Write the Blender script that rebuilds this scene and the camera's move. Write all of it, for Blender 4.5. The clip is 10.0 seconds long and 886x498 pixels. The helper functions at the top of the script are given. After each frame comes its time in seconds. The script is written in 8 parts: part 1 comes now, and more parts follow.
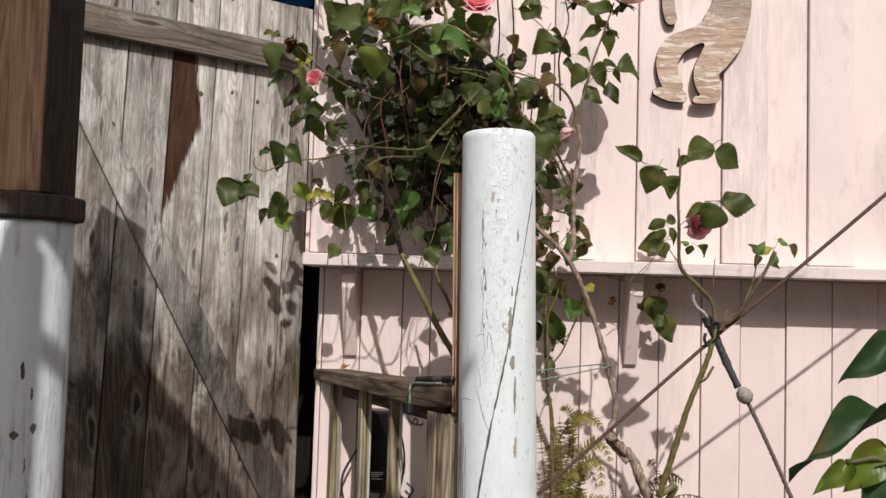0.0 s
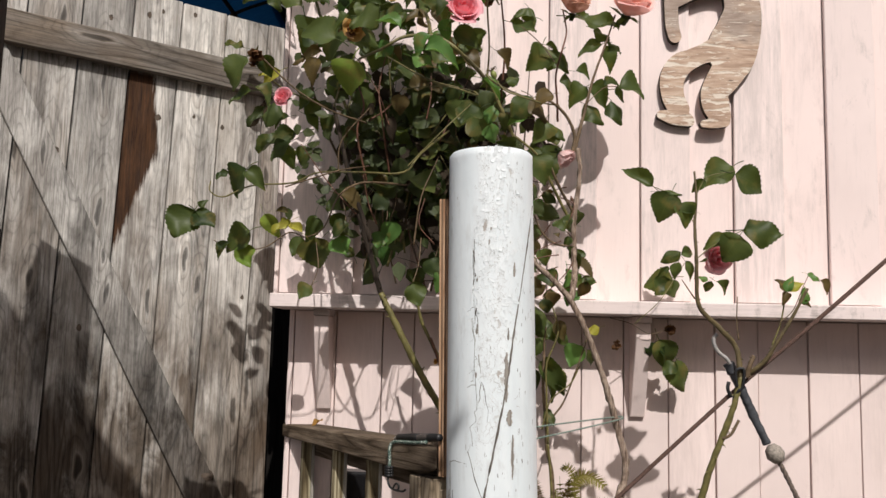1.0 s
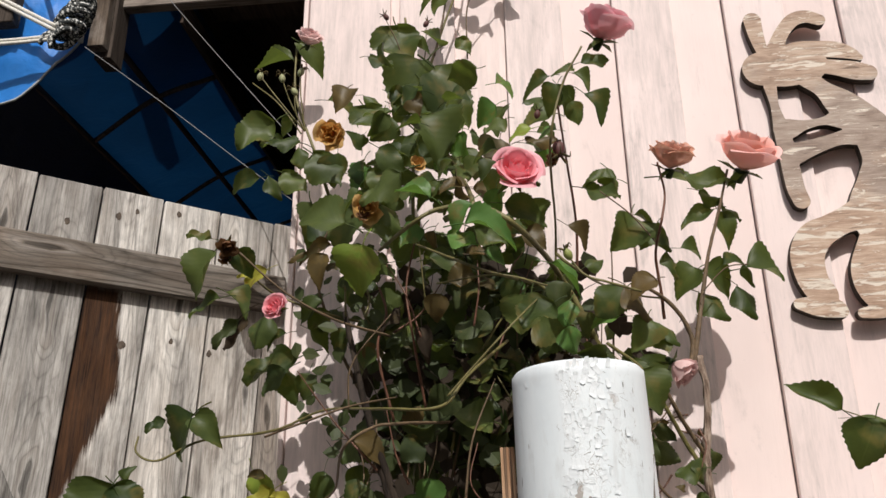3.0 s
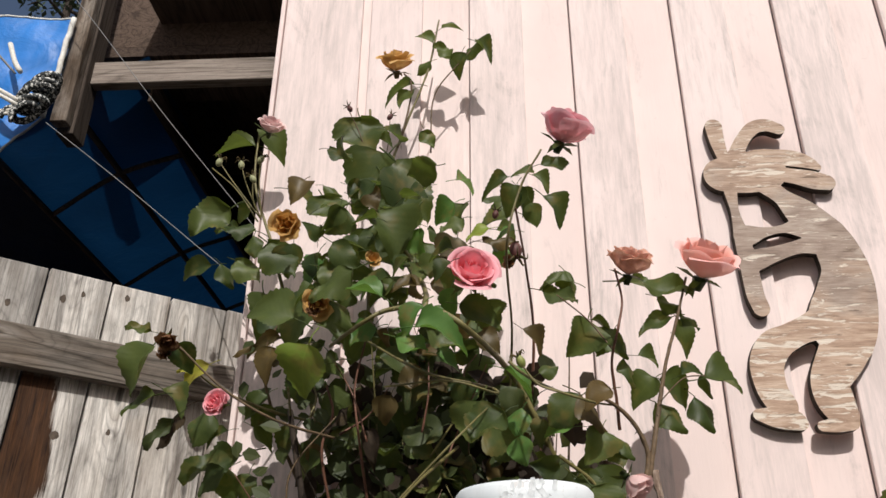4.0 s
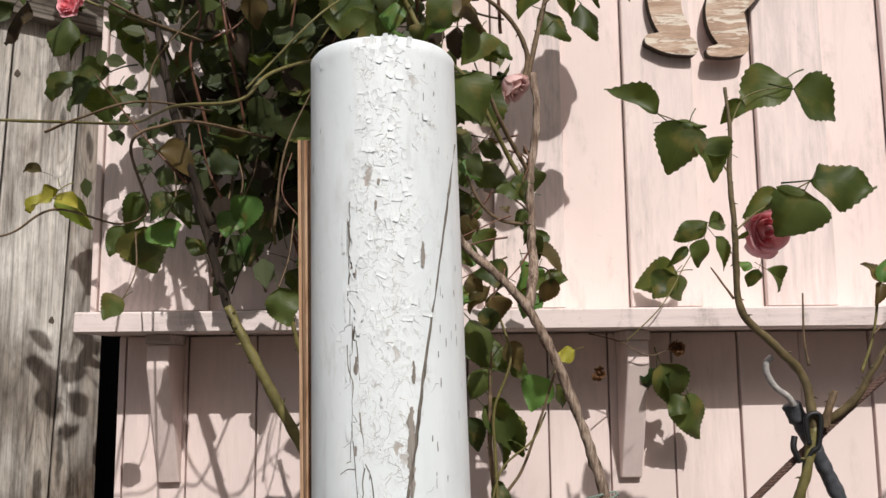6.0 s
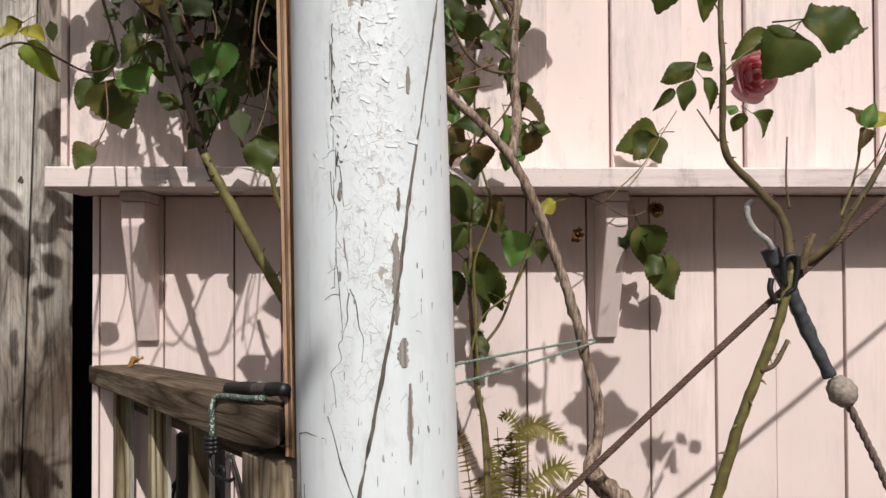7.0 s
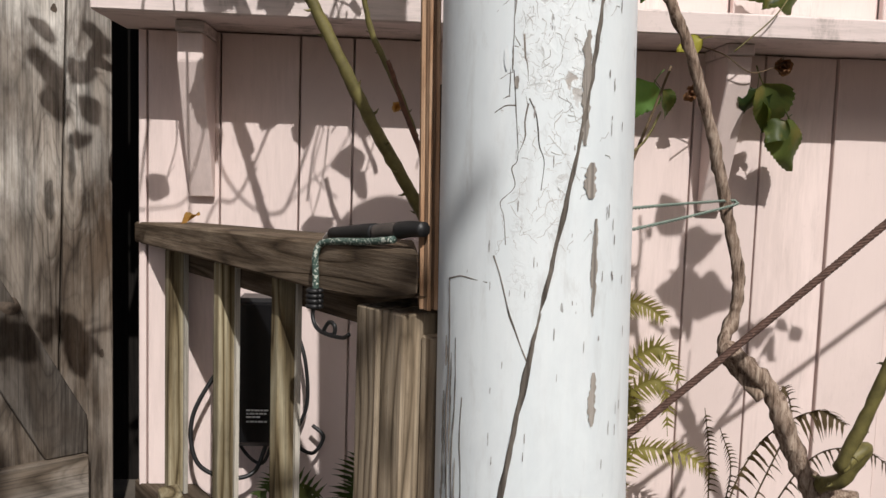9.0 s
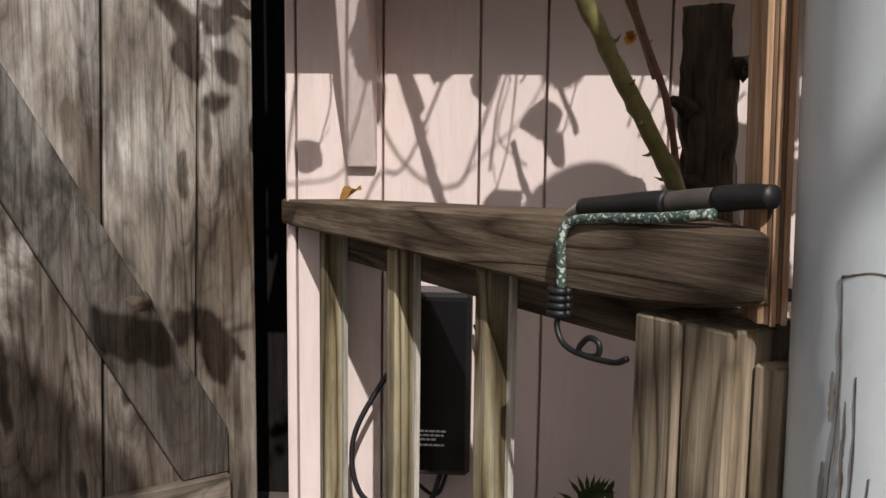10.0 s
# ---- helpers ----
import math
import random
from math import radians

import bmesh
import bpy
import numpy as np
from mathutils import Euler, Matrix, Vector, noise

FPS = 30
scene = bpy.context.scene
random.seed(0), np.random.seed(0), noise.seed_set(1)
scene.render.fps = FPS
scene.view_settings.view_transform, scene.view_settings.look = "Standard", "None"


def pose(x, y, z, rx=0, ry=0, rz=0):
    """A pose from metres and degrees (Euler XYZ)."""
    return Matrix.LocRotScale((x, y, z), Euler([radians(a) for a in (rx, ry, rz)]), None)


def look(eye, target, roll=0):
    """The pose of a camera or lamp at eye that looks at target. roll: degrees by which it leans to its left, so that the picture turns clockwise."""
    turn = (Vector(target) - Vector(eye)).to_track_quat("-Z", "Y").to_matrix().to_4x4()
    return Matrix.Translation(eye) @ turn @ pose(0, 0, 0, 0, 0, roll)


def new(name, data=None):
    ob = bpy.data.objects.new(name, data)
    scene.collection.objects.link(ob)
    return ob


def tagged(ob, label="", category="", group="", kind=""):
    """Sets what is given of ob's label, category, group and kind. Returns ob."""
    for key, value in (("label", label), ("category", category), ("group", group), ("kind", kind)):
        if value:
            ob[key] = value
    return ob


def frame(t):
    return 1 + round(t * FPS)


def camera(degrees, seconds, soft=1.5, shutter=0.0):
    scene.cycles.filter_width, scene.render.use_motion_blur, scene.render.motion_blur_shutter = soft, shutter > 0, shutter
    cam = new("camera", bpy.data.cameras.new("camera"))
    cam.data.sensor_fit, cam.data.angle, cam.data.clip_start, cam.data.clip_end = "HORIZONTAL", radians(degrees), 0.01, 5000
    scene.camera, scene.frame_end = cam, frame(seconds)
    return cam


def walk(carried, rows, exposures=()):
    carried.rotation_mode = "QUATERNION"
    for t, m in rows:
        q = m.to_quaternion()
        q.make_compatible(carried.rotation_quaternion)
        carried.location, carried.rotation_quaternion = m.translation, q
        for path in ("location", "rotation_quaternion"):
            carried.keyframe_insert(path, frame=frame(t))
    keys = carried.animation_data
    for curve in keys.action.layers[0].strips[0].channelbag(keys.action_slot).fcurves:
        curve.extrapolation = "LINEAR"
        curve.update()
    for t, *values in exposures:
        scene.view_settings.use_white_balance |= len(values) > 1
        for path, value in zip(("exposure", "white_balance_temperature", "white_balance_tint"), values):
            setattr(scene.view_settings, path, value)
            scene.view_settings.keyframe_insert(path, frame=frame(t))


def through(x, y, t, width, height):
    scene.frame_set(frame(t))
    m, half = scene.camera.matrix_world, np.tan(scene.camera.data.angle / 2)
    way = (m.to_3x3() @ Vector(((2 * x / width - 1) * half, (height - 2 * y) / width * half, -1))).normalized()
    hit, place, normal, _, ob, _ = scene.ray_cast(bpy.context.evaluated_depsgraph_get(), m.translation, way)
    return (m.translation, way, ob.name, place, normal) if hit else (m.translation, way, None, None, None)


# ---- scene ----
cam = camera(55.7, 10.0)
PATH = [
    (0, (0.2079, 0.2002, 1.2861), (0.1012, 2.3947, 1.4093), 1.7),
    (0.5, (0.1474, 0.3212, 1.3026), (0.1925, 2.5102, 1.516), 1.4),
    (1, (0.1924, 0.4758, 1.2806), (0.1264, 2.661, 1.5266), 1.4),
    (1.5, (0.2183, 0.811, 1.3059), (0.053, 2.9666, 1.7135), 0.97),
    (2, (0.1983, 1.0042, 1.3594), (-0.027, 3.1384, 1.8436), 0.61),
    (2.5, (0.1483, 1.1337, 1.4079), (-0.0468, 3.2276, 2.0541), 0.27),
    (3, (0.173, 1.1257, 1.4328), (-0.0376, 3.1641, 2.233), -0.6),
    (3.2, (0.1878, 1.1313, 1.4528), (-0.0108, 3.1486, 2.308), -0.35),
    (4.3, (0.2162, 1.1580, 1.4836), (0.1315, 3.1158, 2.4835), 0.06),
    (4.5, (0.2349, 1.1688, 1.4614), (0.1867, 3.1462, 2.4245), -0.59),
    (5, (0.2498, 1.2153, 1.4252), (0.2793, 3.2677, 2.2169), -0.08),
    (5.3, (0.2743, 1.2147, 1.4004), (0.3287, 3.3131, 2.0590), 0.2),
    (5.6, (0.2834, 1.2543, 1.3627), (0.3301, 3.3987, 1.8522), -0.39),
    (6, (0.2985, 1.2575, 1.3156), (0.3289, 3.4381, 1.6054), -0.54),
    (7.5, (0.2695, 1.2881, 1.2113), (0.3971, 3.4848, 1.2201), -0.1),
    (8, (0.2376, 1.2903, 1.2025), (0.3564, 3.487, 1.1695), -0.1),
    (8.2, (0.2057, 1.3101, 1.1937), (0.3267, 3.5046, 1.109), -0.1),
    (8.5, (0.1507, 1.3431, 1.1827), (0.2805, 3.5332, 1.0265), 0.1),
    (9, (0.1035, 1.4613, 1.137), (0.2519, 3.6473, 0.9387), 1.85),
    (9.5, (0.1014, 1.6395, 1.1284), (0.0077, 3.8211, 0.8601), 0.8),
    (9.8, (0.034, 1.685, 1.121), (-0.100, 3.663, 0.859), 0.8),
    (10, (-0.0323, 1.7682, 1.1051), (-0.1639, 3.9496, 0.8521), 0.72),
]
EXPOSURES = [(0, 0.08), (9.3, 0.06), (10, 0.09)]
walk(cam, [(t, look(eye, target, roll)) for t, eye, target, roll in PATH], EXPOSURES)

# ---- world and sun ----
SUN_TO = Vector((0.22, -1.0, 1.0)).normalized()
world = bpy.data.worlds.new("sky")
scene.world = world
world.use_nodes = True
wn = world.node_tree
sky = wn.nodes.new("ShaderNodeTexSky")
sky.sky_type = "NISHITA"
sky.sun_disc = False
sky.air_density, sky.dust_density, sky.ozone_density = 0.8, 4.0, 0.6
sky.sun_elevation = math.asin(SUN_TO.z)
sky.sun_rotation = math.atan2(SUN_TO.x, SUN_TO.y)
wn.links.new(sky.outputs[0], wn.nodes["Background"].inputs[0])
wn.nodes["Background"].inputs[1].default_value = 0.076
sun = new("sun", bpy.data.lights.new("sun", "SUN"))
sun.data.energy, sun.data.angle, sun.data.color = 3.45, radians(0.53), (1.0, 0.965, 0.925)
sun.matrix_world = look(SUN_TO * 20, (0, 0, 0))


# ---- materials ----
def nodes_of(name):
    m = bpy.data.materials.new(name)
    m.use_nodes = True
    return m, m.node_tree, m.node_tree.nodes["Principled BSDF"]


def add(nt, kind, **values):
    n = nt.nodes.new(kind)
    for key, v in values.items():
        if key in n.inputs:
            n.inputs[key].default_value = v
    return n


def ramp(nt, src, stops):
    r = nt.nodes.new("ShaderNodeValToRGB")
    while len(r.color_ramp.elements) < len(stops):
        r.color_ramp.elements.new(0.5)
    for e, (p, c) in zip(r.color_ramp.elements, stops):
        e.position = p
        e.color = (*c, 1) if len(c) == 3 else c
    nt.links.new(src, r.inputs[0])
    return r.outputs[0]


def grey(v):
    return (v, v, v)


def mix(nt, fac, a, b, blend="MIX"):
    n = nt.nodes.new("ShaderNodeMix")
    n.data_type, n.blend_type = "RGBA", blend
    for sock, v in ((n.inputs[0], fac), (n.inputs[6], a), (n.inputs[7], b)):
        if isinstance(v, (int, float)):
            sock.default_value = v
        elif isinstance(v, tuple):
            sock.default_value = (*v, 1)
        else:
            nt.links.new(v, sock)
    return n.outputs[2]


def calc(nt, op, a, b=0.0):
    n = nt.nodes.new("ShaderNodeMath")
    n.operation = op
    for sock, v in zip(n.inputs, (a, b)):
        if isinstance(v, (int, float)):
            sock.default_value = v
        else:
            nt.links.new(v, sock)
    return n.outputs[0]


def coords(nt, scale=(1, 1, 1), shift=37.0):
    """Object coordinates, moved along by a random step for each piece."""
    tc = nt.nodes.new("ShaderNodeTexCoord")
    info = nt.nodes.new("ShaderNodeObjectInfo")
    step = nt.nodes.new("ShaderNodeVectorMath")
    step.operation = "SCALE"
    step.inputs[0].default_value = (1.0, 0.7, 1.3)
    nt.links.new(calc(nt, "MULTIPLY", info.outputs["Random"], shift), step.inputs[3])
    plus = nt.nodes.new("ShaderNodeVectorMath")
    nt.links.new(tc.outputs["Object"], plus.inputs[0])
    nt.links.new(step.outputs[0], plus.inputs[1])
    mp = nt.nodes.new("ShaderNodeMapping")
    mp.inputs["Scale"].default_value = scale
    nt.links.new(plus.outputs[0], mp.inputs[0])
    return mp.outputs[0], info.outputs["Random"], plus.outputs[0]


def noise_at(nt, vec, scale, detail=5.0, rough=0.6, warp=0.0):
    n = add(nt, "ShaderNodeTexNoise", Scale=scale, Detail=detail, Roughness=rough, Distortion=warp)
    nt.links.new(vec, n.inputs["Vector"])
    return n.outputs["Fac"]


def bump(nt, bsdf, height, strength=0.4, distance=0.002):
    b = add(nt, "ShaderNodeBump", Strength=strength, Distance=distance)
    nt.links.new(height, b.inputs["Height"])
    nt.links.new(b.outputs[0], bsdf.inputs["Normal"])


def scaled(nt, vec, s):
    mp = nt.nodes.new("ShaderNodeMapping")
    mp.inputs["Scale"].default_value = s
    nt.links.new(vec, mp.inputs[0])
    return mp.outputs[0]


def wood(name, dark, mid, light, along="z", stain=0.5, rough=0.85, vary=0.35, knots=0.5, relief=0.6, bleach=0.0, figured=0.35, pale_top=None):
    """Weathered timber: fine grain, cathedral figure, grey stains and a few knots; each piece its own tone."""
    m, nt, bs = nodes_of(name)
    k = {"x": (1.2, 26, 26), "y": (26, 1.2, 26), "z": (26, 26, 1.2)}[along]
    v, rnd, raw = coords(nt)
    fine = noise_at(nt, scaled(nt, raw, tuple(5 * q if q > 2 else 8 * q for q in k)), 1.0, 6, 0.72)
    figure = noise_at(nt, scaled(nt, raw, tuple(0.45 * q if q > 2 else 0.9 * q for q in k)), 1.0, 2, 0.45, 0.4)
    rings = nt.nodes.new("ShaderNodeMath")
    rings.operation = "PINGPONG"
    nt.links.new(calc(nt, "MULTIPLY", figure, 21.0), rings.inputs[0])
    rings.inputs[1].default_value = 1.0
    grain = calc(nt, "ADD", calc(nt, "MULTIPLY", fine, 1 - figured), calc(nt, "MULTIPLY", ramp(nt, rings.outputs[0], ((0.0, grey(0.05)), (0.28, grey(0.55)), (1.0, grey(0.85)))), figured))
    col = ramp(nt, grain, ((0.22, dark), (0.5, mid), (0.78, light)))
    patch = noise_at(nt, scaled(nt, raw, tuple(0.22 * q if q > 2 else 1.6 * q for q in k)), 1.0, 4, 0.6, 0.4)
    col = mix(nt, ramp(nt, patch, ((0.45, grey(0)), (0.72, grey(stain)))), col, tuple(0.45 * c for c in dark))
    if bleach:
        sunned = noise_at(nt, scaled(nt, raw, tuple(0.3 * q if q > 2 else 2.6 * q for q in k)), 1.3, 5, 0.65, 0.5)
        pale = tuple(min(0.75, 1.25 * c + 0.04) for c in light)
        col = mix(nt, calc(nt, "MULTIPLY", ramp(nt, sunned, ((0.5, grey(0)), (0.68, grey(bleach)))), ramp(nt, fine, ((0.3, grey(0.45)), (0.6, grey(1))))), col, pale)
        if pale_top:
            # a pale silver is mixed into the colour by height, with a ragged lower limit
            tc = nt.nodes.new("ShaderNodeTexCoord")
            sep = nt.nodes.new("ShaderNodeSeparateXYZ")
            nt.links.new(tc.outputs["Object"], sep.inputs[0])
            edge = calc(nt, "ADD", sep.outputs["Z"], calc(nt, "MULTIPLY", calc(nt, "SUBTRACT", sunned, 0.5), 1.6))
            lo, hi = pale_top
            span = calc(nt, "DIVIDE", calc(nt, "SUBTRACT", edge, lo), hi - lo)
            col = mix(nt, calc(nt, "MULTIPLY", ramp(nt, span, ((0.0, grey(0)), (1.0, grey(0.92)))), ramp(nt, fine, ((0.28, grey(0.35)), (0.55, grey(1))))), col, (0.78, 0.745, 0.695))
        dim = noise_at(nt, scaled(nt, raw, tuple(0.8 * q if q > 2 else 0.7 * q for q in k)), 0.8, 3, 0.6)
        col = mix(nt, ramp(nt, dim, ((0.5, grey(0)), (0.66, grey(0.5)))), col, tuple(0.8 * c for c in dark))
        tan = noise_at(nt, scaled(nt, raw, tuple(0.16 * q if q > 2 else 1.4 * q for q in k)), 1.1, 4, 0.6, 0.3)
        col = mix(nt, ramp(nt, tan, ((0.5, grey(0)), (0.68, grey(0.6)))), col, (mid[0] * 1.05, mid[1] * 0.86, mid[2] * 0.66))
        mottle = noise_at(nt, scaled(nt, raw, tuple(0.5 * q if q > 2 else 5.5 * q for q in k)), 1.0, 5, 0.7)
        col = mix(nt, 1.0, col, ramp(nt, mottle, ((0.3, grey(0.7)), (0.5, grey(0.96)), (0.7, grey(1.12)))), "MULTIPLY")
        # broad pale and brown clouds where rain and sun have worked unevenly
        cloud = noise_at(nt, scaled(nt, raw, tuple(0.42 * q if q > 2 else 3.4 * q for q in k)), 1.0, 4, 0.55, 0.8)
        col = mix(nt, ramp(nt, cloud, ((0.50, grey(0)), (0.66, grey(0.5)))), col, pale)
        col = mix(nt, ramp(nt, cloud, ((0.34, grey(0.5)), (0.48, grey(0)))), col, (mid[0] * 0.62, mid[1] * 0.54, mid[2] * 0.47))
        # hard late-wood lines stand out, and hairline checks run along the grain
        late = ramp(nt, rings.outputs[0], ((0.0, grey(0.62)), (0.22, grey(0.9)), (0.5, grey(1.04))))
        patchy = ramp(nt, noise_at(nt, scaled(nt, raw, tuple(0.25 * q if q > 2 else 1.5 * q for q in k)), 1.0, 2, 0.5), ((0.4, grey(0.15)), (0.6, grey(1))))
        col = mix(nt, patchy, col, mix(nt, 1.0, col, late, "MULTIPLY"))
        # flat-sawn figure: long nested ovals round scattered knots, each knot set in a paler eye
        bent = nt.nodes.new("ShaderNodeVectorMath")
        nt.links.new(scaled(nt, raw, tuple(9.5 if q > 2 else 1.9 for q in k)), bent.inputs[0])
        sway = add(nt, "ShaderNodeTexNoise", Scale=1.0, Detail=3.0)
        nt.links.new(scaled(nt, raw, tuple(11.0 if q > 2 else 5.0 for q in k)), sway.inputs["Vector"])
        nt.links.new(scaled(nt, sway.outputs["Color"], (0.55, 0.55, 0.55)), bent.inputs[1])
        face = nt.nodes.new("ShaderNodeSeparateXYZ")
        nt.links.new(bent.outputs[0], face.inputs[0])
        flat = nt.nodes.new("ShaderNodeCombineXYZ")
        nt.links.new(face.outputs["X"], flat.inputs["X"])
        nt.links.new(face.outputs["Z"], flat.inputs["Y"])
        eye = nt.nodes.new("ShaderNodeTexVoronoi")
        eye.voronoi_dimensions = "2D"
        nt.links.new(flat.outputs[0], eye.inputs["Vector"])
        eye.inputs["Scale"].default_value = 1.0
        far = eye.outputs["Distance"]
        oval = calc(nt, "ABSOLUTE", calc(nt, "SINE", calc(nt, "MULTIPLY", calc(nt, "POWER", far, 0.8), 34.0)))
        near = ramp(nt, far, ((0.03, grey(1)), (0.62, grey(0))))
        col = mix(nt, near, col, mix(nt, 1.0, col, ramp(nt, oval, ((0.0, grey(0.55)), (0.35, grey(0.92)), (0.8, grey(1.1)))), "MULTIPLY"))
        col = mix(nt, ramp(nt, far, ((0.07, grey(0.0)), (0.10, grey(0.5)), (0.17, grey(0.0)))), col, pale)
        col = mix(nt, ramp(nt, far, ((0.03, grey(0.75)), (0.075, grey(0)))), col, tuple(0.5 * c for c in dark))
    check = noise_at(nt, scaled(nt, raw, tuple(13 * q if q > 2 else 3.5 * q for q in k)), 1.0, 3, 0.7)
    col = mix(nt, 1.0, col, ramp(nt, check, ((0.34, grey(0.62)), (0.47, grey(0.95)), (0.62, grey(1.09)))), "MULTIPLY")
    specks = noise_at(nt, scaled(nt, raw, tuple(4 * q if q > 2 else 30 * q for q in k)), 1.0, 4, 0.7)
    col = mix(nt, 1.0, col, ramp(nt, specks, ((0.32, grey(0.82)), (0.46, grey(1.0)))), "MULTIPLY")
    vor = nt.nodes.new("ShaderNodeTexVoronoi")
    nt.links.new(scaled(nt, raw, tuple(6.5 if q > 2 else 3.4 for q in k)), vor.inputs["Vector"])
    vor.inputs["Scale"].default_value = 1.0
    knot = ramp(nt, vor.outputs["Distance"], ((0.06, grey(knots)), (0.15, grey(0))))
    col = mix(nt, knot, col, tuple(0.35 * c for c in dark))
    tone = ramp(nt, rnd, ((0.0, grey(1 - vary)), (1.0, grey(1 + vary * 0.4))))
    col = mix(nt, 1.0, col, tone, "MULTIPLY")
    nt.links.new(col, bs.inputs["Base Color"])
    bs.inputs["Roughness"].default_value = rough
    bs.inputs["Specular IOR Level"].default_value = 0.22
    bump(nt, bs, grain, relief, 0.003)
    return m


def painted(name, paint, bare, wear=0.35, along="z", rough=0.7, streak=0.5, grime=0.0):
    """Thin paint on boards: the grain shows through, worn to bare grey wood in streaks."""
    m, nt, bs = nodes_of(name)
    v, rnd, raw = coords(nt)
    k = (30, 30, 1.1) if along == "z" else (1.1, 30, 30)
    fine = noise_at(nt, scaled(nt, raw, tuple(3 * q if q > 2 else 7 * q for q in k)), 1.0, 6, 0.75)
    band = noise_at(nt, scaled(nt, raw, tuple(0.4 * q if q > 2 else 2.2 * q for q in k)), 1.0, 5, 0.65, 0.7)
    cloud = noise_at(nt, scaled(nt, raw, (3, 3, 2)), 1.0, 4, 0.6)
    light = tuple(min(0.9, c * 1.1 + 0.02) for c in paint)
    col = mix(nt, ramp(nt, cloud, ((0.35, grey(0)), (0.7, grey(1)))), paint, light)
    worn = calc(nt, "MULTIPLY", calc(nt, "MULTIPLY", band, fine), calc(nt, "ADD", calc(nt, "MULTIPLY", rnd, 0.8), 0.6))
    mask = ramp(nt, worn, ((0.30 - 0.12 * streak, grey(0)), (0.52 - 0.12 * streak, grey(wear))))
    col = mix(nt, mask, col, bare)
    speck = noise_at(nt, raw, 55.0, 3, 0.6)
    col = mix(nt, ramp(nt, speck, ((0.68, grey(0)), (0.74, grey(0.3 * wear + 0.05)))), col, bare)
    if grime:
        # paint rubbed off in broken patches down to grey, weathered wood
        where = noise_at(nt, scaled(nt, raw, (8, 8, 3.2)), 1.0, 8, 0.72, 0.6)
        rubbed = calc(nt, "MULTIPLY", ramp(nt, where, ((0.54, grey(0)), (0.66, grey(grime)))), ramp(nt, fine, ((0.38, grey(0.25)), (0.58, grey(1)))))
        col = mix(nt, rubbed, col, tuple(0.85 * q for q in bare))
    tone = ramp(nt, rnd, ((0.0, grey(0.93)), (1.0, grey(1.03))))
    col = mix(nt, 1.0, col, tone, "MULTIPLY")
    nt.links.new(col, bs.inputs["Base Color"])
    bs.inputs["Roughness"].default_value = rough
    bump(nt, bs, fine, 0.35, 0.0015)
    return m


def plain(name, colour, rough=0.6, metal=0.0, grainy=40.0, amount=0.25, relief=0.15):
    m, nt, bs = nodes_of(name)
    v, rnd, raw = coords(nt)
    n = noise_at(nt, raw, grainy, 5, 0.65)
    c = mix(nt, ramp(nt, n, ((0.3, grey(0)), (0.7, grey(1)))), tuple(x * (1 - amount) for x in colour), tuple(min(1, x * (1 + amount)) for x in colour))
    nt.links.new(c, bs.inputs["Base Color"])
    bs.inputs["Roughness"].default_value = rough
    bs.inputs["Metallic"].default_value = metal
    bump(nt, bs, n, relief, 0.001)
    return m


GATE_WOOD = wood("weathered_gate_wood", (0.042, 0.033, 0.026), (0.126, 0.101, 0.080), (0.275, 0.236, 0.197), stain=0.7, bleach=0.55, figured=0.34, knots=0.3, pale_top=(0.52, 0.98))
GATE_CROSS = wood("weathered_cross_wood", (0.10, 0.085, 0.07), (0.225, 0.195, 0.165), (0.36, 0.32, 0.28), along="x", stain=0.4, bleach=0.4, figured=0.45)
STAIN_WOOD = wood("stained_gate_wood", (0.042, 0.033, 0.026), (0.126, 0.101, 0.080), (0.275, 0.236, 0.197), stain=0.4, vary=0.1, bleach=0.5, figured=0.34, pale_top=(0.52, 0.98))
BRACE_WOOD = wood("weathered_brace_wood", (0.040, 0.034, 0.029), (0.092, 0.078, 0.066), (0.18, 0.157, 0.137), stain=0.55, bleach=0.4, figured=0.2, pale_top=(0.5, 1.3))
KNOT_WOOD = plain("dark_knot_wood", (0.085, 0.062, 0.045), 0.8, grainy=90.0, amount=0.5, relief=0.6)
RAIL_WOOD = wood("weathered_rail_wood", (0.032, 0.022, 0.014), (0.112, 0.080, 0.053), (0.29, 0.225, 0.165), along="x", stain=0.5, figured=0.36, relief=1.0)
LICHEN_WOOD = wood("lichened_baluster_wood", (0.08, 0.056, 0.028), (0.31, 0.245, 0.14), (0.60, 0.54, 0.38), stain=0.85, figured=0.6)
NEWEL_WOOD = wood("grey_newel_wood", (0.09, 0.068, 0.045), (0.27, 0.21, 0.145), (0.47, 0.39, 0.29), stain=0.6, figured=0.45)
RED_WOOD = wood("red_fir_wood", (0.25, 0.13, 0.07), (0.45, 0.27, 0.16), (0.62, 0.44, 0.30), stain=0.2)
BEAM_WOOD = wood("old_beam_wood", (0.11, 0.09, 0.075), (0.24, 0.20, 0.17), (0.36, 0.31, 0.27), along="x", stain=0.2)
DARK_TRIM = wood("dark_brown_trim", (0.03, 0.022, 0.017), (0.065, 0.05, 0.04), (0.10, 0.08, 0.065), stain=0.3)
DARK_WOOD = wood("dark_shed_wood", (0.04, 0.027, 0.02), (0.09, 0.062, 0.047), (0.14, 0.10, 0.078), along="y", stain=0.3)
# near-black: the unlit depth of the passage is put into the wood colour
PASSAGE_WOOD = wood("unlit_passage_wood", (0.006, 0.005, 0.004), (0.014, 0.011, 0.009), (0.024, 0.019, 0.016), stain=0.3)
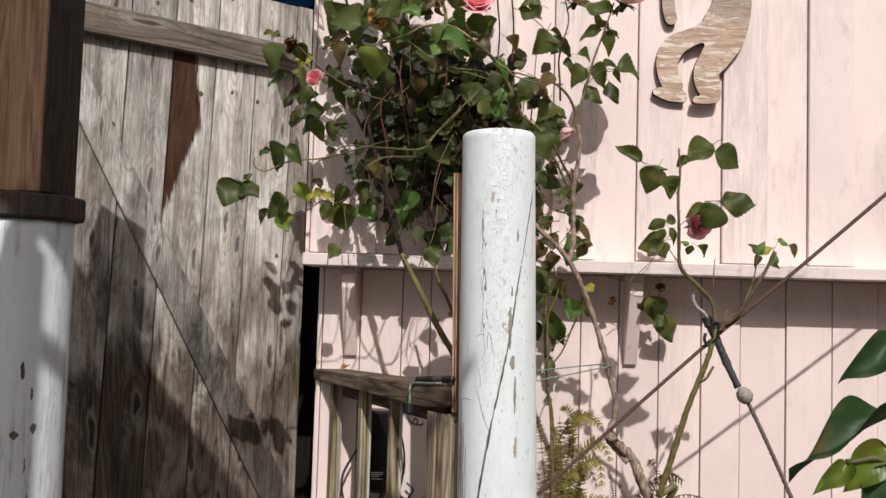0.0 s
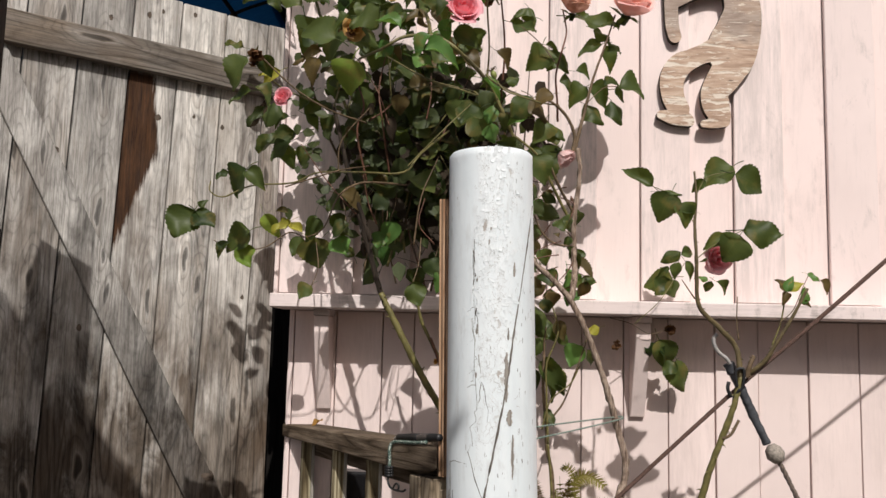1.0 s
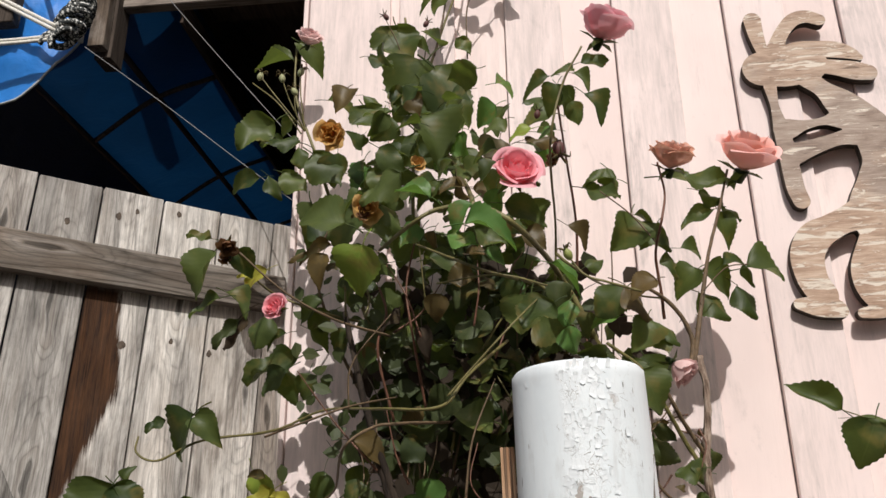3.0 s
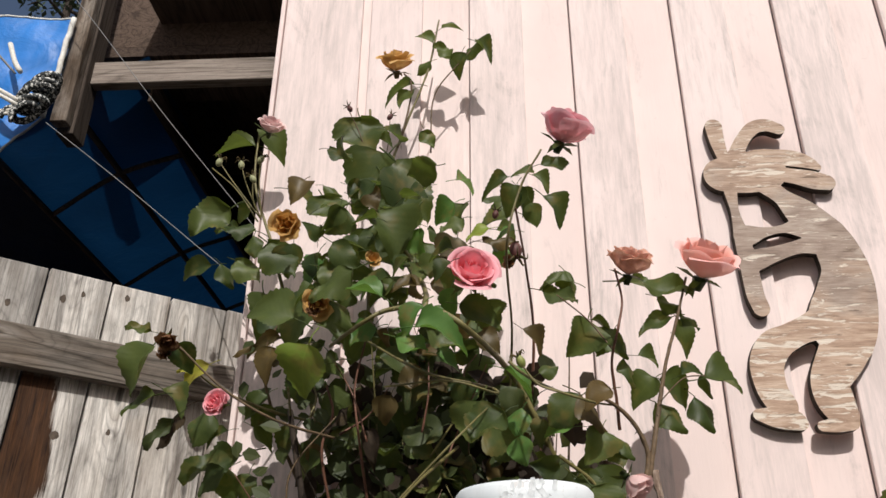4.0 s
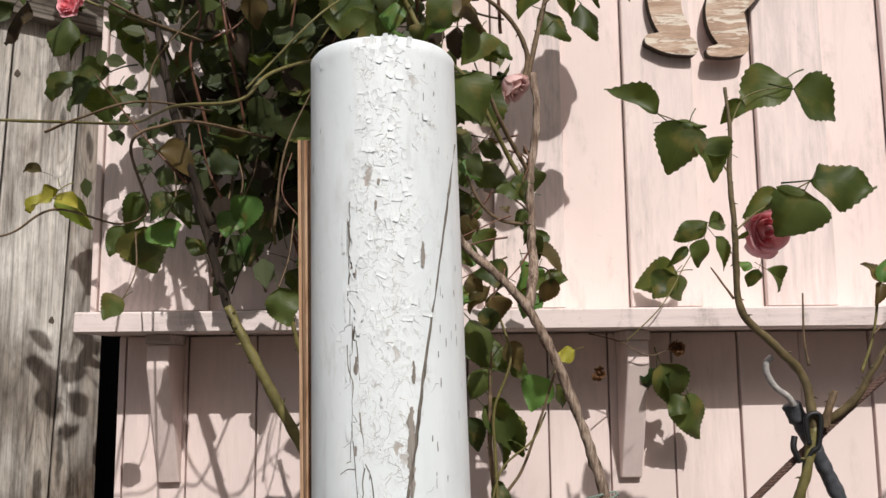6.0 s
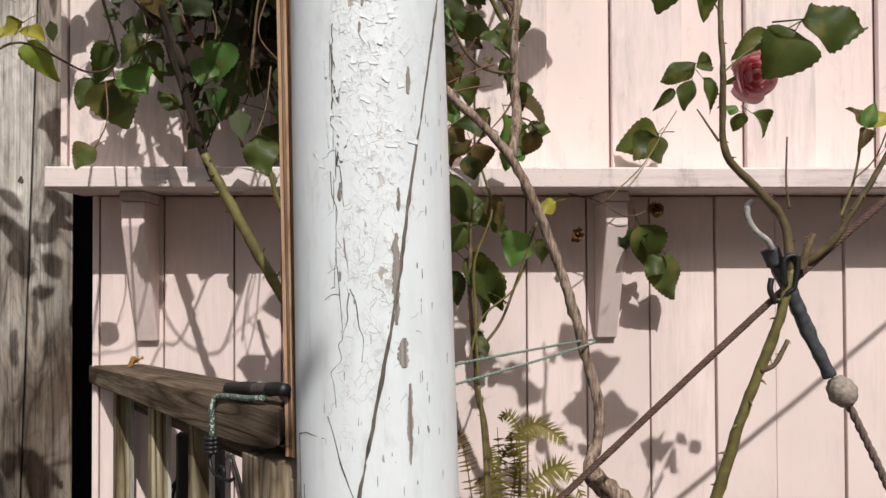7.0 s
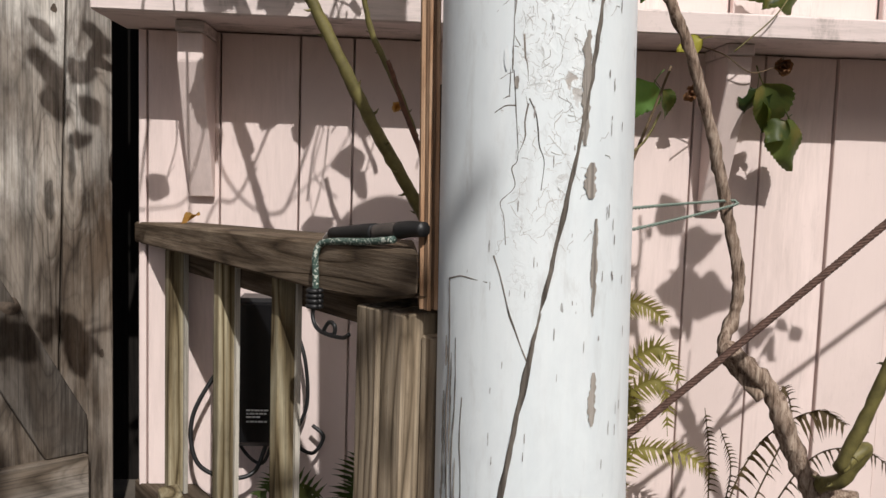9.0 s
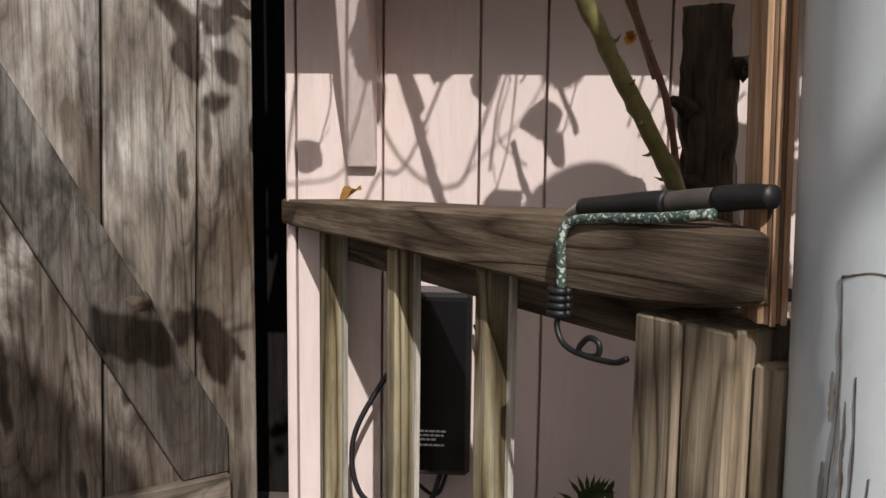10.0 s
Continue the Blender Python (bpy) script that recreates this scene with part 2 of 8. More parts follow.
SKY_BLOCK_WOOD = wood("sky_block_boards", (0.03, 0.022, 0.016), (0.07, 0.052, 0.038), (0.12, 0.09, 0.066), stain=0.3)
PINK_FRONT = painted("pink_washed_boards", (0.79, 0.66, 0.63), (0.42, 0.37, 0.35), wear=0.48, streak=0.58, grime=0.58)
PINK_BACK = painted("pink_painted_boards", (0.81, 0.665, 0.63), (0.48, 0.405, 0.385), wear=0.36, streak=0.5, grime=0.42)
PINK_LOW = painted("pink_lower_boards", (0.765, 0.635, 0.602), (0.52, 0.42, 0.39), wear=0.3, streak=0.4, grime=0.22)
PINK_LEDGE = painted("pink_ledge_paint", (0.76, 0.65, 0.625), (0.34, 0.29, 0.265), wear=0.85, along="x", streak=0.95, grime=0.95)


def add_stain():
    """A rust-brown run of stain, broad under the top rail and narrowing downward."""
    nt = STAIN_WOOD.node_tree
    bs = nt.nodes["Principled BSDF"]
    old = bs.inputs["Base Color"].links[0].from_socket
    tc = nt.nodes.new("ShaderNodeTexCoord")
    sep = nt.nodes.new("ShaderNodeSeparateXYZ")
    nt.links.new(tc.outputs["Object"], sep.inputs[0])
    wob = noise_at(nt, scaled(nt, tc.outputs["Object"], (70, 70, 9)), 1.0, 5, 0.7)
    hair = noise_at(nt, scaled(nt, tc.outputs["Object"], (420, 420, 9)), 1.0, 3, 0.6)
    # it hugs one seam: widest a third of the way down, then drawn to a point
    across = calc(nt, "SUBTRACT", calc(nt, "ADD", sep.outputs["X"], 0.5237), calc(nt, "MULTIPLY", sep.outputs["Z"], 0.027))
    upper = calc(nt, "SUBTRACT", 0.283, calc(nt, "MULTIPLY", sep.outputs["Z"], 0.135))
    lower = calc(nt, "MULTIPLY", calc(nt, "SUBTRACT", sep.outputs["Z"], 1.04), 0.33)
    edge = calc(nt, "SUBTRACT", calc(nt, "MINIMUM", upper, lower), across)
    edge = calc(nt, "SUBTRACT", edge, calc(nt, "MULTIPLY", calc(nt, "SUBTRACT", wob, 0.5), 0.05))
    edge = calc(nt, "SUBTRACT", edge, calc(nt, "MULTIPLY", calc(nt, "SUBTRACT", hair, 0.5), 0.03))
    mask = ramp(nt, calc(nt, "ADD", calc(nt, "MULTIPLY", edge, 40.0), 0.5), ((0.3, grey(0)), (0.75, grey(0.985))))
    mask = calc(nt, "MULTIPLY", mask, ramp(nt, calc(nt, "MULTIPLY", sep.outputs["Z"], 0.5), ((0.78, grey(1)), (0.785, grey(0)))))
    brown = mix(nt, ramp(nt, calc(nt, "ADD", calc(nt, "MULTIPLY", wob, 0.6), calc(nt, "MULTIPLY", hair, 0.4)), ((0.38, grey(0)), (0.62, grey(1)))), (0.012, 0.005, 0.0022), (0.090, 0.038, 0.014))
    nt.links.new(mix(nt, mask, old, brown), bs.inputs["Base Color"])


add_stain()


# ---- builders ----
def part(name, bm, material, parent=None, label="", smooth=False, bevel=0.0):
    """Links a bmesh as one mesh object under a thing or a part."""
    if bevel:
        bmesh.ops.bevel(bm, geom=bm.edges[:], offset=bevel, segments=1, affect="EDGES", profile=0.5)
    me = bpy.data.meshes.new(name)
    bm.to_mesh(me)
    bm.free()
    me.materials.append(material)
    if smooth:
        for p in me.polygons:
            p.use_smooth = True
    ob = new(name, me)
    ob.parent = parent
    if label:
        tagged(ob, label)
    return ob


def thing(name, m, label, category, group="", kind=""):
    ob = new(name)
    ob.empty_display_size = 0.05
    ob.matrix_world = m
    return tagged(ob, label, category, group, kind)


def box(x0, x1, y0, y1, z0, z1, bm=None):
    bm = bm or bmesh.new()
    vs = [bm.verts.new((x, y, z)) for x in (x0, x1) for y in (y0, y1) for z in (z0, z1)]
    for a, b, c, d in ((0, 1, 3, 2), (4, 6, 7, 5), (0, 4, 5, 1), (2, 3, 7, 6), (0, 2, 6, 4), (1, 5, 7, 3)):
        bm.faces.new((vs[a], vs[b], vs[c], vs[d]))
    return bm


def prism(outline, lo, hi, axis="y"):
    """A flat outline pushed from lo to hi along an axis."""
    bm = bmesh.new()
    put = {"x": lambda p, q, h: (h, p, q), "y": lambda p, q, h: (p, h, q), "z": lambda p, q, h: (p, q, h)}[axis]
    a = [bm.verts.new(put(p, q, lo)) for p, q in outline]
    b = [bm.verts.new(put(p, q, hi)) for p, q in outline]
    bm.faces.new(a)
    bm.faces.new(b[::-1])
    for i in range(len(a)):
        j = (i + 1) % len(a)
        bm.faces.new((a[i], b[i], b[j], a[j]))
    bmesh.ops.recalc_face_normals(bm, faces=bm.faces[:])
    return bm


def glide(points, n):
    """Points along a smooth curve through the given ones."""
    ps = [Vector(p) for p in points]
    ps = [2 * ps[0] - ps[1]] + ps + [2 * ps[-1] - ps[-2]]
    out = []
    for i in range(1, len(ps) - 2):
        a, b, c, d = ps[i - 1:i + 3]
        for k in range(n):
            t = k / n
            out.append(0.5 * (2 * b + (c - a) * t + (2 * a - 5 * b + 4 * c - d) * t * t + (3 * b - a - 3 * c + d) * t ** 3))
    out.append(ps[-2])
    return out


def tube(points, r0, r1=None, n=6, sides=7, rough=0.0, bm=None, taper=None):
    bm = bm or bmesh.new()
    r1 = r0 if r1 is None else r1
    ps = glide(points, n) if n > 1 else [Vector(p) for p in points]
    rings, side = [], None
    for i, p in enumerate(ps):
        d = (ps[min(i + 1, len(ps) - 1)] - ps[max(i - 1, 0)]).normalized()
        if side is None:
            side = d.orthogonal().normalized()
        side = (side - d * side.dot(d)).normalized()
        up = d.cross(side)
        f = i / (len(ps) - 1)
        r = r0 + (r1 - r0) * f
        if taper:
            r *= taper(f)
        ring = []
        for k in range(sides):
            a = 2 * math.pi * k / sides
            rr = r * (1 + rough * noise.noise(p * 60 + Vector((k * 3.1, 0, 0))))
            ring.append(bm.verts.new(p + (side * math.cos(a) + up * math.sin(a)) * rr))
        rings.append(ring)
    for a, b in zip(rings, rings[1:]):
        for k in range(sides):
            bm.faces.new((a[k], a[(k + 1) % sides], b[(k + 1) % sides], b[k]))
    bm.faces.new(rings[0][::-1])
    bm.faces.new(rings[-1])
    return bm


# ---- ground ----
def ground():
    xs = sorted([-1500, -300, -60, -20, -8, 8, 20, 60, 300, 1500] + [i * 0.25 for i in range(-20, 21)])
    ys = sorted([-1500, -300, -60, -20, -8, 12, 20, 60, 300, 1500] + [i * 0.25 for i in range(-20, 33)])
    bm = bmesh.new()
    rows = []
    for y in ys:
        row = []
        for x in xs:
            s = min(1, max(0, (y - 0.3) / 1.7))
            z = 0.38 * s * s * (3 - 2 * s) + 0.012 * noise.noise(Vector((x * 2, y * 2, 0)))
            row.append(bm.verts.new((x, y, z)))
        rows.append(row)
    for a, b in zip(rows, rows[1:]):
        for i in range(len(xs) - 1):
            bm.faces.new((a[i], a[i + 1], b[i + 1], b[i]))
    ob = part("ground", bm, plain("packed_earth", (0.10, 0.083, 0.066), 0.95, grainy=9.0, amount=0.4, relief=0.6))
    tagged(ob, "bare packed earth rising gently to the shed wall", "ground", kind="structure")


ground()

WALL_Y, BACK_Y, LOW_Y, LEDGE_Y = 2.930, 2.946, 2.972, 2.812
LEDGE_TOP, LEDGE_LOW = 1.410, 1.371


def pink_wall():
    """Board-on-board wall above a ledge, flush boards below it."""
    wall = part("wall_north", box(-0.340, 2.6, 2.995, 3.12, 0.34, 4.2), PINK_LOW)
    tagged(wall, "pink-washed board wall of a shed, worn to bare grain", "wall", kind="structure")
    x0, pitch, w = 0.426, 0.2735, 0.143
    for i in range(-3, 8):
        a = x0 + pitch * i
        lo, hi = (a, a + w) if i > -3 else (-0.363, -0.146)
        part("board", box(lo, hi, WALL_Y, BACK_Y - 0.001, 1.418, 4.1), PINK_FRONT, wall, bevel=0.0015)
        nxt = x0 + pitch * (i + 1)
        # an open joint is left beside the next cover board
        part("board", box(hi - 0.02, nxt - 0.0014, BACK_Y, 2.992, LEDGE_TOP + 0.003, 4.1), PINK_BACK, wall)
    part("corner_board", box(-0.378, -0.366, 2.925, 3.10, 1.412, 4.1), PINK_BACK, wall, bevel=0.0015)
    seams = (-0.335, -0.319, -0.193, -0.055, 0.039, 0.21, 0.37, 0.532, 0.655, 0.785, 0.92, 1.045, 1.19, 1.335, 1.48, 1.63, 1.78, 1.93, 2.08, 2.25, 2.42)
    for a, b in zip(seams, seams[1:]):
        out = 0.0065 if 0.9 < a < 1.0 or 1.15 < a < 1.4 else 0.0
        part("lower_board", box(a + 0.0018, b - 0.0018, LOW_Y - out, 2.992, 0.38, 1.368), PINK_LOW, wall, bevel=0.001)
    return wall


def ledge():
    ob = part("ledge", box(-0.362, 2.6, LEDGE_Y, 2.9935, LEDGE_LOW, LEDGE_TOP), PINK_LEDGE, bevel=0.003)
    return tagged(ob, "pink painted wooden ledge along the board wall", "trim", kind="structure")


def bracket(x):
    """A slanting stay under the ledge: deep at the top, running back to the wall."""
    th = thing("ledge_bracket", pose(x, 0, 1.07), "pink painted wooden stay holding up the ledge", "bracket", "stays under the ledge")
    part("stay", prism(((LOW_Y - 0.002, 0.012), (LOW_Y - 0.014, 0.012), (LEDGE_Y + 0.055, 0.235), (LEDGE_Y + 0.055, 0.2805), (LOW_Y - 0.002, 0.2805)), -0.021, 0.021, "x"), PINK_LOW, th, bevel=0.002)
    part("cleat", box(-0.023, 0.023, LEDGE_Y + 0.050, LOW_Y - 0.001, 0.2815, 0.2995), PINK_LEDGE, th, bevel=0.0015)


def gate():
    m = pose(-0.4135, 3.088, 0.477, 0, 0, 38.42)
    g = thing("gate", m, "weathered grey plank gate with a diagonal brace, shut", "gate")
    edges = [-0.0, -0.065] + [-0.204 - 0.1389 * i for i in range(0, 12)]
    for b, a in zip(edges, edges[1:]):
        top = 1.803 + random.uniform(-0.004, 0.004)
        low = random.uniform(-0.006, 0.006)
        plank = box(a + 0.0022, b - 0.0022, 0.0, 0.022, low, top)
        for v in plank.verts:
            # the seams lean a little; the closing edge is plumb
            if v.co.x < -0.01:
                v.co.x += 0.027 * (v.co.z - 1.6)
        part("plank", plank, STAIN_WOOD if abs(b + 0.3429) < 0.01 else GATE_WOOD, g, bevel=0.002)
    part("top_rail", box(-1.62, -0.03, -0.030, -0.001, 1.562, 1.654), GATE_CROSS, g, bevel=0.003)
    part("bottom_rail", box(-1.62, -0.056, -0.024, -0.001, 0.006, 0.112), GATE_CROSS, g, bevel=0.003)
    brace = prism(((-0.056, 0.1135), (-0.056, 0.185), (-0.806, 1.5625), (-0.900, 1.5625), (-0.130, 0.1135)), -0.014, -0.0005)
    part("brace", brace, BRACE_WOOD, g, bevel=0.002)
    burl = bmesh.new()
    bmesh.ops.create_uvsphere(burl, u_segments=14, v_segments=9, radius=0.021)
    for v in burl.verts:
        v.co = Vector((v.co.x * 1.15, v.co.y * 0.55, v.co.z * 0.85)) * (1 + 0.25 * noise.noise(v.co * 60))
        v.co += Vector((-0.190, -0.006, 0.402))
    part("knot", burl, KNOT_WOOD, g, "dark knot at the edge of the brace", smooth=True)
    # tight dark knots in the face of the planks
    for i, (u, z, r) in enumerate(((-0.543, 1.704, 0.010), (-0.437, 1.740, 0.012), (-0.397, 1.761, 0.008), (-0.300, 1.775, 0.010), (-0.393, 1.438, 0.013), (-0.197, 1.444, 0.010), (-0.287, 1.461, 0.008), (-0.569, 0.822, 0.012), (-0.025, 0.297, 0.009), (-0.66, 1.30, 0.011), (-0.105, 0.93, 0.009))):
        face = bmesh.new()
        hub = face.verts.new((u, -0.0013, z))
        rim = []
        for k in range(12):
            a = 2 * math.pi * k / 12
            q = 0.75 * r * (1 + 0.5 * noise.noise(Vector((math.cos(a), math.sin(a), i * 3.1))))
            rim.append(face.verts.new((u + 0.8 * q * math.cos(a), -0.0004, z + 1.15 * q * math.sin(a))))
        for k in range(12):
            face.faces.new((hub, rim[k], rim[(k + 1) % 12]))
        part("knot", face, KNOT_WOOD, g, "tight dark knot in a plank", smooth=True)
    return g


pink_wall()
ledge()
for bx in (-0.222, 0.692, 1.548):
    bracket(bx)
gate()


# ---- white posts ----
POST = (0.238, 2.287)


def post_radius(z):
    return 0.0905 + (1.72 - z) * 0.007


def rail_frame():
    """Runs from the wall corner to the post: x along the rail, y away from the yard."""
    return pose(-0.348, 2.994, 0.0, 0, 0, math.degrees(math.atan2(-0.827, 0.562)))


PALE_BEAD = wood("pale_bead_wood", (0.36, 0.32, 0.26), (0.58, 0.54, 0.47), (0.72, 0.69, 0.62), stain=0.3)


def railing():
    th = thing("railing", rail_frame(), "weathered brown deck railing with lichened balusters", "railing")
    tilt = 0.030
    # a plank on the flat, deepest two thirds of the way to the post, its lower arris worn away at the end
    outline = [(0.0, 0.996), (0.0, 1.033), (0.860, 1.033 + tilt * 0.860), (0.860, 1.015), (0.838, 1.010), (0.80, 1.003), (0.74, 0.998), (0.66, 0.995), (0.5, 0.996), (0.25, 0.997)]
    plank = prism(outline, 0.0, 0.085, "y")
    for v in plank.verts:
        # the far end is cut square to the wall, against the strip
        if v.co.x > 0.845:
            v.co.x -= 1.47 * v.co.y
    part("top_rail", plank, RAIL_WOOD, th, bevel=0.003)
    bm = box(0.0, 0.77, 0.055, 0.084, 0.951, 0.9935)
    part("sub_rail", bm, RAIL_WOOD, th, bevel=0.003)
    for s in (0.092, 0.302, 0.497):
        bal = part("baluster", box(s, s + 0.025, 0.022, 0.0535, 0.56, 0.992), LICHEN_WOOD, th, bevel=0.003)
        part("edge_bead", box(s + 0.0255, s + 0.031, 0.046, 0.053, 0.56, 0.990), PALE_BEAD, bal)
    part("foot_board", prism(((0.165, 0.555), (0.165, 0.60), (0.33, 0.50), (0.33, 0.455)), -0.015, 0.0205, "y"), LICHEN_WOOD, th, "short slanting board at the foot of the balusters", bevel=0.003)
    part("bottom_rail", box(0.0, 0.76, 0.0, 0.085, 0.52, 0.558), RAIL_WOOD, th, bevel=0.003)
    for a, b, c in ((0.742, 0.784, 0.0), (0.786, 0.826, 0.004), (0.828, 0.85, 0.026)):
        part("newel_board", box(a, b, 0.004 + c, 0.09, 0.37, 0.990 - (0.022 if a > 0.8 else 0.0)), NEWEL_WOOD, th, bevel=0.002)


railing()


def plywood_strip():
    """The cut edge of a plywood board, veneer by veneer."""
    th = thing("plywood_strip", pose(0.139, 2.313, 0.997, 0, -1.146, 0), "narrow upright strip of bare plywood fixed beside the white post", "board")
    dark = wood("dark_veneer", (0.13, 0.075, 0.045), (0.26, 0.16, 0.10), (0.38, 0.26, 0.17), stain=0.4)
    for i, (a, b) in enumerate(((0.0, 0.0042), (0.0045, 0.0075), (0.0078, 0.0118), (0.0121, 0.0148), (0.0151, 0.019))):
        part("veneer", box(a, b, 0.0012 * (i % 2), 0.038, 0.0 - 0.001 * (i % 3), 0.602), dark if i % 2 else RED_WOOD, th, bevel=0.0005)


plywood_strip()


# ---- white paint, peeling ----
def peeled_paint():
    """White gloss on a round post: sound on the flanks, crazed into curling scales between two long splits."""
    m, nt, bs = nodes_of("white_peeling_paint")
    v, rnd, raw = coords(nt, shift=0.0)
    sep = nt.nodes.new("ShaderNodeSeparateXYZ")
    nt.links.new(raw, sep.inputs[0])
    z = sep.outputs["Z"]
    turn = calc(nt, "MULTIPLY", calc(nt, "ARCTAN2", sep.outputs["Y"], sep.outputs["X"]), 57.2958)
    turn = calc(nt, "ADD", turn, calc(nt, "MULTIPLY", calc(nt, "SUBTRACT", 1.334, z), 10.5))
    cloud = noise_at(nt, raw, 5.0, 5, 0.6)
    streaks = noise_at(nt, scaled(nt, raw, (40, 40, 5)), 1.0, 5, 0.65)
    col = mix(nt, ramp(nt, streaks, ((0.3, grey(0)), (0.75, grey(1)))), (0.74, 0.80, 0.825), (0.82, 0.865, 0.88))
    coats = noise_at(nt, scaled(nt, raw, (14, 14, 7)), 1.0, 7, 0.68, 0.5)
    col = mix(nt, ramp(nt, coats, ((0.46, grey(0)), (0.66, grey(0.35)))), col, (0.63, 0.67, 0.70))
    grime = noise_at(nt, scaled(nt, raw, (55, 55, 12)), 1.0, 6, 0.7, 0.3)
    col = mix(nt, calc(nt, "MULTIPLY", ramp(nt, grime, ((0.52, grey(0)), (0.70, grey(0.5)))), ramp(nt, cloud, ((0.40, grey(0.15)), (0.6, grey(1))))), col, (0.50, 0.50, 0.49))
    # the crazed field lies between a ragged upright line and the long split
    ragged = calc(nt, "MULTIPLY", calc(nt, "SUBTRACT", noise_at(nt, scaled(nt, raw, (9, 9, 14)), 1.0, 4, 0.65), 0.5), 34.0)
    left = ramp(nt, calc(nt, "MULTIPLY", calc(nt, "ADD", calc(nt, "ADD", turn, 109.0), ragged), 0.1), ((0.0, grey(0)), (0.35, grey(1))))
    split = calc(nt, "ADD", calc(nt, "MULTIPLY", calc(nt, "SUBTRACT", z, 1.216), 128.7), -16.0)
    right = ramp(nt, calc(nt, "MULTIPLY", calc(nt, "SUBTRACT", calc(nt, "MINIMUM", split, -38.0), calc(nt, "ADD", turn, calc(nt, "MULTIPLY", ragged, 0.35))), 0.1), ((0.0, grey(0)), (0.5, grey(1))))
    low = ramp(nt, calc(nt, "ADD", calc(nt, "MULTIPLY", z, 1.0), calc(nt, "MULTIPLY", calc(nt, "SUBTRACT", cloud, 0.5), 0.7)), ((0.66, grey(0)), (0.84, grey(1))))
    patchy = ramp(nt, noise_at(nt, scaled(nt, raw, (22, 22, 13)), 1.0, 4, 0.6), ((0.40, grey(0.12)), (0.58, grey(1))))
    zone = calc(nt, "MULTIPLY", calc(nt, "MULTIPLY", calc(nt, "MULTIPLY", left, right), low), patchy)
    jit = add(nt, "ShaderNodeTexNoise", Scale=34.0, Detail=4.0)
    nt.links.new(raw, jit.inputs["Vector"])
    sc = nt.nodes.new("ShaderNodeVectorMath")
    sc.operation = "SCALE"
    sc.inputs[3].default_value = 0.034
    nt.links.new(jit.outputs["Color"], sc.inputs[0])
    warp = nt.nodes.new("ShaderNodeVectorMath")
    nt.links.new(raw, warp.inputs[0])
    nt.links.new(sc.outputs[0], warp.inputs[1])

    def scales(size, stretch, randomness=1.0):
        out = []
        for feature in ("DISTANCE_TO_EDGE", "F1"):
            vor = nt.nodes.new("ShaderNodeTexVoronoi")
            vor.feature = feature
            nt.links.new(scaled(nt, warp.outputs[0], (size, size, size * stretch)), vor.inputs["Vector"])
            vor.inputs["Scale"].default_value = 1.0
            vor.inputs["Randomness"].default_value = randomness
            out.append(vor)
        return out[0].outputs["Distance"], out[1].outputs["Color"]

    edge_a, cell_a = scales(96.0, 0.55)
    edge_b, cell_b = scales(190.0, 0.7)
    cell = nt.nodes.new("ShaderNodeSeparateColor")
    nt.links.new(cell_a, cell.inputs[0])
    # only some of the joints have opened
    opened = ramp(nt, noise_at(nt, raw, 60.0, 3, 0.6), ((0.52, grey(0)), (0.60, grey(1))))
    lines = calc(nt, "MULTIPLY", ramp(nt, edge_a, ((0.015, grey(1)), (0.075, grey(0)))), opened)
    lines = calc(nt, "MAXIMUM", lines, calc(nt, "MULTIPLY", ramp(nt, edge_b, ((0.01, grey(0.7)), (0.07, grey(0)))), ramp(nt, noise_at(nt, raw, 30.0, 3, 0.6), ((0.52, grey(0)), (0.60, grey(1))))))
    lines = calc(nt, "MULTIPLY", lines, zone)
    col = mix(nt, calc(nt, "MULTIPLY", zone, 0.45), col, (0.80, 0.835, 0.845))
    col = mix(nt, calc(nt, "MULTIPLY", lines, 0.62), col, (0.24, 0.21, 0.185))
    gone = calc(nt, "MULTIPLY", calc(nt, "MULTIPLY", ramp(nt, cell.outputs["Red"], ((0.955, grey(0)), (0.96, grey(1)))), ramp(nt, edge_a, ((0.05, grey(0)), (0.09, grey(1))))), zone)
    col = mix(nt, calc(nt, "MULTIPLY", gone, 0.85), col, (0.36, 0.31, 0.27))
    # stray upright nicks over the sound paint
    nick = noise_at(nt, scaled(nt, raw, (120, 120, 34)), 1.0, 2, 0.5)
    nicks = calc(nt, "MULTIPLY", ramp(nt, nick, ((0.745, grey(0)), (0.76, grey(1)))), ramp(nt, cloud, ((0.45, grey(0)), (0.55, grey(1)))))
    col = mix(nt, calc(nt, "MULTIPLY", nicks, 0.8), col, (0.26, 0.25, 0.245))
    nt.links.new(col, bs.inputs["Base Color"])
    bs.inputs["Roughness"].default_value = 0.46
    tilt = calc(nt, "MULTIPLY", cell.outputs["Green"], 0.4)
    curl = calc(nt, "MULTIPLY", calc(nt, "ADD", calc(nt, "MULTIPLY", ramp(nt, edge_a, ((0.0, grey(1)), (0.2, grey(0)))), 0.45), tilt), zone)
    h = calc(nt, "ADD", calc(nt, "ADD", calc(nt, "MULTIPLY", streaks, 0.15), calc(nt, "MULTIPLY", coats, 0.5)), curl)
    h = calc(nt, "SUBTRACT", h, calc(nt, "ADD", calc(nt, "MULTIPLY", lines, 1.1), calc(nt, "ADD", gone, nicks)))
    bump(nt, bs, h, 0.42, 0.0011)
    return m


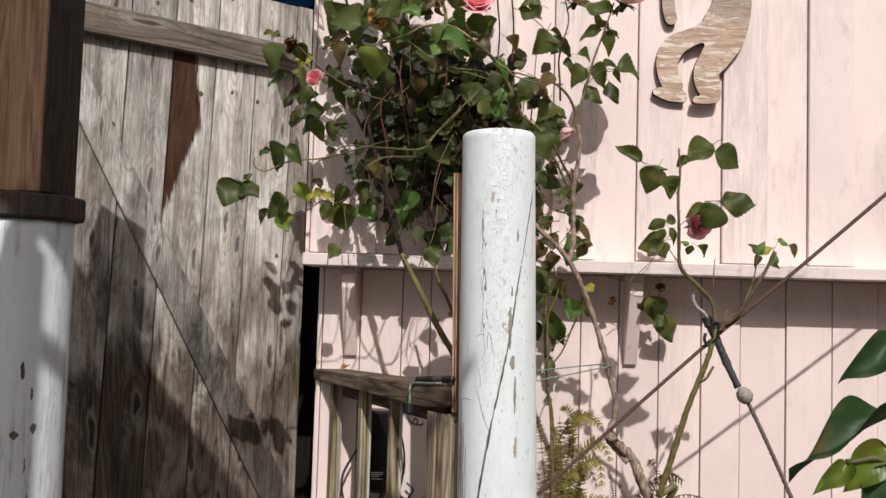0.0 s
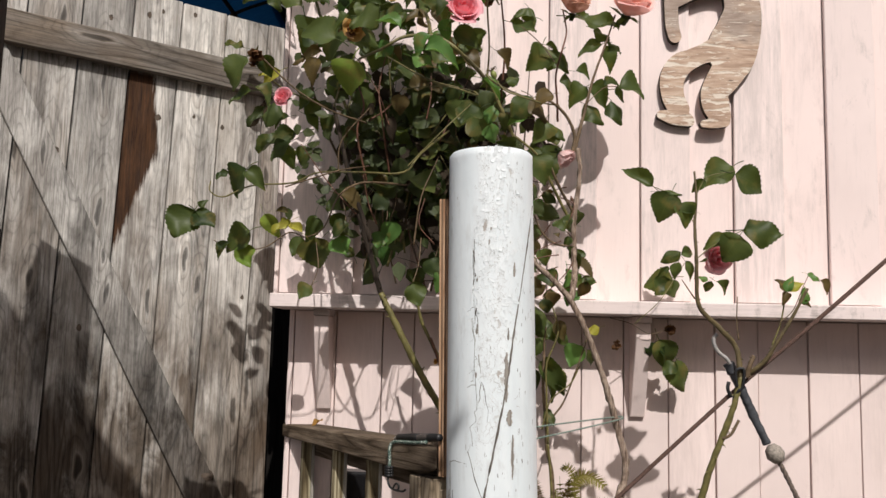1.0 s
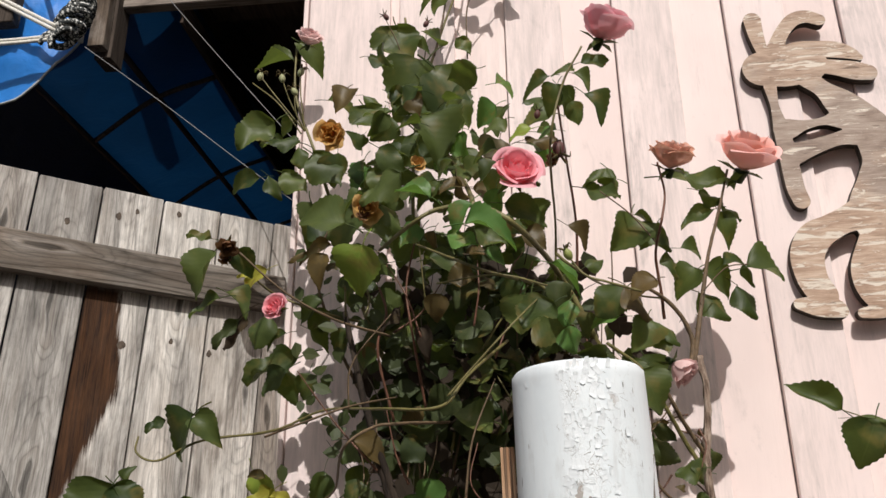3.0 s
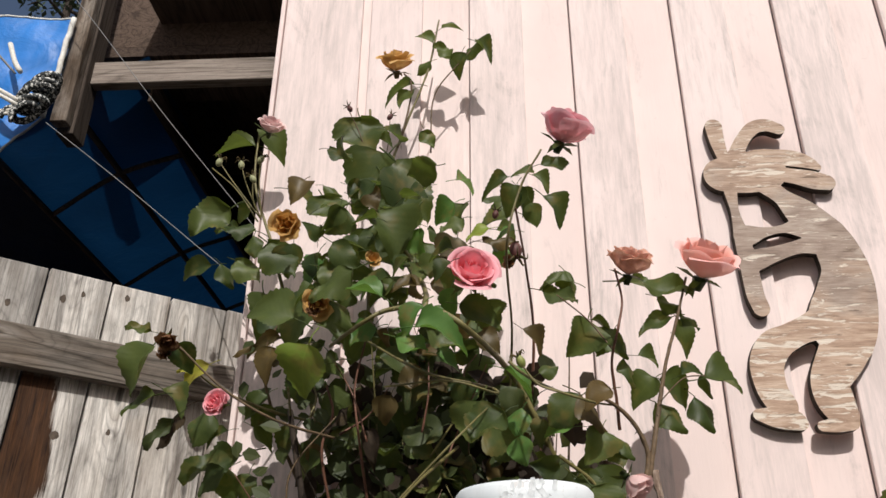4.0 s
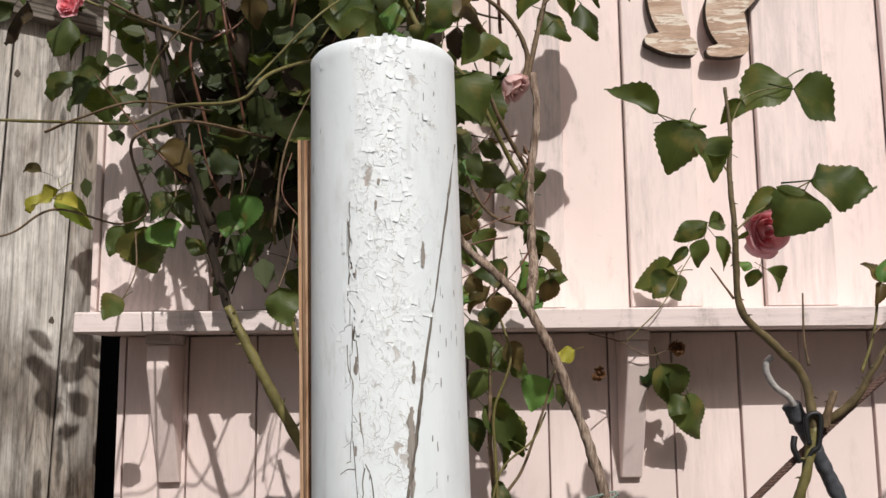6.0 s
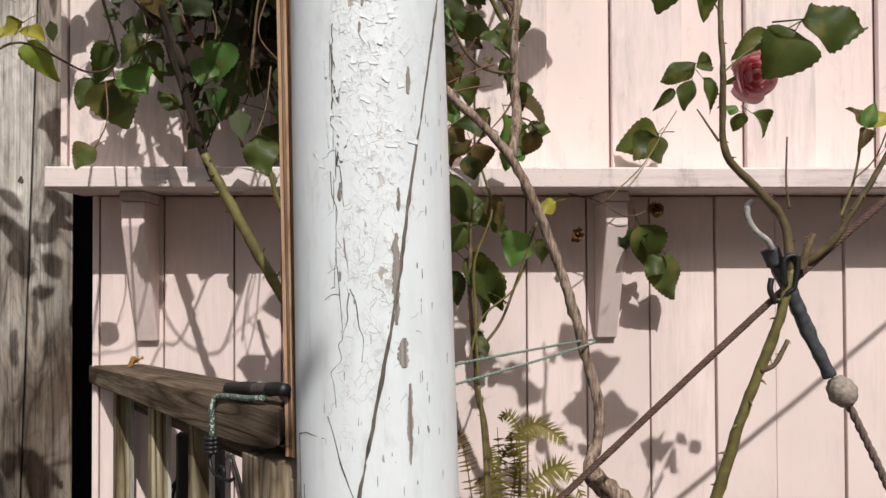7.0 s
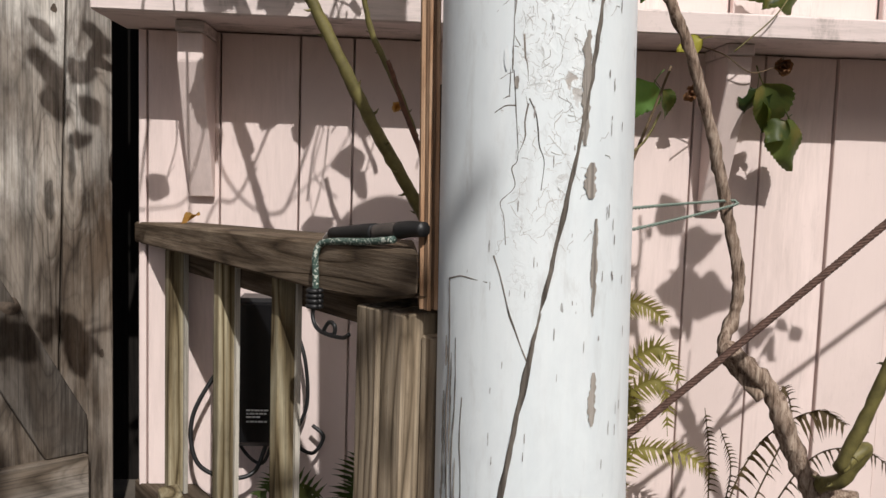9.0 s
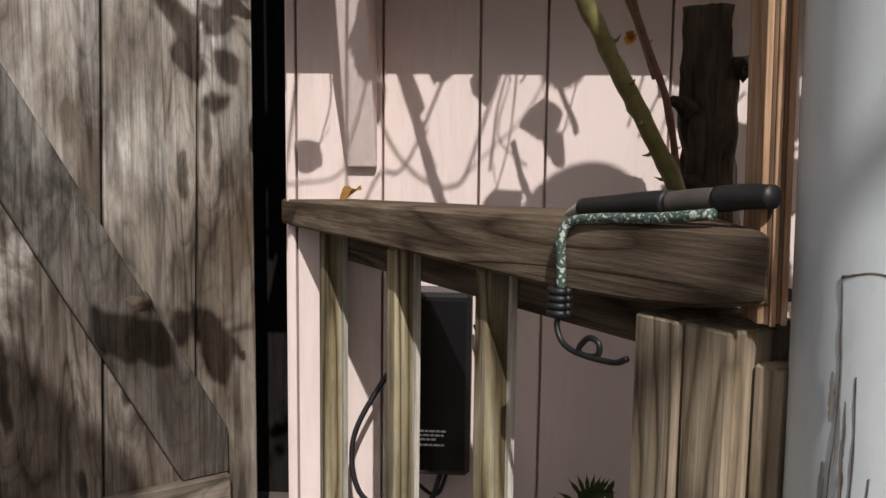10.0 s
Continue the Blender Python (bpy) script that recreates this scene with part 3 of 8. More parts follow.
PEELED = peeled_paint()
SOUND_PAINT = painted("pale_column_paint", (0.66, 0.70, 0.71), (0.25, 0.235, 0.22), wear=0.9, streak=-0.55, rough=0.5)
PAINT_CHIP = plain("white_paint_flake", (0.77, 0.81, 0.825), 0.5, amount=0.06)
CRACK_DARK = wood("open_crack_wood", (0.05, 0.042, 0.035), (0.15, 0.128, 0.108), (0.29, 0.255, 0.22), stain=0.2)
BARE_GREY = wood("bare_post_wood", (0.17, 0.155, 0.14), (0.30, 0.27, 0.24), (0.42, 0.385, 0.35), stain=0.2)
HAIRLINE = plain("grey_hairline", (0.46, 0.45, 0.44), 0.8, amount=0.35)
CHIP_GREY = plain("grey_chip", (0.25, 0.235, 0.23), 0.8, amount=0.4)
POST_BASE, POST_TOP = 0.36, 1.694


def on_post(deg, z, lift=0.0):
    r = post_radius(z) + lift
    deg -= 10.5 * (1.694 - z)
    return Vector((r * math.cos(radians(deg)), r * math.sin(radians(deg)), z - POST_BASE))


def post_shell(name, deg, half, z0, z1, lift, mat, parent, seed, label=""):
    """A ragged upright patch lying on the round of the post."""
    bm = bmesh.new()
    n, rows = 5, []
    for i in range(37):
        f = i / 36
        z = z0 + (z1 - z0) * f
        env = min(1, 0.06 + math.sin(math.pi * min(0.985, max(0.015, f))) ** 0.35)
        w = [half * env * (0.62 + 0.55 * noise.noise(Vector((seed * 7.3, s * 5.1, z * 70))) + 0.35 * noise.noise(Vector((seed * 3.1, s * 2.7, z * 260)))) for s in (0, 1)]
        rows.append([bm.verts.new(on_post(deg - w[0] + (w[0] + w[1]) * k / (n - 1), z, lift)) for k in range(n)])
    for a, b in zip(rows, rows[1:]):
        for k in range(n - 1):
            bm.faces.new((a[k], a[k + 1], b[k + 1], b[k]))
    return part(name, bm, mat, parent, label, smooth=True)


def white_post():
    th = thing("white_post", pose(POST[0] + 0.02 * (1.694 - POST_BASE), POST[1], POST_BASE, 0, -1.146, 0), "round white post with cracked and peeling paint", "post")
    bm = bmesh.new()
    n, rings = 96, []
    count = 110
    for i in range(count + 1):
        z = POST_BASE + (POST_TOP - 0.006 - POST_BASE) * i / count
        ring = []
        for k in range(n):
            a = 360 * k / n
            p = on_post(a, z)
            lump = 0.0004 * noise.noise(Vector((math.cos(radians(a)) * 1.5, math.sin(radians(a)) * 1.5, z * 5)))
            ring.append(bm.verts.new(p + Vector((p.x, p.y, 0)).normalized() * lump))
        rings.append(ring)
    top = [bm.verts.new((on_post(360 * k / n, POST_TOP, -0.005).x, on_post(360 * k / n, POST_TOP, -0.005).y, POST_TOP - POST_BASE)) for k in range(n)]
    rings.append(top)
    for a, b in zip(rings, rings[1:]):
        for k in range(n):
            bm.faces.new((a[k], a[(k + 1) % n], b[(k + 1) % n], b[k]))
    bm.faces.new(top)
    part("trunk", bm, PEELED, th, smooth=True)
    # the long winding crack and its fine branches
    def seam(name, turns, r0, r1, mat):
        part(name, tube([on_post(d, z, 0.0002 - r0 * 0.35) for d, z in turns], r0, r1, 10, 6, rough=0.9), mat, th, smooth=True)
    seam("long_crack", ((-16, 1.576), (-34, 1.49), (-57, 1.315), (-68, 1.19), (-80, 1.09), (-94, 0.97), (-104, 0.87), (-118, 0.70), (-130, 0.5)), 0.0018, 0.0031, CRACK_DARK)
    seam("fine_crack", ((-115.5, 1.066), (-110, 1.04), (-104.7, 1.01), (-94.5, 0.97)), 0.0009, 0.0009, CRACK_DARK)
    seam("fine_crack", ((-149, 1.040), (-138, 1.044), (-130, 1.043), (-119, 1.041)), 0.0008, 0.0006, CRACK_DARK)
    seam("fine_crack", ((-149, 1.040), (-147, 0.97), (-149, 0.90), (-146, 0.82), (-148, 0.74)), 0.0007, 0.0011, CRACK_DARK)
    seam("fine_crack", ((-141, 0.985), (-140, 0.93), (-142, 0.87), (-140, 0.80)), 0.0004, 0.0008, CRACK_DARK)
    seam("fine_crack", ((-134, 0.93), (-135, 0.89), (-133, 0.84), (-135, 0.78)), 0.0004, 0.0006, CRACK_DARK)
    seam("fine_crack", ((-108, 1.23), (-107, 1.215), (-106, 1.195), (-104, 1.154), (-107, 1.144), (-105, 1.128), (-112, 1.116), (-112.5, 1.11), (-110.5, 1.10), (-109, 1.076)), 0.0006, 0.0004, CRACK_DARK)
    seam("fine_crack", ((-118, 1.193), (-114, 1.197), (-111, 1.199), (-106.5, 1.199)), 0.0005, 0.0007, CRACK_DARK)
    seam("fine_crack", ((-99, 1.205), (-95, 1.19), (-93, 1.165), (-90, 1.15), (-91, 1.125)), 0.0007, 0.0004, CRACK_DARK)
    seam("fine_crack", ((-113, 1.335), (-112, 1.31), (-108, 1.29), (-109, 1.265), (-105, 1.25)), 0.0010, 0.0006, CRACK_DARK)
    for i, (deg, half, z0, z1, lift) in enumerate(((-68, 4, 1.165, 1.265, 0.0010), (-63, 5, 1.118, 1.150, 0.0011), (-59, 2.6, 1.012, 1.100, 0.0010), (-57, 3.4, 0.910, 0.960, 0.0010),
                                                (-66, 2.2, 1.29, 1.315, 0.001), (-152, 2.2, 0.80, 0.93, 0.001), (-150, 2.0, 0.955, 0.985, 0.001), (-144, 1.4, 0.86, 0.97, 0.001), (-138, 0.9, 0.80, 0.87, 0.001), (-58, 2.5, 1.42, 1.45, 0.001), (-90, 1.6, 1.515, 1.522, 0.001), (-92, 1.8, 1.485, 1.497, 0.001))):
        post_shell("bare_patch", deg, half, z0, z1, lift, BARE_GREY, th, i, "bare grey wood where the paint has gone")
    # curled flakes standing off the post
    rnd = random.Random(11)
    kinds = []
    for s in range(5):
        bm = bmesh.new()
        w, h, c = rnd.uniform(0.004, 0.010), rnd.uniform(0.006, 0.016), rnd.uniform(0.0007, 0.0016)
        grid = []
        for i in range(4):
            row = []
            for k in range(4):
                u, v = k / 3 - 0.5, i / 3 - 0.5
                edge = 1 + 0.16 * rnd.uniform(-1, 1)
                row.append(bm.verts.new((u * w * edge, -c * (0.12 + (max(0, v + 0.1) * 1.4) ** 2 + 0.8 * abs(u) ** 2), v * h * edge)))
            grid.append(row)
        for a, b in zip(grid, grid[1:]):
            for k in range(3):
                bm.faces.new((a[k], a[k + 1], b[k + 1], b[k]))
        me = bpy.data.meshes.new("paint_flake")
        bm.to_mesh(me)
        bm.free()
        me.materials.append(PAINT_CHIP)
        kinds.append(me)
    for i in range(170):
        z = 1.69 - 0.52 * rnd.random() ** 1.25
        deg = rnd.gauss(-84, 13) if i > 9 else rnd.uniform(-150, -50)
        if not -150 < deg < -40:
            continue
        if z < 1.32:
            continue
        ob = new("paint_flake", rnd.choice(kinds))
        ob.parent = th
        ob.matrix_basis = Matrix.Translation(on_post(deg, z, 0.0002)) @ pose(0, 0, 0, 0, rnd.choice((0, 180, 20, -20, 90)) + rnd.uniform(-25, 25), deg + 90)
    # crackle: short ragged lines where the coat has split, and upright chips on the lee side
    rnd = random.Random(23)

    def split(deg, z, length, lean, r, bm):
        pts = []
        for i in range(6):
            f = i / 5
            pts.append(on_post(deg + lean * f + rnd.uniform(-1.3, 1.3), z - length * f + rnd.uniform(-0.15, 0.15) * length, 0.0001 - r * 0.3))
        tube(pts, r, r * 0.5, 2, 4, rough=0.8, bm=bm)

    crackle = bmesh.new()
    for i in range(95):
        z = rnd.uniform(1.08, 1.69)
        split(rnd.gauss(-84, 13), z, rnd.uniform(0.005, 0.018), rnd.choice((-6, -3, 0, 3, 7)), rnd.uniform(0.0003, 0.0005), crackle)
    for i in range(64):
        z = rnd.uniform(1.08, 1.32)
        split(rnd.uniform(-104, -72) - 30 * (1.2 - z), z, rnd.uniform(0.006, 0.02), rnd.choice((-9, -5, 2, 6, 9)), rnd.uniform(0.00025, 0.0005), crackle)
    for i in range(60):
        z = rnd.uniform(1.1, 1.68)
        split(rnd.gauss(-88, 12), z, 0.003, rnd.choice((-5, 5, 4)), rnd.uniform(0.0003, 0.0005), crackle)
    tagged(part("crackle", crackle, HAIRLINE, th, smooth=True), "fine dark splits in the paint", kind="stuff")
    for i, (deg, z, length, lean) in enumerate(((-113, 1.475, 0.05, 2), (-110, 1.425, 0.055, -3), (-108, 1.36, 0.06, 6), (-112, 1.50, 0.03, 1), (-102, 1.255, 0.06, 2), (-99, 1.20, 0.05, -6))):
        bm = bmesh.new()
        split(deg, z, length, lean, 0.0016 if i < 3 else 0.001, bm)
        part("fine_crack", bm, CRACK_DARK, th, smooth=True)
    for i in range(42):
        deg, z = rnd.uniform(-58, -22), rnd.uniform(0.75, 1.66)
        post_shell("paint_chip", deg, rnd.uniform(0.35, 0.9), z, z + rnd.uniform(0.004, 0.014), 0.0006, CHIP_GREY, th, 300 + i)
    for i in range(34):
        deg, z = rnd.uniform(-125, -62), rnd.uniform(0.7, 1.2)
        post_shell("paint_chip", deg, rnd.uniform(0.25, 0.6), z, z + rnd.uniform(0.003, 0.012), 0.0006, CHIP_GREY, th, 400 + i)
    # the ragged upright split where the crazed field begins, with lifted lips
    z, deg, k = 1.475, -113.0, 0
    while z > 1.22:
        run = rnd.uniform(0.018, 0.042)
        post_shell("ragged_split", deg, rnd.uniform(0.3, 0.6), z - run, z + 0.004, 0.0007, CRACK_DARK, th, 500 + k)
        if k % 2 == 0:
            post_shell("paint_flake", deg - rnd.uniform(2.0, 3.4), rnd.uniform(1.4, 2.6), z - run * 0.9, z, 0.0016, PAINT_CHIP, th, 540 + k)
        if k % 3 == 1:
            post_shell("bare_patch", deg + rnd.uniform(2.5, 4.5), rnd.uniform(1.2, 2.4), z - run * 0.7, z - 0.003, 0.0008, BARE_GREY, th, 580 + k)
        bm = bmesh.new()
        split(deg, z - run, rnd.uniform(0.004, 0.012), rnd.choice((-9, 7, 10)), 0.0006, bm)
        part("fine_crack", bm, CRACK_DARK, th, smooth=True)
        z -= run
        deg += rnd.uniform(-1.6, 2.4) + (0.9 if deg < -112 else -0.3)
        k += 1
    # a sheet of paint lifting beside the main split
    post_shell("paint_flake", -107, 4.2, 1.415, 1.475, 0.0028, PAINT_CHIP, th, 77)
    post_shell("paint_flake", -104, 5.0, 1.345, 1.385, 0.0022, PAINT_CHIP, th, 78)
    return th


white_post()


def other_post():
    """The second post by the gate: white column, dark collar, square timber above."""
    th = thing("collared_post", pose(-0.722, 1.872, 0.36), "white round post under a dark collar and square timber", "post")
    bm = bmesh.new()
    n, rings = 64, []
    for i in range(40):
        z = 1.0535 * i / 39
        r = 0.085 + 0.004 * (1 - z)
        rings.append([bm.verts.new((r * math.cos(2 * math.pi * k / n), r * math.sin(2 * math.pi * k / n), z)) for k in range(n)])
    for a, b in zip(rings, rings[1:]):
        for k in range(n):
            bm.faces.new((a[k], a[(k + 1) % n], b[(k + 1) % n], b[k]))
    bm.faces.new(rings[-1])
    part("column", bm, SOUND_PAINT, th, "white peeling column", smooth=True)
    part("collar", prism([(0.1045 * math.cos(radians(22.5 + 45 * k)), 0.1045 * math.sin(radians(22.5 + 45 * k))) for k in range(8)], 1.0555, 1.105, "z"), DARK_TRIM, th, "dark wooden collar", bevel=0.005)
    part("timber", box(-0.060, 0.0535, -0.072, 0.048, 1.107, 1.92), RED_WOOD, th, "bare reddish square timber", bevel=0.003)
    part("side_board", box(0.055, 0.067, -0.0735, 0.0495, 1.107, 1.92), DARK_TRIM, th, "dark brown side board", bevel=0.002)
    for i, (deg, half, z0, z1) in enumerate(((-60, 3, 0.74, 0.775), (-48, 2, 0.70, 0.725), (-66, 5, 0.625, 0.642), (-44, 4, 0.635, 0.655), (-88, 3, 0.64, 0.66), (-52, 1.2, 0.56, 0.59), (-47, 1.2, 0.50, 0.52), (-58, 1.4, 0.40, 0.43))):
        bm = bmesh.new()
        rows = []
        for q in range(7):
            z = z0 + (z1 - z0) * q / 6
            w = half * math.sin(math.pi * (0.08 + 0.84 * q / 6)) * random.uniform(0.6, 1.2)
            c = deg + random.uniform(-0.6, 0.6)
            r = 0.0862 + 0.004 * (1 - z)
            rows.append([bm.verts.new((r * math.cos(radians(c + w * e)), r * math.sin(radians(c + w * e)), z)) for e in (-1, 0, 1)])
        for a, b in zip(rows, rows[1:]):
            for k in range(2):
                bm.faces.new((a[k], a[k + 1], b[k + 1], b[k]))
        part("bare_patch", bm, CRACK_DARK, th, "dark wood where the paint has chipped")


other_post()


# ---- plywood cutout on the wall ----
def cutout_wood():
    """Weathered plywood: grey where the face veneer holds, warm and torn into short pale fibres where it has gone."""
    m, nt, bs = nodes_of("weathered_plywood")
    v, rnd, raw = coords(nt, shift=0.0)
    band = noise_at(nt, scaled(nt, raw, (6, 6, 30)), 1.0, 5, 0.6, 1.2)
    fine = noise_at(nt, scaled(nt, raw, (22, 22, 260)), 1.0, 4, 0.7)
    tone = calc(nt, "ADD", calc(nt, "MULTIPLY", band, 0.65), calc(nt, "MULTIPLY", fine, 0.35))
    old = ramp(nt, tone, ((0.34, (0.21, 0.155, 0.125)), (0.5, (0.35, 0.275, 0.228)), (0.66, (0.48, 0.405, 0.345))))
    bare = ramp(nt, tone, ((0.34, (0.28, 0.175, 0.12)), (0.5, (0.48, 0.34, 0.25)), (0.66, (0.66, 0.52, 0.41))))
    low = nt.nodes.new("ShaderNodeSeparateXYZ")
    nt.links.new(raw, low.inputs[0])
    cloud = noise_at(nt, scaled(nt, raw, (5, 5, 9)), 1.0, 4, 0.6, 0.4)
    # the face veneer holds best on the upper back, and has gone from the legs and the head
    height = ramp(nt, calc(nt, "ADD", low.outputs["Z"], calc(nt, "MULTIPLY", calc(nt, "SUBTRACT", cloud, 0.5), 0.55)), ((0.26, grey(1)), (0.36, grey(0.12)), (0.55, grey(0.12)), (0.66, grey(0.85))))
    col = mix(nt, height, old, bare)
    torn = noise_at(nt, scaled(nt, raw, (14, 14, 78)), 1.0, 6, 0.66, 0.8)
    chips = ramp(nt, calc(nt, "ADD", torn, calc(nt, "MULTIPLY", height, 0.055)), ((0.595, grey(0)), (0.635, grey(0.9))))
    col = mix(nt, chips, col, (0.76, 0.68, 0.58))
    pits = noise_at(nt, scaled(nt, raw, (18, 18, 120)), 1.0, 4, 0.6, 0.4)
    col = mix(nt, ramp(nt, pits, ((0.62, grey(0)), (0.70, grey(0.75)))), col, (0.14, 0.095, 0.065))
    nt.links.new(col, bs.inputs["Base Color"])
    bs.inputs["Roughness"].default_value = 0.85
    bump(nt, bs, calc(nt, "ADD", fine, calc(nt, "MULTIPLY", chips, -0.6)), 0.6, 0.002)
    return m


STROKES = {
    "antenna": ((0.756, 2.695, 0.021), (0.759, 2.651, 0.018), (0.767, 2.603, 0.014)),
    "crest": ((0.799, 2.612, 0.019), (0.821, 2.654, 0.017), (0.850, 2.687, 0.018), (0.882, 2.695, 0.018), (0.911, 2.683, 0.016)),
    "head": ((0.760, 2.555, 0.046), (0.808, 2.557, 0.054), (0.853, 2.566, 0.058)),
    "upper_lock": ((0.866, 2.604, 0.021), (0.930, 2.596, 0.023), (0.965, 2.584, 0.017), (0.985, 2.570, 0.009)),
    "lower_lock": ((0.858, 2.560, 0.020), (0.922, 2.547, 0.021), (0.966, 2.535, 0.025), (0.998, 2.527, 0.021)),
    "neck": ((0.858, 2.521, 0.025), (0.890, 2.488, 0.023), (0.929, 2.442, 0.040), (0.964, 2.400, 0.045)),
    "flute": ((0.771, 2.505, 0.015), (0.774, 2.451, 0.010), (0.780, 2.386, 0.018), (0.785, 2.301, 0.020), (0.788, 2.241, 0.020), (0.796, 2.207, 0.019)),
}
BODY_STROKES = {
    "upper_arm": ((0.789, 2.389, 0.028), (0.832, 2.397, 0.013), (0.878, 2.405, 0.011), (0.931, 2.410, 0.033)),
    "lower_arm": ((0.797, 2.324, 0.027), (0.848, 2.341, 0.019), (0.902, 2.357, 0.017), (0.952, 2.365, 0.028)),
    "torso": ((0.973, 2.388, 0.046), (0.988, 2.348, 0.050), (0.997, 2.289, 0.055), (0.984, 2.227, 0.066), (0.965, 2.170, 0.073), (0.966, 2.128, 0.054)),
    "left_leg": ((0.924, 2.170, 0.040), (0.884, 2.157, 0.030), (0.845, 2.139, 0.030), (0.809, 2.118, 0.036), (0.787, 2.077, 0.036), (0.789, 2.024, 0.033), (0.806, 1.985, 0.031)),
    "left_foot": ((0.754, 1.967, 0.013), (0.791, 1.961, 0.023), (0.825, 1.955, 0.021), (0.838, 1.947, 0.013)),
    "right_leg": ((0.967, 2.128, 0.052), (0.941, 2.086, 0.048), (0.912, 2.040, 0.040), (0.914, 2.001, 0.040), (0.926, 1.967, 0.032)),
    "right_foot": ((0.879, 1.942, 0.011), (0.909, 1.945, 0.016), (0.938, 1.951, 0.018)),
}


def cutout():
    """A flat jigsawn shape: thick rounded strokes run together, cut from one sheet."""
    step = 0.003
    xs, zs = np.arange(0.69, 1.12, step), np.arange(1.86, 2.76, step)
    X, Z = np.meshgrid(xs, zs)
    D = np.full(X.shape, 9.0)
    for s in (*STROKES.values(), *BODY_STROKES.values()):
        pts = glide([Vector(p) for p in s], 5)
        for a, b in zip(pts, pts[1:]):
            vx, vz = b.x - a.x, b.y - a.y
            t = np.clip(((X - a.x) * vx + (Z - a.y) * vz) / (vx * vx + vz * vz + 1e-12), 0, 1)
            d = np.hypot(X - a.x - t * vx, Z - a.y - t * vz) - (a.z + (b.z - a.z) * t)
            D = np.minimum(D, d)
    front, back = 2.908, 2.9285
    bm = bmesh.new()
    made = {}

    def vert(key, x, z, y):
        if (key, y) not in made:
            made[(key, y)] = bm.verts.new((x - 0.88, y, z - 1.92))
        return made[(key, y)]

    for i in range(len(zs) - 1):
        for j in range(len(xs) - 1):
            corner = ((i, j), (i, j + 1), (i + 1, j + 1), (i + 1, j))
            if all(D[c] > 0 for c in corner):
                continue
            loop = []
            for c, e in zip(corner, corner[1:] + corner[:1]):
                dc, de = D[c], D[e]
                if dc <= 0:
                    loop.append(((c, c), xs[c[1]], zs[c[0]], False))
                if (dc <= 0) != (de <= 0):
                    f = dc / (dc - de)
                    loop.append(((min(c, e), max(c, e)), xs[c[1]] + f * (xs[e[1]] - xs[c[1]]), zs[c[0]] + f * (zs[e[0]] - zs[c[0]]), True))
            if len(loop) < 3:
                continue
            bm.faces.new([vert(k, x, z, front) for k, x, z, _ in loop])
            bm.faces.new([vert(k, x, z, back) for k, x, z, _ in loop][::-1])
            for p, q in zip(loop, loop[1:] + loop[:1]):
                if p[3] and q[3]:
                    bm.faces.new((vert(*p[:3], front), vert(*p[:3], back), vert(*q[:3], back), vert(*q[:3], front)))
    bmesh.ops.dissolve_limit(bm, angle_limit=radians(1), verts=bm.verts[:], edges=bm.edges[:])
    bmesh.ops.triangulate(bm, faces=bm.faces[:])
    bmesh.ops.recalc_face_normals(bm, faces=bm.faces[:])
    ob = part("wall_ornament", bm, cutout_wood())
    ob.location = (0.88, 0, 1.92)
    ob.data.materials.append(DARK_TRIM)
    for f in ob.data.polygons:
        if abs(f.normal.y) < 0.5:
            f.material_index = 1
    tagged(ob, "weathered plywood cutout with curving limbs hung on the wall", "wall ornament")


cutout()


# ---- gate yard behind: blue tarpaulin, beam, dark shed ----
def tarp_cloth(name, through, seen):
    m, nt, bs = nodes_of(name)
    v, rnd, raw = coords(nt, shift=0.0)
    n = noise_at(nt, raw, 7.0, 5, 0.6, 0.5)
    weave = nt.nodes.new("ShaderNodeTexBrick")
    weave.inputs["Scale"].default_value = 120
    nt.links.new(raw, weave.inputs["Vector"])
    c = mix(nt, ramp(nt, n, ((0.3, grey(0)), (0.7, grey(1)))), tuple(0.75 * q for q in seen), seen)
    nt.links.new(c, bs.inputs["Base Color"])
    bs.inputs["Roughness"].default_value = 0.45
    tr = nt.nodes.new("ShaderNodeBsdfTranslucent")
    c2 = mix(nt, ramp(nt, n, ((0.3, grey(0)), (0.7, grey(1)))), tuple(0.8 * q for q in through), through)
    nt.links.new(c2, tr.inputs["Color"])
    both = nt.nodes.new("ShaderNodeAddShader")
    nt.links.new(bs.outputs[0], both.inputs[0])
    nt.links.new(tr.outputs[0], both.inputs[1])
    nt.links.new(both.outputs[0], nt.nodes["Material Output"].inputs["Surface"])
    bump(nt, bs, n, 0.4, 0.02)
    return m


# shade of the roof and sunlight of the flap are put into two tones
TARP = tarp_cloth("shaded_blue_sheet", (0.0014, 0.0125, 0.034), (0.006, 0.026, 0.068))
FLAP = tarp_cloth("sunlit_blue_sheet", (0.01, 0.08, 0.22), (0.02, 0.20, 0.62))


def roof_z(x, y):
    return 3.27 + 0.45 * (x + 0.95)


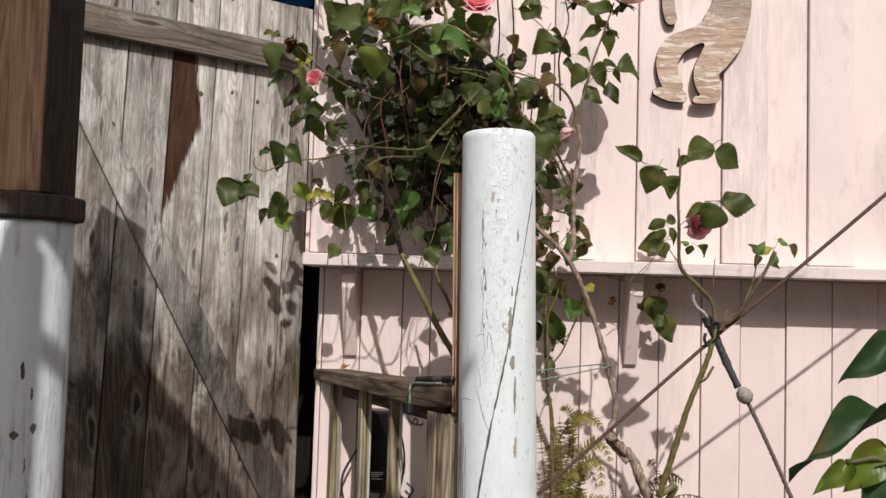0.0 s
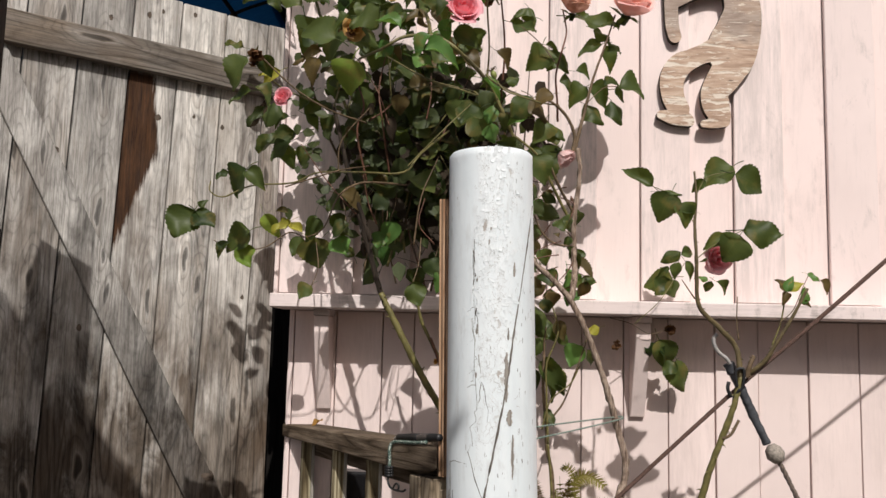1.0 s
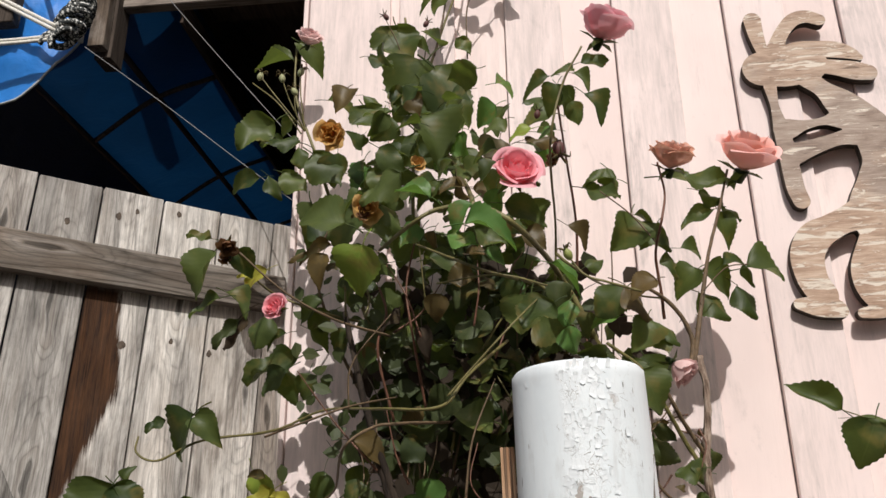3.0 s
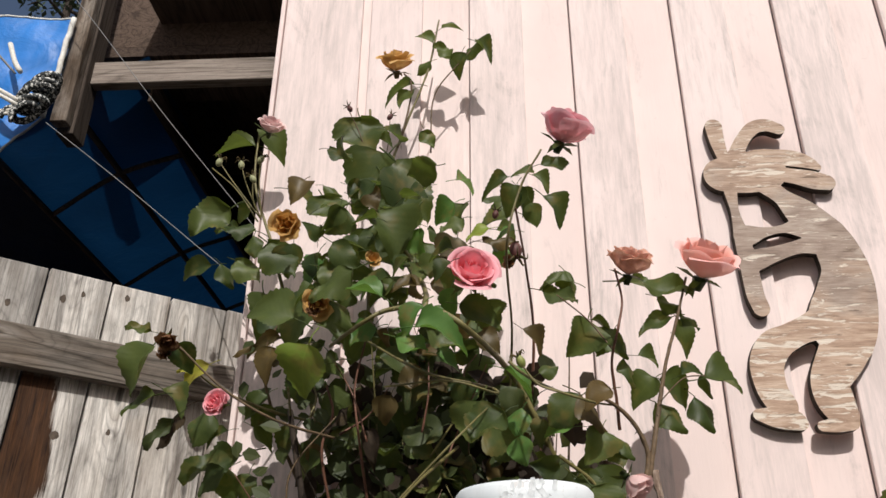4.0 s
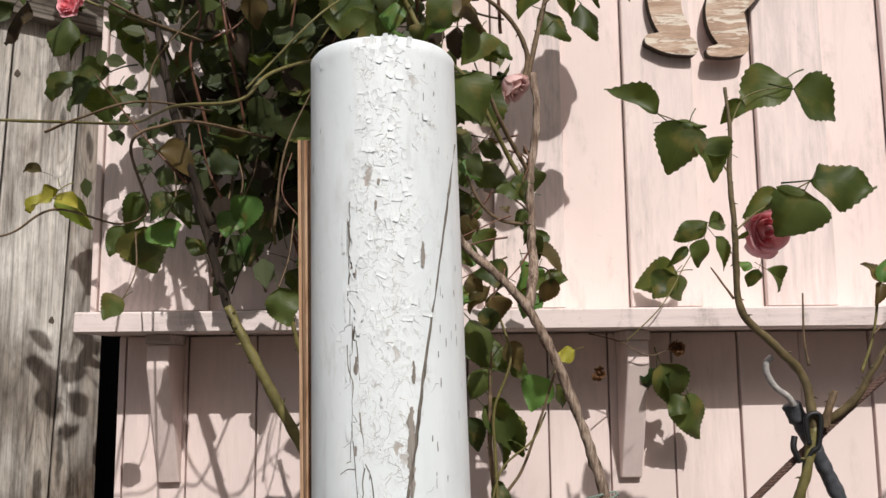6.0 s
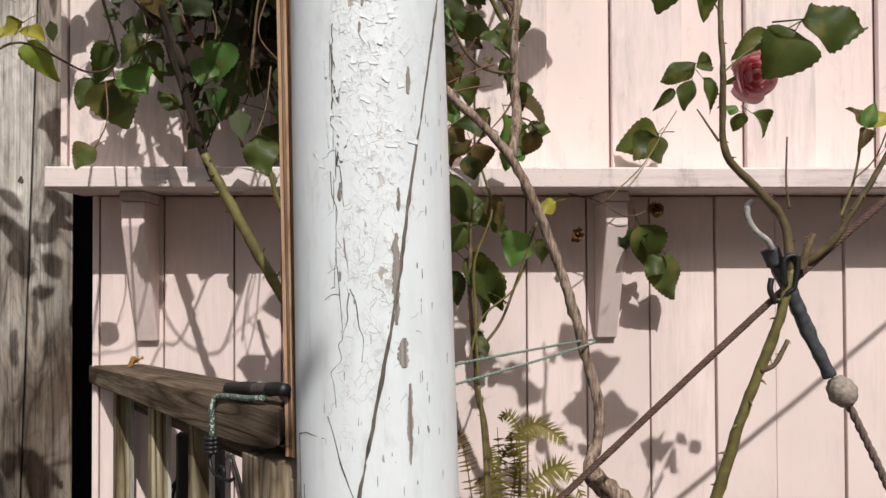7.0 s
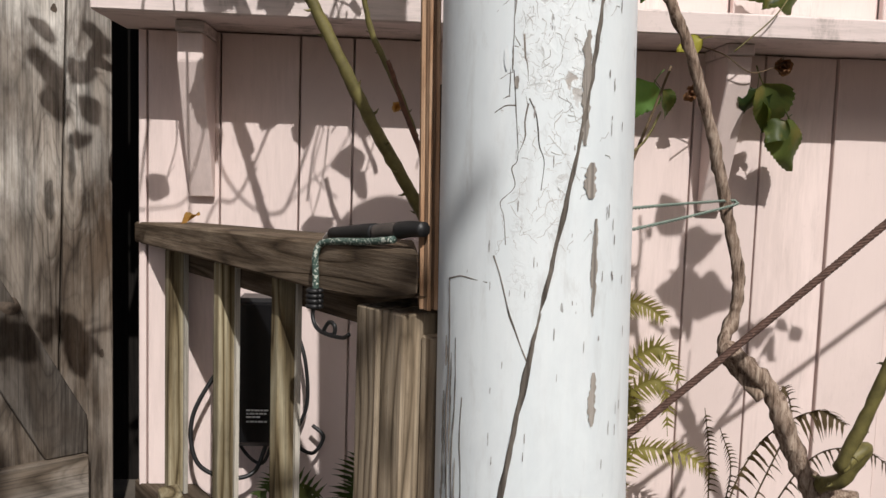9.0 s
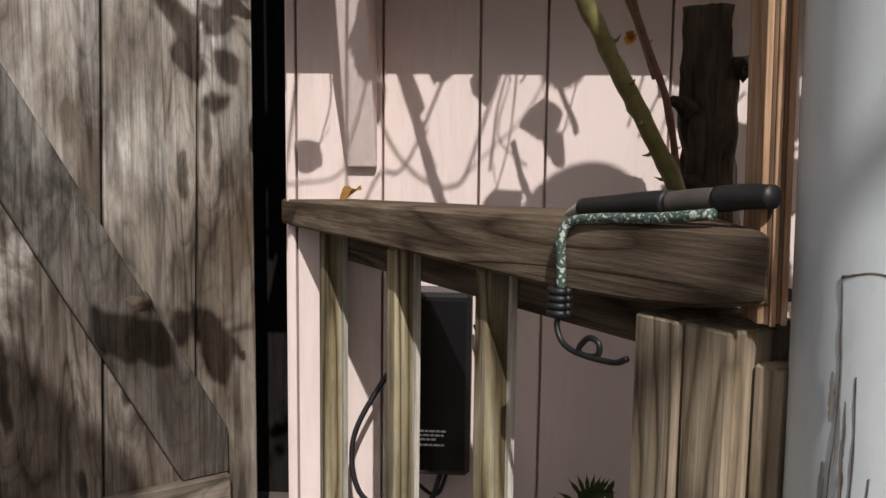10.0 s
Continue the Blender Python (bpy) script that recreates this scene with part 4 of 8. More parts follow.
def behind_gate():
    th = thing("tarp_roof", pose(-0.95, 3.4, 3.2), "sagging translucent blue tarpaulin roof on dark battens", "tarpaulin")
    bm = bmesh.new()
    rows = []
    for i in range(31):
        y = 3.30 + 3.2 * i / 30
        row = []
        for k in range(31):
            x = -1.50 + 0.57 * k / 30
            sag = 0.02 * abs(math.sin((x + 0.935) * 11.6)) * abs(math.sin((y - 3.82) * 4.7))
            row.append(bm.verts.new((x + 0.95, y - 3.4, roof_z(x, y) - 3.2 - sag + 0.03)))
        rows.append(row)
    for a, b in zip(rows, rows[1:]):
        for k in range(30):
            bm.faces.new((a[k], a[k + 1], b[k + 1], b[k]))
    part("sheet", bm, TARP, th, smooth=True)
    for x in (-0.955, -1.20, -1.485):
        part("long_batten", tube([(x + 0.95, -0.1, roof_z(x, 3.4) - 3.2 + 0.005), (x + 0.955, 1.5, roof_z(x, 4) - 3.205), (x + 0.95, 3.1, roof_z(x, 4) - 3.2 + 0.005)], 0.012, n=4), DARK_WOOD, th, smooth=True)
    for y in (3.80, 4.48, 5.15, 5.8):
        part("cross_batten", tube([(-0.53, y - 3.33, roof_z(-1.48, y) - 3.2), (-0.25, y - 3.42, roof_z(-1.20, y) - 3.205), (-0.01, y - 3.38, roof_z(-0.96, y) - 3.2)], 0.010, n=5), DARK_WOOD, th, smooth=True)
    # the unlit area beside the panels, put in as a near-black navy sheet
    lean = box(-2.95, -1.50, 3.42, 6.6, 0.0, 0.03)
    for v in lean.verts:
        v.co.z += roof_z(v.co.x, v.co.y) + 0.02
    tagged(part("lean_to_roof", lean, tarp_cloth("unlit_navy_sheet", (0.003, 0.009, 0.026), (0.008, 0.016, 0.04))), "navy sheet put in for the unlit area beside the tarpaulin", "roof", kind="structure")
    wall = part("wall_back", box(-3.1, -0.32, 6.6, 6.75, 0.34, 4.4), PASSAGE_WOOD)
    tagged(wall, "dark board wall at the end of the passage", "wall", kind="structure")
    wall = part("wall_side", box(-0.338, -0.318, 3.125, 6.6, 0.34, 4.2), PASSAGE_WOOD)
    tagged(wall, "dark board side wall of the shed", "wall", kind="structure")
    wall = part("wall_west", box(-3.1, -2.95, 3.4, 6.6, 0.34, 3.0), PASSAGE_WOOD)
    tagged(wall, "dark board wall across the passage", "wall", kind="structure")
    # added screen, so that the gap beside the gate stays black
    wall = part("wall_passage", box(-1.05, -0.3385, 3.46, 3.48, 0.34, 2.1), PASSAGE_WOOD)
    tagged(wall, "near-black screen added to keep the gate gap dark", "wall", kind="structure")
    roof = part("shed_eave", box(-0.94, -0.34, 3.12, 6.6, 3.50, 3.56), DARK_WOOD)
    tagged(roof, "dark board eave of the shed", "roof", kind="structure")
    for i in range(5):
        part("rafter", box(-0.94, -0.345, 3.6 + 0.55 * i, 3.65 + 0.55 * i, 3.40, 3.4985), DARK_WOOD, roof)
    part("fascia", box(-0.955, -0.945, 3.40, 6.55, 3.2, 3.56), DARK_WOOD, roof)
    part("porch_board", box(-1.16, -0.42, 3.36, 3.62, 3.36, 3.40), DARK_WOOD, roof)
    part("porch_board", box(-1.16, -0.42, 3.36, 3.40, 3.4015, 3.72), DARK_WOOD, roof)
    beam = part("cross_beam", box(-1.13, -0.385, 3.27, 3.31, 3.176, 3.266), BEAM_WOOD, bevel=0.003)
    tagged(beam, "weathered grey cross beam under the shed eave", "beam")
    hang = thing("hanging_timber", pose(-1.122, 3.25, 2.962), "weathered upright timber at the end of a beam", "timber")
    part("face_board", box(-0.03, 0.022, -0.05, -0.012, 0.02, 1.1), GATE_WOOD, hang, bevel=0.003)
    part("back_board", box(-0.025, 0.03, -0.010, 0.07, 0.0, 1.1), DARK_TRIM, hang, bevel=0.003)
    # sunlit flap with a pale hem
    flap = thing("tarp_flap", pose(-1.15, 3.16, 3.0), "bright blue tarpaulin flap with a white hem", "tarpaulin")
    bm = bmesh.new()
    rows = []
    for i in range(21):
        v = i / 20
        row = []
        for k in range(45):
            x = -1.05 * (1 - k / 44) ** 1.6
            low = -0.235 + 0.205 * max(0.0, (x + 0.185) / 0.185) ** 1.4
            z = low + v * (0.372 + 0.02 * x - low)
            row.append(bm.verts.new((x + 0.006 * v, 0.016 * math.sin(9 * x + 4 * z) + 0.014 * noise.noise(Vector((x * 9, z * 9, 2))) + 0.006 * noise.noise(Vector((x * 31, z * 24, 5))), z)))
        rows.append(row)
    hem = [r[-1].co.copy() for r in rows]
    edge = [q.co.copy() for q in rows[0]]
    ridge = [q.co.copy() for q in rows[-1]]
    for a, b in zip(rows, rows[1:]):
        for k in range(44):
            bm.faces.new((a[k], a[k + 1], b[k + 1], b[k]))
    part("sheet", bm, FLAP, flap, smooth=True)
    webbing = plain("white_webbing", (0.72, 0.71, 0.66), 0.7)
    part("hem", tube(hem, 0.009, n=1), webbing, flap, smooth=True)
    part("lower_hem", tube(edge, 0.004, n=1), plain("grey_webbing", (0.35, 0.37, 0.36), 0.7), flap, smooth=True)
    part("upper_hem", tube(ridge, 0.004, n=1), webbing, flap, smooth=True)


behind_gate()
ROPE = plain("grey_cord", (0.20, 0.20, 0.20), 0.8, grainy=300.0)


def cord(points, r, mat, name, label, category="rope", strands=0, n=10):
    """A cord; with strands, a twisted one."""
    if not strands:
        ob = part(name, tube(points, r, n=n), mat, smooth=True)
        return tagged(ob, label, category)
    bm = bmesh.new()
    ps = glide(points, 14)
    path, total = [0.0], 0.0
    for a, b in zip(ps, ps[1:]):
        total += (b - a).length
        path.append(total)
    lay = 2 * math.pi / (r * 8)
    fine = max(len(ps), int(total / (r * 1.1)))
    for s in range(strands):
        line = []
        for i in range(fine + 1):
            d = total * i / fine
            j = max(k for k in range(len(path)) if path[k] <= d + 1e-9)
            j = min(j, len(ps) - 2)
            f = (d - path[j]) / max(1e-9, path[j + 1] - path[j])
            c = ps[j].lerp(ps[j + 1], f)
            t = (ps[j + 1] - ps[j]).normalized()
            u = t.cross(Vector((0, 1, 0.01))).normalized()
            w = t.cross(u)
            a = d * lay + 2 * math.pi * s / strands
            line.append(c + (u * math.cos(a) + w * math.sin(a)) * r * (0.52 if strands < 5 else 0.64))
        tube(line, r * (0.55 if strands < 5 else 0.40), n=1, sides=5, bm=bm)
    ob = part(name, bm, mat, smooth=True)
    return tagged(ob, label, category)


cord(((-1.30, 3.1, 3.62), (-1.035, 3.1, 3.295), (-0.75, 3.1, 2.93), (-0.40, 3.09, 2.50)), 0.0013, ROPE, "guy_cord", "thin grey cord slung past the tarpaulin")
cord(((-1.06, 3.05, 2.868), (-0.8, 3.05, 2.66), (-0.56, 3.05, 2.46), (-0.40, 3.05, 2.33)), 0.0013, ROPE, "guy_cord", "thin grey cord tied off below the tarpaulin")


def flecked(name, base, fleck, share=0.5):
    m, nt, bs = nodes_of(name)
    v, rnd, raw = coords(nt, shift=0.0)
    n = noise_at(nt, raw, 130.0, 1, 0.5)
    nt.links.new(mix(nt, ramp(nt, n, ((share, grey(0)), (share + 0.03, grey(1)))), base, fleck), bs.inputs["Base Color"])
    bs.inputs["Roughness"].default_value = 0.7
    return m


def lashing():
    """A fist of braided rope where the flap is tied to the timber, with its pale stays."""
    braid = flecked("black_white_braid", (0.018, 0.022, 0.022), (0.62, 0.62, 0.58), 0.56)
    stay = plain("pale_stay_rope", (0.66, 0.64, 0.58), 0.8, grainy=160.0)
    th = thing("rope_knot", pose(-1.145, 3.10, 2.985), "fist of black and white braided rope at the tarpaulin corner", "knot")
    for i, (h, r, lean) in enumerate(((0.060, 0.036, 0.5), (0.036, 0.045, 0.35), (0.010, 0.048, 0.55), (-0.018, 0.044, 0.3), (-0.044, 0.034, 0.6))):
        ring = []
        for k in range(15):
            a = 2 * math.pi * k / 12 + i
            ring.append((r * math.cos(a) - 0.010 * (i - 2), 0.6 * r * math.sin(a), h + lean * r * math.cos(a + 0.7) + 0.005 * k / 12))
        part("turn", tube(ring, 0.011, None, 3, 9), braid, th, smooth=True)
    part("tail", tube([(-0.02, -0.02, -0.02), (-0.04, -0.03, -0.06), (-0.035, -0.03, -0.095)], 0.010, 0.007, 4, 8), braid, th, smooth=True)
    part("tail", tube([(-0.03, -0.02, -0.03), (-0.06, -0.03, -0.05), (-0.07, -0.03, -0.08)], 0.009, 0.007, 4, 8), braid, th, smooth=True)
    for off in (0.0, 0.016):
        part("stay", tube([(-0.03, -0.03, -0.020 - off), (-0.12, -0.03, 0.034 - off), (-0.32, -0.03, 0.155 - off)], 0.0062, None, 4, 8), stay, th, "pale doubled stay rope", smooth=True)
        part("stay", tube([(-0.045, -0.03, -0.055 - 0.7 * off), (-0.2, -0.03, -0.058 - 0.7 * off), (-0.5, -0.03, -0.05 - 0.7 * off)], 0.0055, None, 4, 8), stay, th, "pale doubled stay rope", smooth=True)
    part("stay", tube([(-0.05, -0.03, 0.085), (-0.085, -0.02, 0.135), (-0.13, 0.0, 0.22)], 0.008, None, 4, 8), stay, th, "pale stay rope", smooth=True)
    part("stay", tube([(-0.065, -0.03, 0.08), (-0.15, -0.03, 0.17), (-0.26, -0.03, 0.29)], 0.0035, None, 4, 8), ROPE, th, "thin grey cord", smooth=True)
    stub = part("timber_stub", box(-1.75, -1.325, 3.075, 3.115, 3.0, 3.115), DARK_TRIM, bevel=0.003)
    tagged(stub, "dark sawn timber end beside the tarpaulin ropes", "timber")


lashing()


def far_tree():
    """A dark evergreen beyond the passage, seen over the flap."""
    th = thing("evergreen_tree", pose(-4.9, 8.6, 0.30), "dark evergreen tree beyond the yard", "tree")
    r = random.Random(8)
    part("trunk", tube([(0, 0, 0), (0.05, 0, 3), (0.0, 0.05, 6), (0.05, 0, 9.5)], 0.16, 0.03, 4, 9), DARK_TRIM, th, smooth=True)
    leaves = bmesh.new()
    for i in range(46):
        z = 3.2 + 6.2 * i / 45
        a = 2.4 * i
        reach = 1.9 * (1 - (z - 3.2) / 7.5) * r.uniform(0.75, 1.15)
        tip = Vector((math.cos(a) * reach, math.sin(a) * reach, z - 0.25 * reach))
        part("limb", tube([(0.02, 0.02, z), tuple(tip * 0.5 + Vector((0, 0, z * 0.5 + 0.05))), tuple(tip)], 0.025, 0.006, 3, 5), DARK_TRIM, th, smooth=True)
        for k in range(46):
            f = r.uniform(0.15, 1.05)
            p = Vector((0, 0, z)).lerp(tip, f) + Vector((r.gauss(0, 0.12), r.gauss(0, 0.12), r.gauss(-0.03, 0.10)))
            d = Vector((r.uniform(-1, 1), r.uniform(-1, 1), r.uniform(-1, 0.5))).normalized() * r.uniform(0.06, 0.13)
            w = d.cross(Vector((r.uniform(-1, 1), r.uniform(-1, 1), 1))).normalized() * d.length * 0.3
            leaves.faces.new([leaves.verts.new(q) for q in (p, p + d * 0.5 + w, p + d, p + d * 0.5 - w)])
    tagged(part("crown", leaves, plain("evergreen_leaf", (0.035, 0.055, 0.025), 0.6), th), kind="stuff")


far_tree()


# ---- the climbing rose ----
def leaf_green(name, dark, light, through, rough=0.46, blotched=0.75):
    m, nt, bs = nodes_of(name)
    v, rnd, raw = coords(nt, shift=11.0)
    n = noise_at(nt, raw, 3.0, 4, 0.6)
    tone = calc(nt, "ADD", calc(nt, "MULTIPLY", n, 0.6), calc(nt, "MULTIPLY", rnd, 0.5))
    c = ramp(nt, tone, ((0.25, dark), (0.85, light)))
    # brown and yellow blotches on the older leaves
    blotch = noise_at(nt, raw, 1.5, 3, 0.6)
    c = mix(nt, ramp(nt, blotch, ((0.55, grey(0)), (0.68, grey(blotched)))), c, (0.17, 0.12, 0.035))
    tc = nt.nodes.new("ShaderNodeTexCoord")
    sep = nt.nodes.new("ShaderNodeSeparateXYZ")
    nt.links.new(tc.outputs["Object"], sep.inputs[0])
    ax = calc(nt, "ABSOLUTE", sep.outputs["X"])
    rib = ramp(nt, ax, ((0.0, grey(1)), (0.022, grey(0))))
    slant = calc(nt, "SUBTRACT", sep.outputs["Y"], calc(nt, "MULTIPLY", ax, 0.9))
    wave = calc(nt, "ABSOLUTE", calc(nt, "SINE", calc(nt, "MULTIPLY", slant, 26.0)))
    vein = ramp(nt, wave, ((0.0, grey(0.5)), (0.16, grey(0))))
    line = calc(nt, "MAXIMUM", rib, vein)
    c = mix(nt, calc(nt, "MULTIPLY", line, 0.12), c, tuple(min(1, 1.6 * q + 0.02) for q in light))
    nt.links.new(c, bs.inputs["Base Color"])
    bs.inputs["Roughness"].default_value = rough
    bs.inputs["Specular IOR Level"].default_value = 0.3
    tr = nt.nodes.new("ShaderNodeBsdfTranslucent")
    tr.inputs["Color"].default_value = (*through, 1)
    both = nt.nodes.new("ShaderNodeMixShader")
    both.inputs[0].default_value = 0.28
    nt.links.new(bs.outputs[0], both.inputs[1])
    nt.links.new(tr.outputs[0], both.inputs[2])
    nt.links.new(both.outputs[0], nt.nodes["Material Output"].inputs["Surface"])
    bump(nt, bs, calc(nt, "SUBTRACT", wave, rib), 0.03, 0.035)
    return m


G = leaf_green("rose_leaf", (0.016, 0.032, 0.010), (0.092, 0.120, 0.032), (0.17, 0.23, 0.035), 0.48, 0.6)
L = leaf_green("young_rose_leaf", (0.055, 0.13, 0.03), (0.13, 0.24, 0.06), (0.18, 0.34, 0.05))
Y = leaf_green("yellowing_rose_leaf", (0.12, 0.20, 0.03), (0.26, 0.32, 0.05), (0.3, 0.36, 0.05))
YY = leaf_green("yellow_rose_leaf", (0.27, 0.27, 0.035), (0.46, 0.41, 0.07), (0.42, 0.40, 0.05))
B = leaf_green("bronze_rose_leaf", (0.05, 0.045, 0.018), (0.13, 0.09, 0.035), (0.2, 0.14, 0.04))
# duller copy of the rose leaf; shade of the bush's heart is in its colour
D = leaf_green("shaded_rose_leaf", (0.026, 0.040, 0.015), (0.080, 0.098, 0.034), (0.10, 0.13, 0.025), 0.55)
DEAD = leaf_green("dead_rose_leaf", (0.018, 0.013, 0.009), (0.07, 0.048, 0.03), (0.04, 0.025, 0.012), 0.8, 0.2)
GREEN_STEM = plain("green_rose_cane", (0.145, 0.125, 0.04), 0.55, grainy=60.0, amount=0.35)
BROWN_STEM = plain("brown_rose_stem", (0.13, 0.085, 0.045), 0.7, grainy=90.0, amount=0.4)
OLIVE_STEM = plain("browned_rose_cane", (0.115, 0.085, 0.038), 0.6, grainy=60.0, amount=0.45)
RED_STEM = plain("reddish_rose_stem", (0.14, 0.06, 0.035), 0.6, grainy=90.0, amount=0.35)


def bark(name, dark, mid, light):
    """Old bark: stringy ridges along the stem with dark fissures between them."""
    m, nt, bs = nodes_of(name)
    v, rnd, raw = coords(nt)
    ridge = noise_at(nt, scaled(nt, raw, (210, 210, 20)), 1.0, 4, 0.65, 0.5)
    flake = noise_at(nt, scaled(nt, raw, (90, 90, 40)), 1.0, 4, 0.65)
    both = calc(nt, "ADD", calc(nt, "MULTIPLY", ridge, 0.65), calc(nt, "MULTIPLY", flake, 0.35))
    col = ramp(nt, both, ((0.36, dark), (0.48, mid), (0.62, light)))
    nt.links.new(col, bs.inputs["Base Color"])
    bs.inputs["Roughness"].default_value = 0.9
    bs.inputs["Specular IOR Level"].default_value = 0.2
    bump(nt, bs, both, 0.9, 0.004)
    return m


BARK = bark("old_rose_bark", (0.055, 0.034, 0.024), (0.23, 0.165, 0.125), (0.45, 0.36, 0.29))
STUMP_BARK = wood("dark_stump_bark", (0.012, 0.008, 0.006), (0.045, 0.032, 0.023), (0.09, 0.066, 0.048), stain=0.4, relief=1.0)

BUSH = thing("climbing_rose", pose(0.45, 2.62, 0.37), "climbing rose with pink blooms and dark green leaves", "rose bush")
LEAF_RND = random.Random(21)


def under(ob, parent):
    """Hang an object, placed in the world, under a thing."""
    ob.parent = parent
    ob.matrix_parent_inverse = parent.matrix_basis.inverted()
    return ob


def leaf_shape(seed, teeth=9, fold=0.25, droop=0.22, wide=0.5, toothed=0.065, stalk=0.4):
    """A leaf of length one along y: pointed oval, toothed rim, folded on its rib, cockled, on a thin stalk."""
    rnd = random.Random(seed)
    bm = bmesh.new()
    cols = (-1, -0.6, 0, 0.6, 1)
    rows = []
    n = teeth * 2
    twist, bend = rnd.uniform(-0.5, 0.5), rnd.uniform(-0.12, 0.12)
    lop = rnd.uniform(0.86, 1.14)
    wave, phase = rnd.uniform(0.05, 0.14), rnd.uniform(0, 6)
    for i in range(n + 1):
        f = i / n
        w = wide * (math.sin(math.pi * f ** 0.74) ** 0.86) * (1.04 - 0.14 * f)
        row = []
        for c in cols:
            tooth = 1.0 if i % 2 else 1 - toothed * rnd.uniform(0.6, 1.5)
            x = c * w * (tooth if abs(c) == 1 else 1) * (lop if c > 0 else 2 - lop)
            z = fold * abs(x) - droop * f * f + wave * math.sin(9 * f + 2.5 * c + phase) * abs(c) + twist * x * f * 0.5
            row.append(bm.verts.new((x + bend * math.sin(math.pi * f), f + (0.022 if abs(c) == 1 and i % 2 and toothed else 0), z)))
        rows.append(row)
    for a, b in zip(rows, rows[1:]):
        for k in range(4):
            bm.faces.new((a[k], a[k + 1], b[k + 1], b[k]))
    bmesh.ops.remove_doubles(bm, verts=bm.verts[:], dist=0.0005)
    if stalk:
        tube([(0.06 * bend, -stalk, -0.12), (0.02, -stalk * 0.5, -0.04), (0, 0.02, 0)], 0.016, 0.012, 2, 4, bm=bm)
    me = bpy.data.meshes.new("leaf")
    bm.to_mesh(me)
    bm.free()
    for p in me.polygons:
        p.use_smooth = True
    return me


LEAF_MESH = {}


def leaf_mesh(mat, i):
    if (mat.name, i) not in LEAF_MESH:
        me = leaf_shape(i + 1, teeth=10 + i % 3, fold=(0.2, 0.5, -0.25, 0.75, 0.35, -0.45, 0.6)[i], droop=(0.2, 0.45, 0.15, 0.35, -0.15, 0.35, 0.6)[i])
        me.materials.append(mat)
        LEAF_MESH[(mat.name, i)] = me
    return LEAF_MESH[(mat.name, i)]


def leaf(base, tip, width, mat, facing=(0.12, -0.88, 0.45), loose=0.34):
    """One leaflet from its stalk to its tip."""
    a, b = Vector(base), Vector(tip)
    along = b - a
    size = along.length
    y = along.normalized()
    r = LEAF_RND
    z = Vector(facing) + Vector((r.uniform(-1, 1), r.uniform(-1, 1), r.uniform(-1, 1))) * loose
    z = (z - y * z.dot(y)).normalized()
    x = y.cross(z)
    m = Matrix((x * size * width * 1.3, y * size, z * size)).transposed().to_4x4()
    ob = new("leaf", leaf_mesh(mat, r.randrange(7)))
    ob.matrix_basis = Matrix.Translation(a) @ m
    return under(ob, BUSH)


def cane(points, r0, r1, mat):
    c = points[len(points) // 2]
    bm = tube(points, r0, r1, 10, 9, rough=0.55 if mat is BARK else 0.3)
    # thorns on the stouter canes
    if max(r0, r1) > 0.0035 and mat is not BARK:
        ps = glide(points, 8)
        r = LEAF_RND
        for i in range(2, len(ps) - 1, 3):
            d = (ps[i + 1] - ps[i - 1]).normalized()
            out = (d.orthogonal().normalized() * math.cos(i * 2.4) + d.cross(d.orthogonal().normalized()) * math.sin(i * 2.4)).normalized()
            rad = r0 + (r1 - r0) * i / len(ps)
            foot = ps[i] + out * rad * 0.7
            tube([foot, foot + out * rad * 0.7 - d * rad * 0.1, foot + out * rad * 1.3 - d * rad * 0.5], rad * 0.42, rad * 0.04, 1, 4, bm=bm)
    return under(part("cane", bm, mat, smooth=True), BUSH)


def petal_mat(name, inner, outer, rough=0.55):
    m, nt, bs = nodes_of(name)
    tc = nt.nodes.new("ShaderNodeTexCoord")
    grad = nt.nodes.new("ShaderNodeVectorMath")
    grad.operation = "LENGTH"
    nt.links.new(tc.outputs["Object"], grad.inputs[0])
    n = noise_at(nt, tc.outputs["Object"], 5.0, 3, 0.6)
    f = calc(nt, "ADD", grad.outputs["Value"], calc(nt, "MULTIPLY", calc(nt, "SUBTRACT", n, 0.5), 0.7))
    c = ramp(nt, f, ((0.35, inner), (1.05, outer)))
    nt.links.new(c, bs.inputs["Base Color"])
    bs.inputs["Roughness"].default_value = rough
    tr = nt.nodes.new("ShaderNodeBsdfTranslucent")
    nt.links.new(c, tr.inputs["Color"])
    both = nt.nodes.new("ShaderNodeMixShader")
    both.inputs[0].default_value = 0.3
    nt.links.new(bs.outputs[0], both.inputs[1])
    nt.links.new(tr.outputs[0], both.inputs[2])
    nt.links.new(both.outputs[0], nt.nodes["Material Output"].inputs["Surface"])
    return m


PETAL_PINK = petal_mat("pink_petal", (0.92, 0.44, 0.49), (0.93, 0.63, 0.67))
PETAL_DEEP = petal_mat("deep_pink_petal", (0.92, 0.33, 0.38), (0.92, 0.52, 0.57))
PETAL_CORAL = petal_mat("fading_coral_petal", (0.93, 0.54, 0.44), (0.93, 0.60, 0.60))
PETAL_RUST = petal_mat("rusting_coral_petal", (0.90, 0.58, 0.47), (0.50, 0.20, 0.08), 0.75)
PETAL_PALE = petal_mat("pale_pink_petal", (0.80, 0.55, 0.53), (0.82, 0.64, 0.61))
PETAL_DRY = petal_mat("dry_orange_petal", (0.62, 0.33, 0.08), (0.66, 0.43, 0.17), 0.8)
PETAL_BROWN = petal_mat("withered_brown_petal", (0.16, 0.07, 0.03), (0.24, 0.13, 0.06), 0.9)


